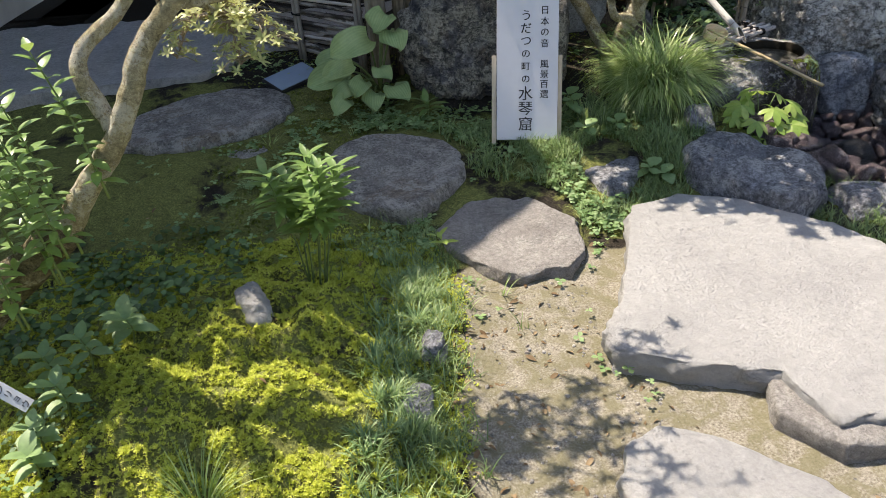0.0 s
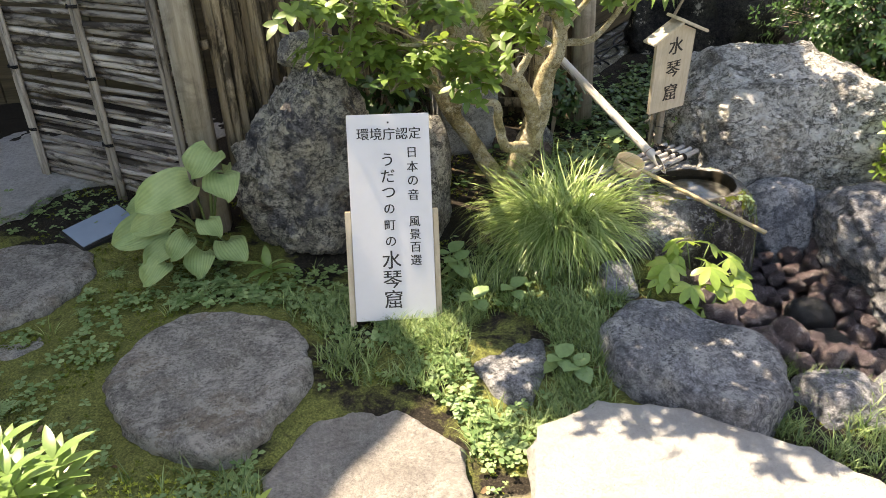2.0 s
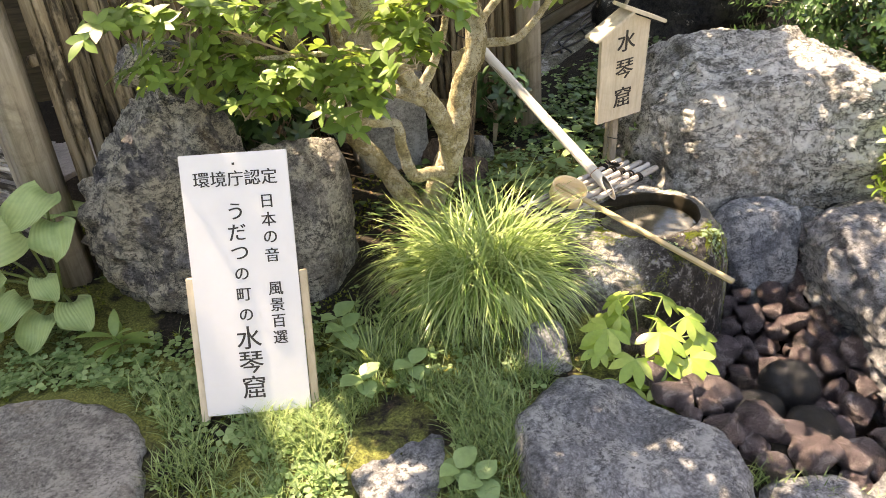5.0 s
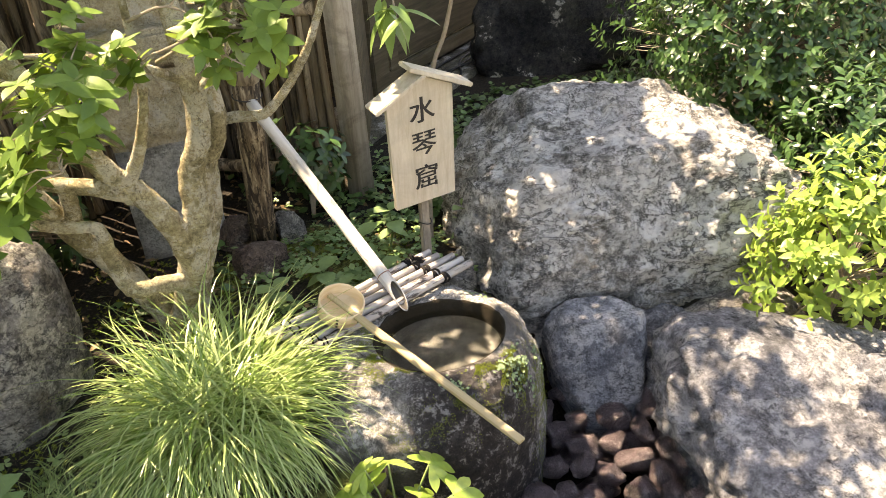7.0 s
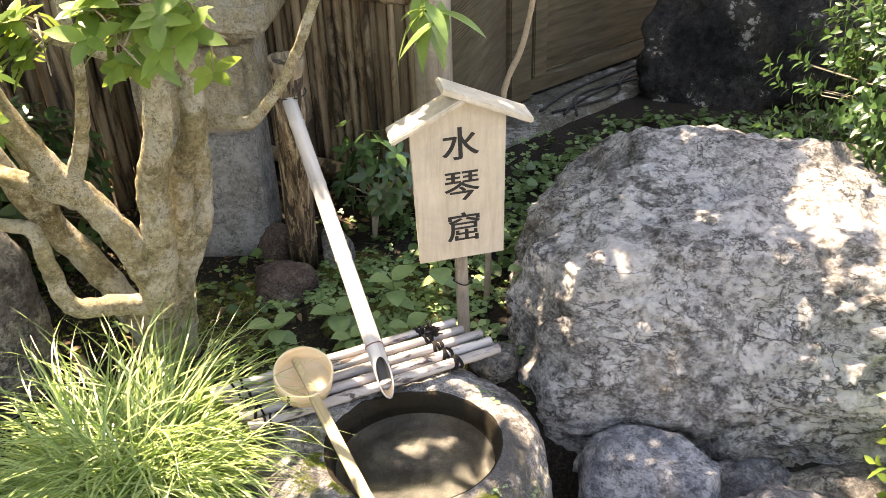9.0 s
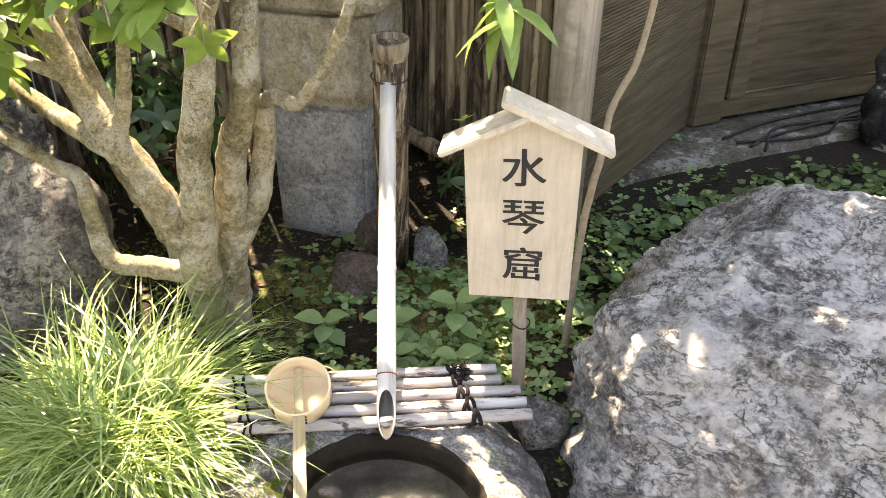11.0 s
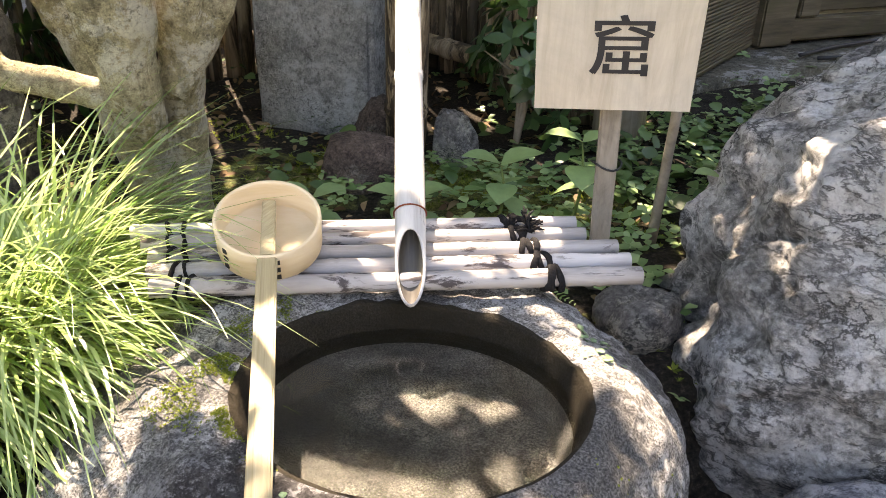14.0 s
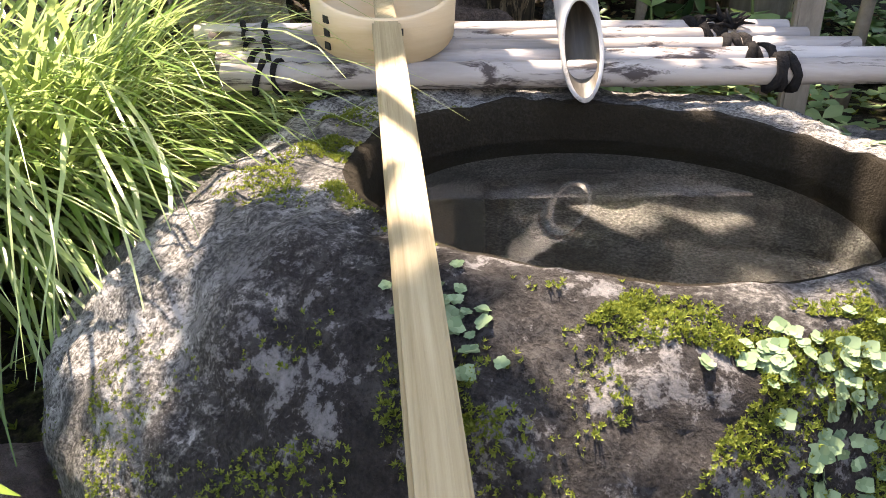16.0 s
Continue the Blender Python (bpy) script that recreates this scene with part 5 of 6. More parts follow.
# ---- pebble pit ----
def build_pebbles():
    rnd = random.Random(11)
    shapes = []
    for s in range(8):
        me = as_mesh("pebble", rock_shape((0.052, 0.042, 0.036), 70 + s, 3, boxy=0.4, cuts=12, rough=0.12, deep=(0.52, 0.78)))
        finish(me, M_PEBBLE)
        shapes.append(me)
    placed = []
    tries = 0
    while len(placed) < 300 and tries < 30000:
        tries += 1
        a, r = rnd.uniform(0, 2 * math.pi), math.sqrt(rnd.random())
        x, y = 1.85 + 0.53 * r * math.cos(a), 3.36 + 0.58 * r * math.sin(a)
        k = rnd.uniform(0.8, 1.45)
        layer = 0 if len(placed) < 55 else (1 if len(placed) < 120 else 2)
        z = (-0.44, -0.35, -0.255)[layer] + rnd.uniform(-0.012, 0.012) + 0.03 * r * r
        z = max(z, ground_z(x, y) + 0.026 * k)
        if math.hypot((x - 1.47) / 0.36, (y - 3.83) / 0.37) < 1.0:
            continue
        if all((x - p[0]) ** 2 + (y - p[1]) ** 2 > (0.036 * (k + p[3])) ** 2 for p in placed if p[4] == layer):
            placed.append((x, y, z, k, layer))
    for i, (x, y, z, k, _) in enumerate(placed):
        ob = new("pebble", shapes[i % 8])
        ob.matrix_world = pose(x, y, z, rnd.uniform(-25, 25), rnd.uniform(-25, 25), rnd.uniform(0, 360)) @ Matrix.Scale(k, 4)
        tagged(ob, "wine-brown rounded pebble in the drain pit", "pebble", "pebbles of the pit")
    me = as_mesh("pebble", rock_shape((0.075, 0.066, 0.056), 91, 4, boxy=0.1, cuts=2, rough=0.04))
    finish(me, M_PEBBLEBLACK)
    for x, y, z, k, rz in ((1.80, 3.25, -0.165, 1.15, 0), (1.775, 3.07, -0.175, 1.05, 80), (1.675, 3.18, -0.18, 0.95, 140)):
        ob = new("pebble", me)
        ob.matrix_world = pose(x, y, z, 10, 5, rz) @ Matrix.Scale(k, 4)
        tagged(ob, "glossy wet black pebble on the drain pit", "pebble", "black pebbles")


build_pebbles()


# ---- plants ----
rng = np.random.default_rng(7)


def rand_dirs(n, flat=0.5):
    a = rng.uniform(0, 2 * np.pi, n)
    z = rng.normal(0, flat, n)
    d = np.stack([np.cos(a), np.sin(a), z], 1)
    return d / np.linalg.norm(d, axis=1, keepdims=True)


def build_sedge():
    g = thing("sedge_clump", (1.0, 3.70, 0.03), "large arching clump of bright green sedge grass", "ornamental grass")
    s = Soup()
    n = 1900
    r, a = 0.12 * np.sqrt(rng.random(n)), rng.uniform(0, 2 * np.pi, n)
    pos = np.stack([0.98 + r * np.cos(a), 3.70 + r * np.sin(a), np.full(n, 0.02)], 1)
    az = a + rng.normal(0, 1.7, n)
    L = rng.uniform(0.18, 0.52, n)
    l0 = np.abs(rng.normal(0.25, 0.35, n))
    blades(s, pos, az, L, rng.uniform(0.0036, 0.0068, n), l0, l0 + rng.uniform(1.1, 3.1, n), 12, rng.normal(0, 0.8, n))
    part("foliage", s, M_GRASS, g, kind="stuff")
    s = Soup()
    n = 520
    a = rng.uniform(0, 2 * np.pi, n)
    pos = np.stack([0.98 + 0.10 * np.cos(a), 3.70 + 0.10 * np.sin(a), np.full(n, 0.05)], 1)
    l0 = rng.uniform(0.5, 1.1, n)
    blades(s, pos, a + rng.normal(0, 0.35, n), rng.uniform(0.24, 0.38, n), rng.uniform(0.003, 0.0055, n), l0, rng.uniform(2.1, 2.7, n), 12, rng.normal(0, 0.4, n))
    part("outer_foliage", s, M_GRASS, g, "long outer blades drooping to the ground", kind="stuff")


build_sedge()


def build_aralia():
    g = thing("fatsia", (1.47, 3.32, -0.15), "young fatsia with lime-green fingered leaves", "shrub")
    tv, tf = palm_shape()
    rnd = random.Random(3)
    spots = [(1.36, 3.30, 0.075), (1.42, 3.40, 0.10), (1.47, 3.42, 0.09), (1.56, 3.42, 0.07), (1.60, 3.34, 0.05), (1.41, 3.21, 0.03), (1.50, 3.27, 0.06), (1.57, 3.22, 0.0), (1.48, 3.17, -0.03), (1.60, 3.16, -0.06), (1.38, 3.40, 0.03)]
    foot = Vector((1.38, 3.34, -0.12))
    spots += [(x + rnd.uniform(-0.05, 0.03), y - rnd.uniform(0.0, 0.05), z - rnd.uniform(0.03, 0.06)) for x, y, z in spots]
    for i, p in enumerate(spots):
        p = Vector(p) + Vector((-0.10, -0.01, 0.02))
        out = Vector((p.x - 1.38, p.y - 3.33, 0.0)).normalized() + Vector((rnd.uniform(-0.2, 0.2), -0.25, -0.22))
        m = bases([p], [out], [Vector((rnd.uniform(-0.2, 0.2), -0.3, 1))], [rnd.uniform(0.06, 0.095)])
        s = Soup()
        s.put(tv, tf, m)
        stalk = part("stalk", sweep(bmesh.new(), bez([foot, (foot + p) / 2 + Vector((0, 0, 0.04)), p], 5), [0.0028] * 11, 6), M_STEM, g)
        part("leaf", s, M_ARALIA, stalk)


build_aralia()


def hosta_leaf(length, width):
    rows, cols = 12, 9
    pts = np.zeros((1, rows, cols, 3))
    for i in range(rows):
        s = i / (rows - 1)
        w = width / 2 * (math.sin(math.pi * (0.05 + 0.95 * s) ** 0.78) ** 0.62 if s < 1 else 0.01)
        for j in range(cols):
            u = 2 * j / (cols - 1) - 1
            back = -0.06 * length * (abs(u) ** 2) * max(0, 1 - 4 * s)
            pts[0, i, j] = (u * w, s * length + back, -0.16 * length * s ** 2.0 + 0.10 * abs(u) ** 1.6 * width + 0.012 * math.sin(7 * s + 2 * u))
    return pts


def build_hosta():
    g = thing("hosta", (-0.45, 3.88, 0.03), "hosta with large ribbed grey-green leaves", "hosta")
    rnd = random.Random(6)
    crown = Vector((-0.42, 3.90, 0.03))
    leaves = [(-0.45, 3.86, 0.33, -0.7, -0.7, 0.24), (-0.36, 3.92, 0.43, -0.2, -0.9, 0.20), (-0.33, 3.84, 0.36, 0.25, -1, 0.19), (-0.58, 3.88, 0.16, -1, -0.35, 0.22), (-0.54, 3.84, 0.21, -0.9, -0.2, 0.17), (-0.49, 3.80, 0.13, -0.25, -1, 0.15), (-0.41, 3.80, 0.19, 0.5, -0.9, 0.13), (-0.58, 3.74, 0.06, -0.35, -1, 0.15), (-0.44, 3.78, 0.07, 0.0, -1, 0.16), (-0.35, 3.80, 0.09, 0.5, -0.9, 0.17), (-0.60, 3.98, 0.20, -0.9, 0.2, 0.18), (-0.40, 4.0, 0.30, 0.2, 0.8, 0.2), (-0.55, 3.80, 0.10, -0.6, -0.7, 0.14)]
    for x, y, z, dx, dy, L in leaves:
        p = Vector((x, y, z))
        pts = hosta_leaf(L, L * 0.78)
        rib = np.tile(np.abs(np.linspace(-1, 1, 9)), 12)
        m = bases([p], [(dx, dy, -0.12 + rnd.uniform(-0.1, 0.1))], [(0.1, -0.9, 1)], [1.0])[0]
        s = Soup()
        s.grid(np.einsum("ij,krcj->krci", m[:3, :3], pts) + m[:3, 3])
        me = s.mesh("leaf")
        at = me.attributes.new("rib", "FLOAT", "POINT")
        at.data.foreach_set("value", rib)
        stalk = part("stalk", sweep(bmesh.new(), bez([crown, (crown + p) / 2 + Vector((0, 0, 0.03)), p], 5), [0.005] * 11, 6), M_STEM, g)
        part("leaf", me, M_HOSTA, stalk)


build_hosta()


def whorls(soup, tips, dirs, size, shape):
    """Rosettes whose axis is the twig's direction."""
    tips, dirs = np.asarray(tips), np.asarray(dirs)
    up = rng.normal(0, 1, (len(tips), 3))
    m = bases(tips, np.cross(dirs, up), dirs, size)
    soup.put(*shape, m)


SUNNY = [(-0.75, 1.40, 0.40), (-1.05, 1.25, 0.25), (-0.36, 1.78, 0.16), (-0.45, 1.5, 0.12), (1.36, 3.30, 0.15), (1.95, 3.45, 0.10), (0.95, 3.68, 0.34), (1.22, 3.62, 0.16), (1.10, 3.92, 0.11), (2.62, 4.35, 0.22)]
BASIN_SUN = [(1.31, 4.06, 0.13), (1.42, 3.95, 0.08), (1.41, 3.72, 0.075), (1.46, 3.75, 0.08), (1.51, 3.76, 0.085), (1.55, 3.81, 0.08), (1.60, 3.84, 0.08), (1.49, 3.69, 0.08), (1.34, 3.53, 0.09), (1.38, 3.39, 0.09), (1.29, 3.63, 0.08), (1.66, 3.97, 0.08), (1.77, 3.90, 0.09), (1.83, 3.78, 0.09), (1.675, 3.62, 0.07), (1.69, 3.50, 0.06), (1.59, 3.665, 0.07), (1.58, 3.60, 0.06), (1.61, 3.55, 0.06), (1.74, 3.71, 0.08)]


def sunlit(q):
    """Whether a leaf here would shade one of the spots that the crown leaves open."""
    h = (q.z - 0.22) / SUN.z
    x, y = q.x - SUN.x * h, q.y - SUN.y * h
    spots = BASIN_SUN + SUNNY if q.z > 0.98 else BASIN_SUN if q.z > 0.86 else []
    share = 1.0 if q.z > 0.98 else 0.8
    return any(math.hypot(x - a, y - b) < r * share for a, b, r in spots)


def leafy_bough(soup, twigs, start, end, count, spread, size, shape, rnd, low=0.15):
    """A twig with side shoots that end in rosettes."""
    a, b = Vector(start), Vector(end)
    if low < 0.6 or not any(sunlit(a.lerp(b, k / 4)) for k in range(1, 5)):
        limb(twigs, [a, (a + b) / 2 + Vector((0, 0, 0.04)), b], 0.0025 if low >= 0.6 else 0.0045, 0.0012, 4, 5, 0.1)
    tips, dirs = [], []
    for i in range(count):
        s = rnd.uniform(low, 1.05)
        p = a.lerp(b, s) + Vector((0, 0, 0.04 * math.sin(math.pi * min(1, s))))
        d = Vector((rnd.gauss(0, 1), rnd.gauss(0, 1), rnd.gauss(0.25, 0.5))).normalized()
        q = p + d * spread * rnd.uniform(0.3, 1.0)
        if sunlit(q):
            continue
        sweep(twigs, [p, (p + q) / 2 + Vector((0, 0, 0.01)), q], [0.0022, 0.0018, 0.0012], 4)
        tips.append(q), dirs.append((d + Vector((0, 0, 1.1))).normalized())
    if tips:
        whorls(soup, tips, dirs, [rnd.uniform(0.8, 1.2) * size for _ in tips], shape)


def build_tree():
    g = thing("garden_tree", (0.93, 4.03, 0.05), "many-stemmed garden tree with pale lichened limbs", "tree")
    rnd = random.Random(12)
    stems = [
        ([(0.80, 4.14, -0.02), (0.85, 4.09, 0.15), (0.92, 4.02, 0.33), (0.965, 4.0, 0.47), (0.98, 4.0, 0.60), (1.03, 4.0, 0.77), (0.98, 4.14, 1.2), (0.92, 4.35, 1.7)], 0.047, 0.020),
        ([(0.84, 4.17, -0.02), (0.88, 4.14, 0.18), (0.95, 4.10, 0.40), (0.985, 4.09, 0.56), (1.055, 4.09, 0.76), (0.92, 4.28, 1.2), (0.86, 4.5, 1.8)], 0.043, 0.018),
        ([(0.93, 4.02, 0.30), (0.925, 3.98, 0.42), (0.88, 3.95, 0.555), (0.80, 3.93, 0.67), (0.72, 3.92, 0.84), (0.55, 3.9, 1.25), (0.4, 4.0, 1.7)], 0.036, 0.018),
        ([(0.81, 4.13, 0.08), (0.70, 4.14, 0.28), (0.58, 4.12, 0.48), (0.47, 4.10, 0.75), (0.3, 4.1, 1.2), (0.1, 4.2, 1.6)], 0.040, 0.015),
        ([(0.62, 4.13, 0.42), (0.64, 4.08, 0.60), (0.60, 4.05, 0.85), (0.6, 4.1, 1.2)], 0.024, 0.012),
        ([(0.93, 4.08, 0.30), (0.975, 4.15, 0.42), (0.99, 4.18, 0.54), (0.996, 4.19, 0.655)], 0.030, 0.021),
        ([(0.85, 3.94, 0.585), (0.78, 3.92, 0.625), (0.66, 3.93, 0.65), (0.45, 3.92, 0.74), (0.2, 3.9, 0.95)], 0.026, 0.010),
        ([(0.91, 4.01, 0.30), (0.85, 3.95, 0.325), (0.79, 3.90, 0.355), (0.765, 3.90, 0.45), (0.755, 3.90, 0.53), (0.67, 3.90, 0.545), (0.50, 3.86, 0.63), (0.35, 3.84, 0.78)], 0.025, 0.009),
        ([(0.995, 4.18, 0.645), (1.08, 4.13, 0.69), (1.16, 4.09, 0.70), (1.21, 4.07, 0.735), (1.28, 4.06, 0.82), (1.34, 4.05, 0.93), (1.45, 4.1, 1.2)], 0.016, 0.008),
        ([(1.02, 4.0, 0.73), (1.06, 3.96, 0.82), (1.14, 3.95, 0.92), (1.2, 3.95, 1.1)], 0.016, 0.006),
        ([(0.84, 3.94, 0.61), (0.90, 3.93, 0.72), (0.94, 3.92, 0.86), (0.95, 3.9, 1.1)], 0.018, 0.007),
        ([(0.78, 3.93, 0.72), (0.66, 3.86, 0.78), (0.5, 3.8, 0.8), (0.3, 3.76, 0.82)], 0.014, 0.005),
        ([(1.04, 4.06, 0.8), (0.9, 3.9, 0.92), (0.7, 3.8, 0.98)], 0.013, 0.005),
    ]
    for i, (pts, r0, r1) in enumerate(stems):
        bm = bmesh.new()
        limb(bm, pts, r0, r1, 8, 14, 0.22, i * 7)
        part("limb" if i > 1 else "trunk", bm, M_BARK, g)
    shape = whorl_shape(5, 0.50, 12, 0.2)
    soup, tw = Soup(), bmesh.new()
    for s, e, n in (((0.5, 3.86, 0.68), (0.10, 3.70, 0.82), 46), ((0.5, 3.80, 0.8), (0.05, 3.72, 0.95), 42), ((0.62, 3.84, 0.74), (0.35, 3.66, 0.68), 40), ((0.66, 3.86, 0.74), (0.62, 3.62, 0.64), 40), ((0.75, 3.85, 0.86), (0.82, 3.64, 0.78), 36), ((0.9, 3.9, 0.95), (1.02, 3.74, 0.90), 22), ((0.95, 3.9, 1.0), (1.15, 3.80, 0.98), 22), ((0.6, 3.85, 0.9), (0.5, 3.6, 0.92), 40), ((0.8, 3.85, 0.98), (0.9, 3.6, 0.92), 34), ((0.35, 3.84, 0.78), (0.2, 3.9, 0.70), 20), ((1.0, 3.85, 0.92), (1.20, 3.70, 0.93), 26), ((1.02, 3.8, 0.95), (1.30, 3.78, 0.95), 24), ((0.4, 3.9, 0.9), (0.15, 3.95, 0.78), 24)):
        leafy_bough(soup, tw, s, e, int(n * 1.15), 0.10, 0.058, shape, rnd)
    part("lower_twigwork", tw, M_TWIG, g, kind="stuff")
    part("lower_foliage", soup, M_LEAF_TREE, g, kind="stuff")
    # Unseen upper crown: boughs added where their shade should fall.
    soup, tw = Soup(), bmesh.new()
    for i in range(52):
        a, r = rnd.uniform(0, 2 * math.pi), math.sqrt(rnd.random())
        e = Vector((0.98 + 0.92 * r * math.cos(a), 4.32 + 0.95 * r * math.sin(a), rnd.uniform(1.4, 2.1)))
        leafy_bough(soup, tw, (0.9 + 0.3 * (e.x - 0.9), 4.2 + 0.3 * (e.y - 4.2), 1.25), e, 12, 0.17, 0.075, shape, rnd, 0.6)
    for i in range(24):
        e = Vector((rnd.uniform(-0.08, 0.80), rnd.uniform(3.42, 3.85), rnd.uniform(1.5, 1.85)))
        leafy_bough(soup, tw, (0.7, 3.95, 1.2), e, 12, 0.15, 0.075, shape, rnd, 0.7)
    for i in range(26):
        e = Vector((rnd.uniform(1.15, 1.95), rnd.uniform(4.65, 5.35), rnd.uniform(1.6, 2.1)))
        leafy_bough(soup, tw, (1.2, 4.5, 1.35), e, 13, 0.16, 0.075, shape, rnd, 0.6)
    for i in range(7):
        e = Vector((rnd.uniform(0.45, 1.0), rnd.uniform(3.25, 3.42), rnd.uniform(1.45, 1.6)))
        leafy_bough(soup, tw, (0.7, 3.7, 1.4), e, 7, 0.12, 0.07, shape, rnd, 0.75)
    for i in range(20):
        x, y = (rnd.uniform(-0.5, -0.1), rnd.uniform(4.15, 4.5)) if i % 2 else (rnd.uniform(0.25, 0.7), rnd.uniform(4.3, 4.62))
        leafy_bough(soup, tw, (0.3 + 0.2 * (i % 3), 4.15, 1.4), (x, y, rnd.uniform(1.6, 1.85)), 12, 0.15, 0.075, shape, rnd, 0.65)
    for i in range(16):
        x = -0.05 + 0.95 * i / 15
        e = Vector((x, 3.34 - 0.36 * x + rnd.uniform(-0.06, 0.08), rnd.uniform(1.55, 1.75)))
        leafy_bough(soup, tw, (0.7, 3.8, 1.45), e, 8, 0.12, 0.07, shape, rnd, 0.75)
    for i in range(16):
        a, r = rnd.uniform(0, 2 * math.pi), math.sqrt(rnd.random())
        e = Vector((0.95 + 0.45 * r * math.cos(a), 4.3 + 0.42 * r * math.sin(a), rnd.uniform(1.7, 2.3)))
        leafy_bough(soup, tw, (0.95, 4.2, 1.5), e, 12, 0.15, 0.07, shape, rnd, 0.6)
    part("crown_twigwork", tw, M_TWIG, g, kind="stuff")
    part("crown_foliage", soup, M_LEAF_TREE, g, kind="stuff")


build_tree()


def build_left_tree():
    g = thing("flowering_shrub", (-1.25, 1.85, 0.1), "leaning garden shrub with pale bark and yellowish leaf tufts", "shrub")
    rnd = random.Random(4)
    for i, (pts, r0, r1) in enumerate([
        ([(-1.62, 1.84, 0.02), (-1.36, 1.77, 0.27), (-1.04, 1.74, 0.52)], 0.085, 0.048),
        ([(-1.06, 1.74, 0.50), (-0.97, 1.75, 0.62), (-0.88, 1.76, 0.72), (-0.80, 1.77, 0.85), (-0.74, 1.80, 0.97), (-0.62, 1.86, 1.10), (-0.5, 2.0, 1.3)], 0.036, 0.02),
        ([(-0.86, 1.77, 0.78), (-0.92, 1.82, 0.93), (-0.83, 1.9, 1.02), (-0.76, 1.95, 1.1)], 0.024, 0.015),
        ([(-0.66, 1.84, 1.05), (-0.60, 1.95, 1.03), (-0.52, 2.05, 1.02), (-0.45, 2.1, 1.0)], 0.016, 0.006),
        ([(-0.70, 1.9, 1.06), (-0.66, 2.05, 0.99), (-0.62, 2.15, 0.92)], 0.012, 0.005),
    ]):
        bm = bmesh.new()
        limb(bm, pts, r0, r1, 8, 12, 0.2, i * 5)
        part("limb" if i else "trunk", bm, M_MOSSBARK if i < 1 else M_BARK, g)
    shape = whorl_shape(6, 0.34, 25, 0.15)
    soup, tw = Soup(), bmesh.new()
    for s, e, n in (((-0.66, 2.05, 0.99), (-0.62, 2.18, 0.90), 60), ((-0.62, 2.1, 0.95), (-0.60, 2.08, 0.82), 60), ((-0.62, 2.1, 0.93), (-0.50, 2.12, 0.86), 40), ((-0.66, 2.1, 0.95), (-0.78, 2.1, 0.84), 40)):
        leafy_bough(soup, tw, s, e, n, 0.07, 0.026, shape, rnd)
    part("tuft_twigwork", tw, M_TWIG, g, kind="stuff")
    part("tuft_foliage", soup, M_LEAF_PALE, g, "small pale yellow leaf tufts", kind="stuff")
    shape2 = whorl_shape(5, 0.36, 20, 0.2)
    soup, tw = Soup(), bmesh.new()
    for s, e, n in (((-0.62, 1.9, 1.08), (-0.45, 2.0, 1.12), 26), ((-0.7, 1.85, 1.05), (-0.75, 1.85, 1.2), 20), ((-0.5, 2.0, 1.15), (-0.4, 2.1, 1.25), 30), ((-0.5, 2.0, 1.3), (-0.2, 2.1, 1.4), 16), ((-0.5, 2.0, 1.3), (-0.4, 2.3, 1.5), 14), ((-0.5, 2.0, 1.3), (-0.8, 2.2, 1.5), 12), ((-0.5, 2.0, 1.3), (-0.1, 1.9, 1.55), 16), ((-0.4, 2.2, 1.42), (0.0, 2.40, 1.40), 12)):
        leafy_bough(soup, tw, s, e, n, 0.12, 0.05, shape2, rnd)
    # Unseen boughs added overhead to keep light off the ground behind the trunk.
    for i in range(46):
        e = Vector((rnd.uniform(-2.2, -1.15), rnd.uniform(2.1, 3.1), rnd.uniform(1.35, 1.9)))
        leafy_bough(soup, tw, (-0.9, 2.1, 1.35), e, 14, 0.17, 0.06, shape2, rnd, 0.65)
    part("crown_twigwork", tw, M_TWIG, g, kind="stuff")
    part("crown_foliage", soup, M_LEAF_LIME, g, kind="stuff")


build_left_tree()


def stem_plant(name, label, category, base, top, pairs, size, width, mat, droop=0.3, group="", start=0.3, per=2, curl=0.3):
    base, top = Vector(base), Vector(top)
    g = thing(name, base, label, category, group)
    mid = (base + top) / 2 + Vector((0.01, 0.0, 0.01))
    path = bez([base, mid, top], 8)
    part("stem", sweep(bmesh.new(), path, [0.004 - 0.0025 * i / 16 for i in range(17)], 6), M_STEM, g)
    tv, tf = leaf_shape(width, 0.2, curl, 6)
    s = Soup()
    pos, d = [], []
    for i in range(pairs):
        k = start + (1 - start) * i / max(1, pairs - 1)
        p = path[min(16, int(k * 16))]
        for j in range(per):
            a = i * 1.9 + j * 2 * math.pi / per
            pos.append(p)
            d.append((math.cos(a), math.sin(a), 0.9 * k ** 3 - droop + 0.2))
    m = bases(pos, d, [(0.01, 0.02, 1)] * len(pos), [size * (0.8 + 0.4 * rng.random()) for _ in pos])
    for k in m:
        s = Soup()
        s.put(tv, tf, k[None])
        part("leaf", s, mat, g)
    return g


rp = random.Random(9)
for k in range(9):
    a = k * 0.73
    r = 0.115 if k % 2 else 0.06
    stem_plant("young_shrub", "young shrub with bare stems and tufts of glossy light green leaves", "shrub", (-0.53 + 0.03 * math.cos(a), 2.22 + 0.03 * math.sin(a), -0.02), (-0.51 + r * math.cos(a), 2.18 + r * math.sin(a), 0.33 + 0.06 * (k % 3)), 7, 0.082, 0.30, M_LEAF_YOUNG, 0.35, "young shrub stems", 0.74, 4)
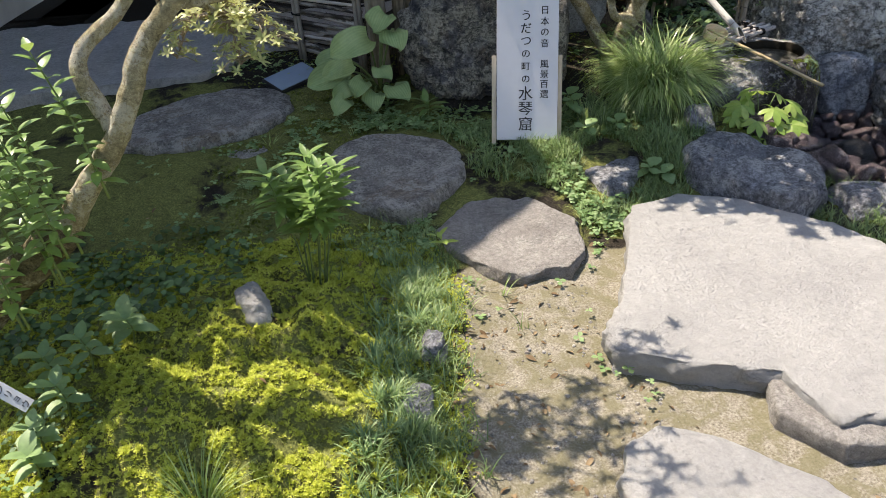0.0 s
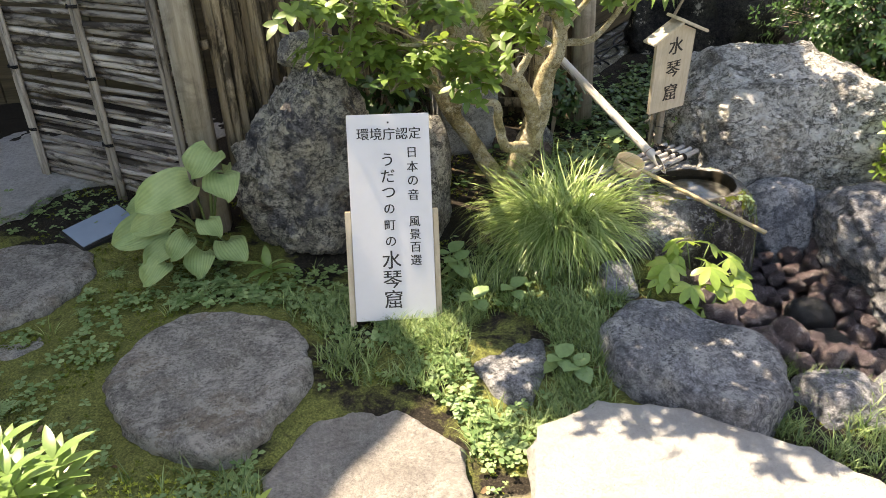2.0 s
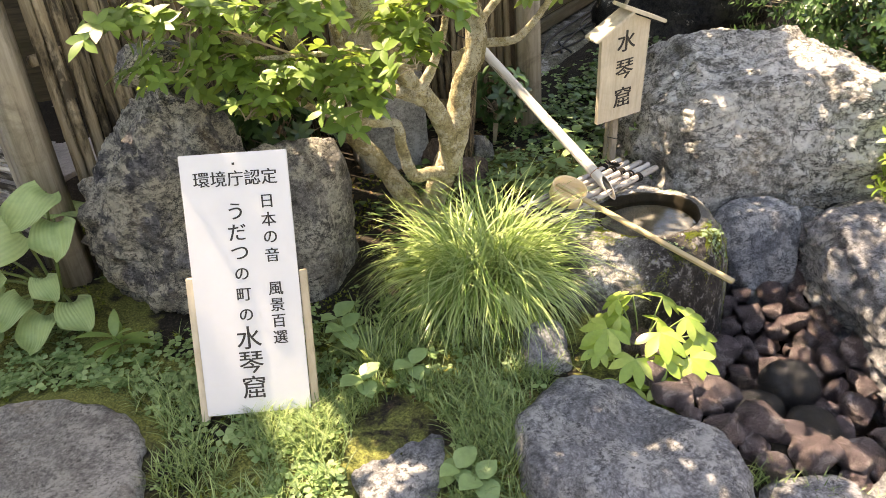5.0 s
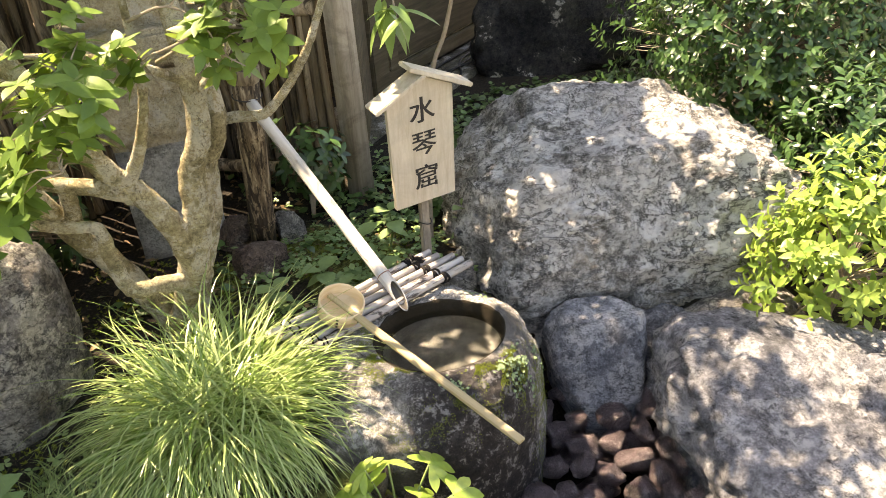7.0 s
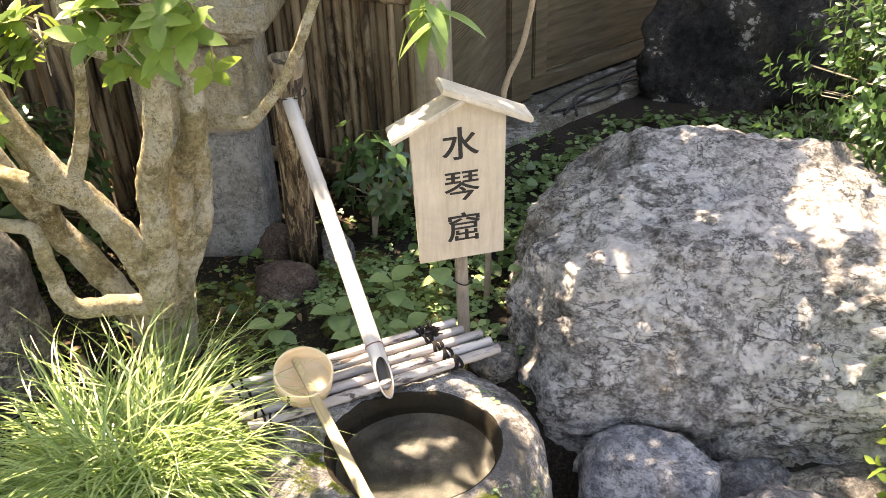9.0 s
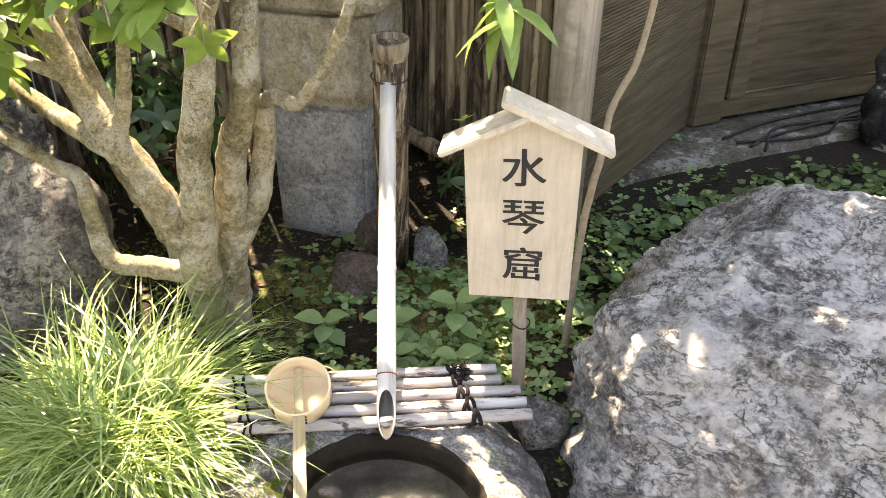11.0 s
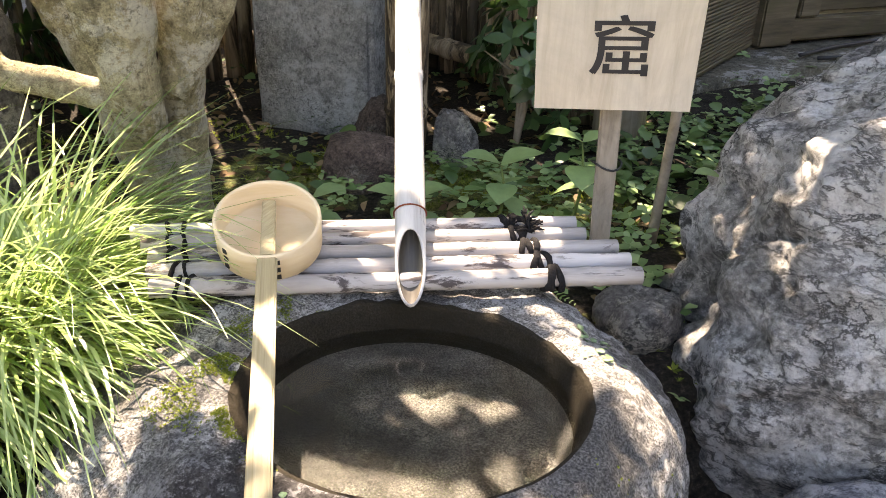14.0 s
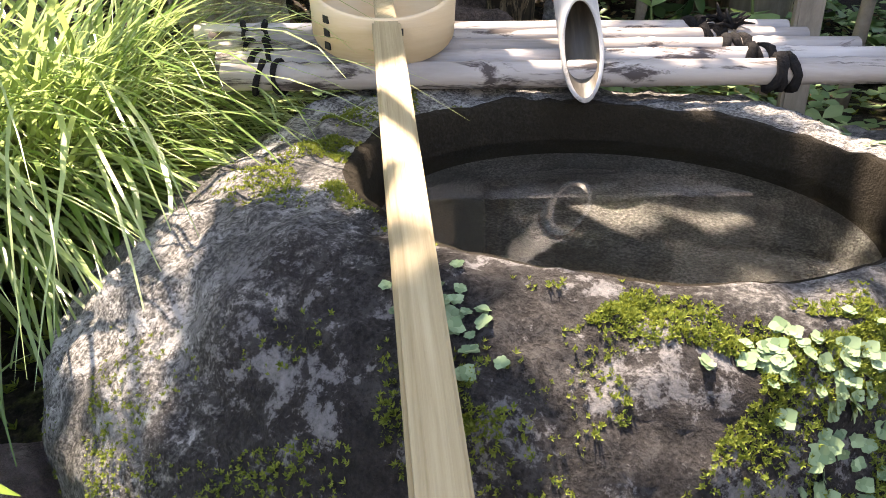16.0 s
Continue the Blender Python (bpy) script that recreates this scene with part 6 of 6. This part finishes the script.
for x, y, z, h in ((-1.02, 1.72, 0.50, 0.42), (-1.06, 1.66, 0.45, 0.38), (-1.10, 1.70, 0.42, 0.36), (-0.90, 1.72, 0.66, 0.34), (-1.16, 1.60, 0.35, 0.40), (-1.22, 1.66, 0.30, 0.5), (-1.12, 1.78, 0.45, 0.45), (-1.20, 1.74, 0.40, 0.42), (-1.0, 1.62, 0.55, 0.36), (-1.26, 1.58, 0.30, 0.48)):
    stem_plant("upright_shoot", "upright shoot with paired light green leaves", "shoot", (x, y, z - 0.05), (x - 0.06, y - 0.02, z + h), 17, 0.055, 0.42, M_LEAF_YOUNG, 0.1, "shoots of the shrub", 0.15, 2)
stem_plant("seedling", "small bright seedling with pointed leaves at the stone", "seedling", (-0.10, 2.50, -0.12), (-0.11, 2.49, -0.03), 3, 0.06, 0.4, M_ARALIA, 0.0, start=0.6)
stem_plant("seedling", "rosette of long leaves at the rock's foot", "seedling", (-0.17, 3.62, -0.02), (-0.17, 3.61, 0.06), 3, 0.10, 0.35, M_LEAF_YOUNG, 0.1, start=0.5, per=3)
for x, y, h in ((-1.14, 1.58, 0.14), (-1.05, 1.86, 0.10), (-1.0, 1.78, 0.10), (-1.18, 1.48, 0.12), (-1.10, 1.70, 0.13), (-1.24, 1.72, 0.14), (-1.16, 1.40, 0.10)):
    stem_plant("woodland_herb", "low herb with rounded bright leaves in moss", "herb", (x, y, ground_z(x, y)), (x + 0.01, y - 0.02, ground_z(x, y) + h), 3, 0.065, 0.6, M_CLOVER, 0.15, "herbs in the moss", 0.5, 3)
for x, y, h in ((0.78, 2.98, 0.06), (0.83, 2.95, 0.05), (0.56, 3.30, 0.06), (0.70, 3.33, 0.07), (0.52, 3.47, 0.12), (0.50, 3.5, 0.14), (1.08, 4.22, 0.07), (1.22, 4.30, 0.07), (1.36, 4.36, 0.13), (1.46, 4.46, 0.16), (1.70, 4.40, 0.16), (1.74, 4.33, 0.10), (1.28, 4.22, 0.05), (1.42, 4.26, 0.07)):
    stem_plant("broadleaf_weed", "low weed with heart-shaped green leaves", "weed", (x, y, ground_z(x, y)), (x + 0.01, y - 0.01, ground_z(x, y) + h), 3, 0.060, 0.92, M_CLOVER, 0.5, "broadleaf weeds", 0.45, 2)


def bush(name, label, base, centre, radii, count, leaf, mat, shape, seed):
    g = thing(name, base, label, "shrub")
    rnd = random.Random(seed)
    tw, tips, dirs = bmesh.new(), [], []
    base, centre = Vector(base), Vector(centre)
    for i in range(count):
        d = Vector((rnd.gauss(0, 1), rnd.gauss(0, 1), rnd.gauss(0.2, 0.9))).normalized()
        k = rnd.uniform(0.45, 1.0) * (1 + 0.25 * noise.noise(d * 2.5 + Vector((seed, 0, 0))))
        tip = centre + Vector((d.x * radii[0], d.y * radii[1], d.z * radii[2])) * k
        if i % 6 == 0:
            limb(tw, [base, base.lerp(centre, 0.7), tip], 0.007, 0.0015, 3, 5, 0.1)
        tips.append(tip), dirs.append((d + Vector((0, 0, 0.4))).normalized())
    part("branchwork", tw, M_TWIG, g)
    s = Soup()
    whorls(s, tips, dirs, [leaf * rnd.uniform(0.75, 1.25) for _ in tips], shape)
    part("foliage", s, mat, g, kind="stuff")


W5 = whorl_shape(5, 0.46, 20, 0.2)
SPRAY = spray_shape(7, 0.44)
bush("evergreen_bush", "dense dark evergreen bush behind the boulder", (2.85, 5.0, 0.0), (3.14, 4.95, 0.52), (0.70, 0.50, 0.55), 2100, 0.040, M_LEAF_DARK, SPRAY, 3)
bush("evergreen_bush", "low dark evergreen bush beside the boulder", (3.02, 4.3, -0.05), (3.05, 4.32, 0.22), (0.30, 0.28, 0.34), 640, 0.040, M_LEAF_DARK, SPRAY, 11)
bush("lime_bush", "bright lime-leaved small bush beside the boulder", (2.72, 3.92, -0.1), (2.72, 3.86, 0.16), (0.27, 0.22, 0.30), 230, 0.046, M_LEAF_LIME, SPRAY, 5)
bush("dark_undergrowth", "dark leafy plant in front of the bamboo fence", (0.30, 4.45, 0.05), (0.30, 4.45, 0.35), (0.22, 0.18, 0.3), 150, 0.06, M_LEAF_DARK, W5, 6)
bush("dark_undergrowth", "dark leafy plant behind the bamboo post", (1.2, 4.80, 0.05), (1.22, 4.80, 0.25), (0.15, 0.1, 0.22), 60, 0.05, M_LEAF_DARK, W5, 8)


def build_sapling():
    g = thing("thin_sapling", (1.62, 4.47, 0.05), "thin bare sapling stem with a sprig of hanging leaves", "sapling")
    part("stem", sweep(bmesh.new(), bez([(1.60, 4.47, 0.02), (1.62, 4.45, 0.40), (1.645, 4.44, 0.58), (1.655, 4.44, 0.68), (1.70, 4.42, 0.80), (1.72, 4.35, 0.98), (1.62, 4.25, 1.05), (1.54, 4.2, 1.0)], 6), [0.009 - 0.0001 * i for i in range(43)], 8, 0.2), M_TWIG, g)
    tv, tf = leaf_shape(0.30, 0.2, 0.45, 7)
    s = Soup()
    n = 15
    a = rng.uniform(0, 2 * np.pi, n)
    d = np.stack([np.cos(a), np.sin(a), rng.uniform(-1.2, 0.1, n)], 1)
    p = np.array([[1.54, 4.2, 0.9]]) + rng.normal(0, 0.018, (n, 3))
    for k in bases(p, d, [(0, 0.01, 1)] * n, rng.uniform(0.08, 0.13, n)):
        s = Soup()
        s.put(tv, tf, k[None])
        part("leaf", s, M_LEAF_YOUNG, g)
    part("twig", sweep(bmesh.new(), bez([(1.54, 4.2, 1.0), (1.535, 4.2, 0.95), (1.54, 4.2, 0.88)], 4), [0.003] * 9, 5), M_TWIG, g)


build_sapling()

# ---- ground cover ----
FLAT = [(-0.32, 3.10, 0.36, 0.40), (0.17, 2.65, 0.31, 0.36), (1.0, 2.15, 0.58, 0.66), (0.65, 3.06, 0.15, 0.21), (1.2, 2.92, 0.28, 0.34), (-1.28, 3.74, 0.42, 0.34), (1.48, 3.83, 0.37, 0.38), (1.88, 3.36, 0.60, 0.62), (2.2, 4.45, 0.55, 0.45), (2.6, 3.5, 0.5, 0.42), (0.03, 3.98, 0.34, 0.26), (0.44, 3.96, 0.2, 0.18), (0.65, 1.27, 0.34, 0.3), (0.98, 1.6, 0.18, 0.16)]


def clear(x, y, grow=1.0):
    return all(((x - a) / (c * grow)) ** 2 + ((y - b) / (d * grow)) ** 2 > 1 for a, b, c, d in FLAT)


def scatter(n, x0, x1, y0, y1, share, grow=1.0):
    out = []
    for x, y in zip(rng.uniform(x0, x1, n), rng.uniform(y0, y1, n)):
        if clear(x, y, grow) and rng.random() < share(x, y):
            out.append((x, y, ground_z(x, y)))
    return np.array(out)


def patchy(x, y, f=3.0, lo=-0.1, hi=0.2, seed=0):
    return smooth_step(lo, hi, noise.noise(Vector((x * f, y * f, seed))))


def build_moss():
    def share(x, y):
        return smooth_step(0.02, -0.12, x) * (0.5 + 0.5 * patchy(x, y, 5)) * smooth_step(0.5, 1.1, y) * smooth_step(-1.9, -1.3, x) * smooth_step(2.75, 2.45, y)
    p = scatter(130000, -1.7, 0.05, 0.7, 2.7, share, 0.98)
    tv, tf = tuft_shape(6, 0.34, 42)
    s = Soup()
    n = len(p)
    d = rand_dirs(n, 0.3)
    up = np.c_[rng.normal(0, 0.35, (n, 2)), np.ones(n)]
    s.put(tv, tf, bases(p, d, up, rng.uniform(0.007, 0.015, n)))
    solid("moss_cushion", s, M_MOSSTUFT, (0, 0, 0), "yellow-green cushion moss on the mound", "moss", kind="stuff")

    def share2(x, y):
        return 0.7 * patchy(x, y, 6, -0.2, 0.2, 3)
    p = scatter(26000, -1.2, 2.0, 2.5, 4.6, share2, 1.0)
    n = len(p)
    s = Soup()
    s.put(tv, tf, bases(p, rand_dirs(n, 0.3), np.c_[rng.normal(0, 0.35, (n, 2)), np.ones(n)], rng.uniform(0.007, 0.015, n)))
    # Same moss as the mound; its darker colour stands in for shade.
    solid("moss_film", s, M_DARKMOSS, (0, 0, 0), "thin moss between the stones, coloured darker for shade", "moss", kind="stuff")


build_moss()


def build_mondo():
    def near(x, y):
        a = 1.0 * bell(x, y, 0.35, 3.14, 0.5, 0.14) + 0.9 * bell(x, y, 0.85, 3.2, 0.20, 0.30) + 0.6 * bell(x, y, -0.13, 1.75, 0.09, 0.65) + 0.5 * bell(x, y, 1.45, 2.55, 0.25, 0.2)
        a += 0.6 * bell(x, y, 0.75, 3.5, 0.25, 0.2) + 0.5 * bell(x, y, -0.2, 2.45, 0.2, 0.25) + 0.25 * bell(x, y, 0.1, 3.3, 0.5, 0.2) + 0.9 * bell(x, y, 1.05, 2.72, 0.45, 0.12) + 0.9 * bell(x, y, 0.90, 3.0, 0.14, 0.3) + 0.6 * bell(x, y, 1.55, 2.75, 0.2, 0.2) + 0.5 * bell(x, y, 0.45, 3.3, 0.3, 0.12)
        return min(1, a)
    p = scatter(26000, -0.8, 2.0, 1.0, 3.9, lambda x, y: near(x, y) * patchy(x, y, 7, -0.5, 0.1, 5), 0.97)
    reps = 7
    pos = np.repeat(p, reps, 0) + np.c_[rng.normal(0, 0.008, (len(p) * reps, 2)), np.zeros(len(p) * reps)]
    n = len(pos)
    l0 = rng.uniform(0.1, 0.7, n)
    s = Soup()
    blades(s, pos, rng.uniform(0, 2 * np.pi, n), rng.uniform(0.04, 0.10, n), rng.uniform(0.0026, 0.0046, n), l0, l0 + rng.uniform(0.5, 1.4, n), 5)
    solid("mondo_grass", s, M_MONDO, (0, 0, 0), "fine dark mondo grass between the stones", "grass", kind="stuff")
    s = Soup()
    for i in range(85):
        y = rng.uniform(1.15, 2.45)
        x = -0.20 - 0.10 * (2.0 - y) * (y < 2.0) + rng.normal(0, 0.05)
        if not clear(x, y, 1.0):
            continue
        k = 34
        a = rng.uniform(0, 2 * np.pi, k)
        pos = np.stack([x + 0.012 * np.cos(a), y + 0.012 * np.sin(a), np.full(k, ground_z(x, y) - 0.004)], 1)
        l0 = rng.uniform(0.1, 0.7, k)
        blades(s, pos, a, rng.uniform(0.04, 0.085, k), rng.uniform(0.0032, 0.0052, k), l0, l0 + rng.uniform(0.6, 1.5, k), 6)
    solid("edging_grass", s, M_EDGE, (0, 0, 0), "tufts of fine bluish grass edging the path", "grass", kind="stuff")
    s = Soup()
    for x, y, k, L in ((-0.70, 1.28, 110, 0.22), (0.60, 3.42, 60, 0.20), (2.14, 4.02, 40, 0.14), (-0.93, 3.42, 18, 0.07), (0.66, 3.38, 40, 0.13)):
        a = rng.uniform(0, 2 * np.pi, k)
        pos = np.stack([x + 0.02 * np.cos(a), y + 0.02 * np.sin(a), np.full(k, ground_z(x, y))], 1)
        l0 = rng.uniform(0.1, 0.8, k)
        blades(s, pos, a, rng.uniform(0.5, 1.1, k) * L, rng.uniform(0.002, 0.004, k), l0, l0 + rng.uniform(0.5, 1.2, k), 7)
    solid("wild_grass", s, M_GRASS, (0, 0, 0), "wispy light green grass tufts", "grass", kind="stuff")


build_mondo()


def build_clover():
    tv, tf = leaf_shape(0.85, 0.1, 0.15, 4, 0.6)
    tri = joined([(turned(tv, pose(0, 0, 0, 8, 0, 120 * i)), tf) for i in range(3)])
    def near(x, y):
        a = bell(x, y, 0.25, 3.02, 0.35, 0.12) + bell(x, y, 0.52, 2.80, 0.12, 0.22) + 0.6 * bell(x, y, 0.53, 2.55, 0.06, 0.3) + 0.35 * bell(x, y, -0.2, 3.55, 0.5, 0.12) + 0.4 * bell(x, y, 0.0, 2.75, 0.3, 0.3) + 0.7 * bell(x, y, 0.15, 3.45, 0.35, 0.16) + 0.5 * bell(x, y, -0.35, 3.62, 0.2, 0.15) + 0.8 * bell(x, y, 1.35, 4.22, 0.25, 0.12)
        a += 0.2 * bell(x, y, -1.2, 1.65, 0.15, 0.3) + 0.5 * bell(x, y, 1.3, 4.45, 0.35, 0.25) + 0.6 * bell(x, y, 1.9, 5.0, 0.5, 0.5) + 0.3 * bell(x, y, -1.15, 4.35, 0.3, 0.2) + 0.4 * bell(x, y, 0.6, 3.4, 0.3, 0.2) + 0.3 * bell(x, y, 0.55, 1.85, 0.15, 0.15) + 0.45 * bell(x, y, 0.2, 2.95, 0.65, 0.35) + 0.22 * bell(x, y, -0.6, 3.3, 0.5, 0.5)
        return min(1, a)
    p = scatter(70000, -1.5, 2.6, 1.0, 5.8, lambda x, y: near(x, y) * patchy(x, y, 6, -0.45, 0.1, 9), 1.0)
    n = len(p)
    p[:, 2] += rng.uniform(0.008, 0.035, n)
    s = Soup()
    s.put(*tri, bases(p, rand_dirs(n, 0.1), np.c_[rng.normal(0, 0.3, (n, 2)), np.ones(n)], rng.uniform(0.010, 0.027, n)))
    solid("clover_carpet", s, M_CLOVER, (0, 0, 0), "carpet of small clover-like leaves", "ground cover", kind="stuff")


build_clover()


def build_ivy():
    p = scatter(5200, 1.35, 2.9, 4.6, 5.9, lambda x, y: patchy(x, y, 4, -0.6, 0.0, 4) * smooth_step(-0.05, 0.25, 0.8 * (x - 1.53) - 0.6 * (y - 6.02) - 0.45))
    p2 = scatter(2600, -0.3, 1.4, 4.15, 5.2, lambda x, y: 0.35 * patchy(x, y, 5, 0.0, 0.3, 6))
    # p3: dark leaves added over the moss to deepen the shaded corner.
    p3 = scatter(3600, -1.85, -0.7, 1.95, 2.9, lambda x, y: (0.15 + 0.7 * patchy(x, y, 6, -0.2, 0.3, 12)) * smooth_step(-0.7, -1.1, x) * smooth_step(2.9, 2.4, y))
    p = np.concatenate([p, p2, p3])
    n = len(p)
    p[:, 2] += rng.uniform(0.01, 0.05, n)
    tv, tf = leaf_shape(0.8, 0.1, 0.2, 5, 0.4)
    s = Soup()
    s.put(tv, tf, bases(p, rand_dirs(n, 0.2), np.c_[rng.normal(0, 0.35, (n, 2)), np.ones(n)], rng.uniform(0.02, 0.045, n)))
    solid("dark_ground_cover", s, M_IVY, (0, 0, 0), "dark leafy ground cover before the house", "ground cover", kind="stuff")


build_ivy()


def build_grit():
    p = scatter(2600, -0.25, 1.7, 1.0, 2.7, lambda x, y: ground_zone(x, y)[0])
    n = len(p)
    bm = bmesh.new()
    bmesh.ops.create_icosphere(bm, subdivisions=1, radius=1)
    tv, tf = np.array([tuple(v.co) for v in bm.verts]) * [1, 1.3, 0.6], [tuple(v.index for v in f.verts) for f in bm.faces]
    bm.free()
    s = Soup()
    s.put(tv, tf, bases(p, rand_dirs(n, 0.1), np.c_[rng.normal(0, 0.2, (n, 2)), np.ones(n)], 0.0015 + 0.007 * rng.random(n) ** 3))
    solid("path_grit", s, M_STEP, (0, 0, 0), "small stones and grit on the sandy path", "gravel", kind="stuff")


build_grit()


def build_litter():
    tv, tf = leaf_shape(0.4, 0.3, 0.4, 5)
    p = np.concatenate([scatter(1500, -0.2, 1.6, 4.0, 5.2, lambda x, y: 0.8), scatter(420, -0.2, 0.6, 1.1, 2.4, lambda x, y: 0.5), scatter(260, -1.4, 0.0, 1.4, 3.0, lambda x, y: 0.5), scatter(250, 0.3, 1.6, 1.2, 3.4, lambda x, y: 0.5)])
    n = len(p)
    p[:, 2] += 0.006
    s = Soup()
    s.put(tv, tf, bases(p, rand_dirs(n, 0.15), np.c_[rng.normal(0, 0.5, (n, 2)), np.ones(n)], rng.uniform(0.012, 0.04, n)))
    solid("leaf_litter", s, M_DEAD, (0, 0, 0), "scattered dry brown leaves and bits", "dead leaves", kind="stuff")


build_litter()


def build_fern(x, y, z, size, label):
    g = thing("fern", (x, y, z), label, "fern", "small ferns")
    tv, tf = leaf_shape(0.35, 0.1, 0.1, 4)
    rnd = random.Random(int(100 * x + 1000))
    for i in range(5):
        s = Soup()
        a = i * 1.25 + rnd.uniform(-0.2, 0.2)
        d = Vector((math.cos(a), math.sin(a), 0.25))
        pos, dr, sz = [], [], []
        for k in range(9):
            q = Vector((x, y, z + 0.01)) + d * size * k / 9 - Vector((0, 0, size * 0.3 * (k / 9) ** 2))
            for sg in (-1, 1):
                pos.append(q), dr.append(Vector((-d.y * sg, d.x * sg, 0)) + d * 0.5), sz.append(size * 0.30 * (1 - k / 10))
        s.put(tv, tf, bases(pos, dr, [(0, 0.01, 1)] * len(pos), sz))
        part("frond", s, M_CLOVER, g)


for x, y, k in ((-0.30, 3.60, 0.10), (-0.22, 3.52, 0.09), (-0.85, 3.55, 0.06), (-0.78, 3.78, 0.08), (1.50, 4.22, 0.07), (0.08, 3.42, 0.09), (0.10, 3.35, 0.08), (0.12, 3.5, 0.08), (-0.95, 3.05, 0.1), (-1.05, 2.95, 0.1)):
    build_fern(x, y, ground_z(x, y), k, "small bright green fern")


# ---- growth on the basin ----
def basin_normal(a, q):
    u = basin_point(a + 0.03, q) - basin_point(a - 0.03, q)
    v = basin_point(a, q + 0.03) - basin_point(a, q - 0.03)
    n = v.cross(u).normalized()
    return tuple(n if n.z > -0.2 else -n)


def build_basin_growth():
    tv, tf = tuft_shape(6, 0.34, 48)
    s = Soup()
    spots = [(-1.22, 1.22, 0.08, 0.05, 350), (-1.02, 1.50, 0.10, 0.11, 700), (-1.50, 1.62, 0.07, 0.07, 200), (-0.67, 1.45, 0.10, 0.10, 500), (-0.70, 1.85, 0.10, 0.12, 500), (-2.75, 1.10, 0.10, 0.05, 160), (2.90, 1.10, 0.12, 0.04, 120), (-0.35, 2.2, 0.22, 0.28, 900), (-2.05, 1.95, 0.10, 0.10, 160), (-2.40, 1.07, 0.35, 0.02, 200), (-2.95, 1.16, 0.16, 0.06, 260), (-2.5, 1.25, 0.12, 0.08, 160), (-1.75, 1.75, 0.08, 0.12, 160), (-1.25, 1.9, 0.10, 0.12, 200)]
    pos, up = [], []
    for a, q, sa, sq, n in spots:
        for _ in range(4 * n):
            aa, qq = a + rng.normal(0, sa), max(1.03, q + rng.normal(0, sq))
            if noise.noise(Vector((aa * 5, qq * 5, 2))) < -0.05 or qq > 2.9:
                continue
            p = basin_point(aa, qq)
            pos.append(tuple(p)), up.append(basin_normal(aa, qq))
    n = len(pos)
    s.put(tv, tf, bases(pos, rand_dirs(n, 0.3), np.array(up) + rng.normal(0, 0.3, (n, 3)), rng.uniform(0.0014, 0.0032, n)))
    solid("basin_moss", s, M_DARKMOSS, tuple(BC), "bright moss cushions on the basin's shoulder", "moss", kind="stuff")
    tv, tf = whorl_shape(9, 1.0, 4, -0.05)
    s, pos, up = Soup(), [], []
    for a, q, n in ((-0.92, 1.42, 20), (-0.72, 1.55, 30), (-0.82, 1.75, 34), (-0.58, 1.65, 22), (-0.63, 1.95, 16), (-1.63, 1.30, 14), (-1.53, 1.42, 12), (-0.48, 1.35, 10), (-0.13, 2.1, 16), (-0.23, 1.8, 14), (1.0, 1.4, 10), (0.8, 1.3, 8), (2.2, 1.2, 8)):
        for _ in range(n):
            aa, qq = a + rng.normal(0, 0.055), max(1.05, q + rng.normal(0, 0.07))
            p = basin_point(aa, qq)
            pos.append((p.x, p.y, p.z + 0.002)), up.append(basin_normal(aa, qq))
    n = len(pos)
    s.put(tv, tf, bases(pos, rand_dirs(n, 0.1), np.array(up) + rng.normal(0, 0.10, (n, 3)), rng.uniform(0.0028, 0.0065, n)))
    solid("leafy_lichen", s, M_LICHEN, tuple(BC), "pale green leafy lichen on the basin", "lichen", kind="stuff")


build_basin_growth()
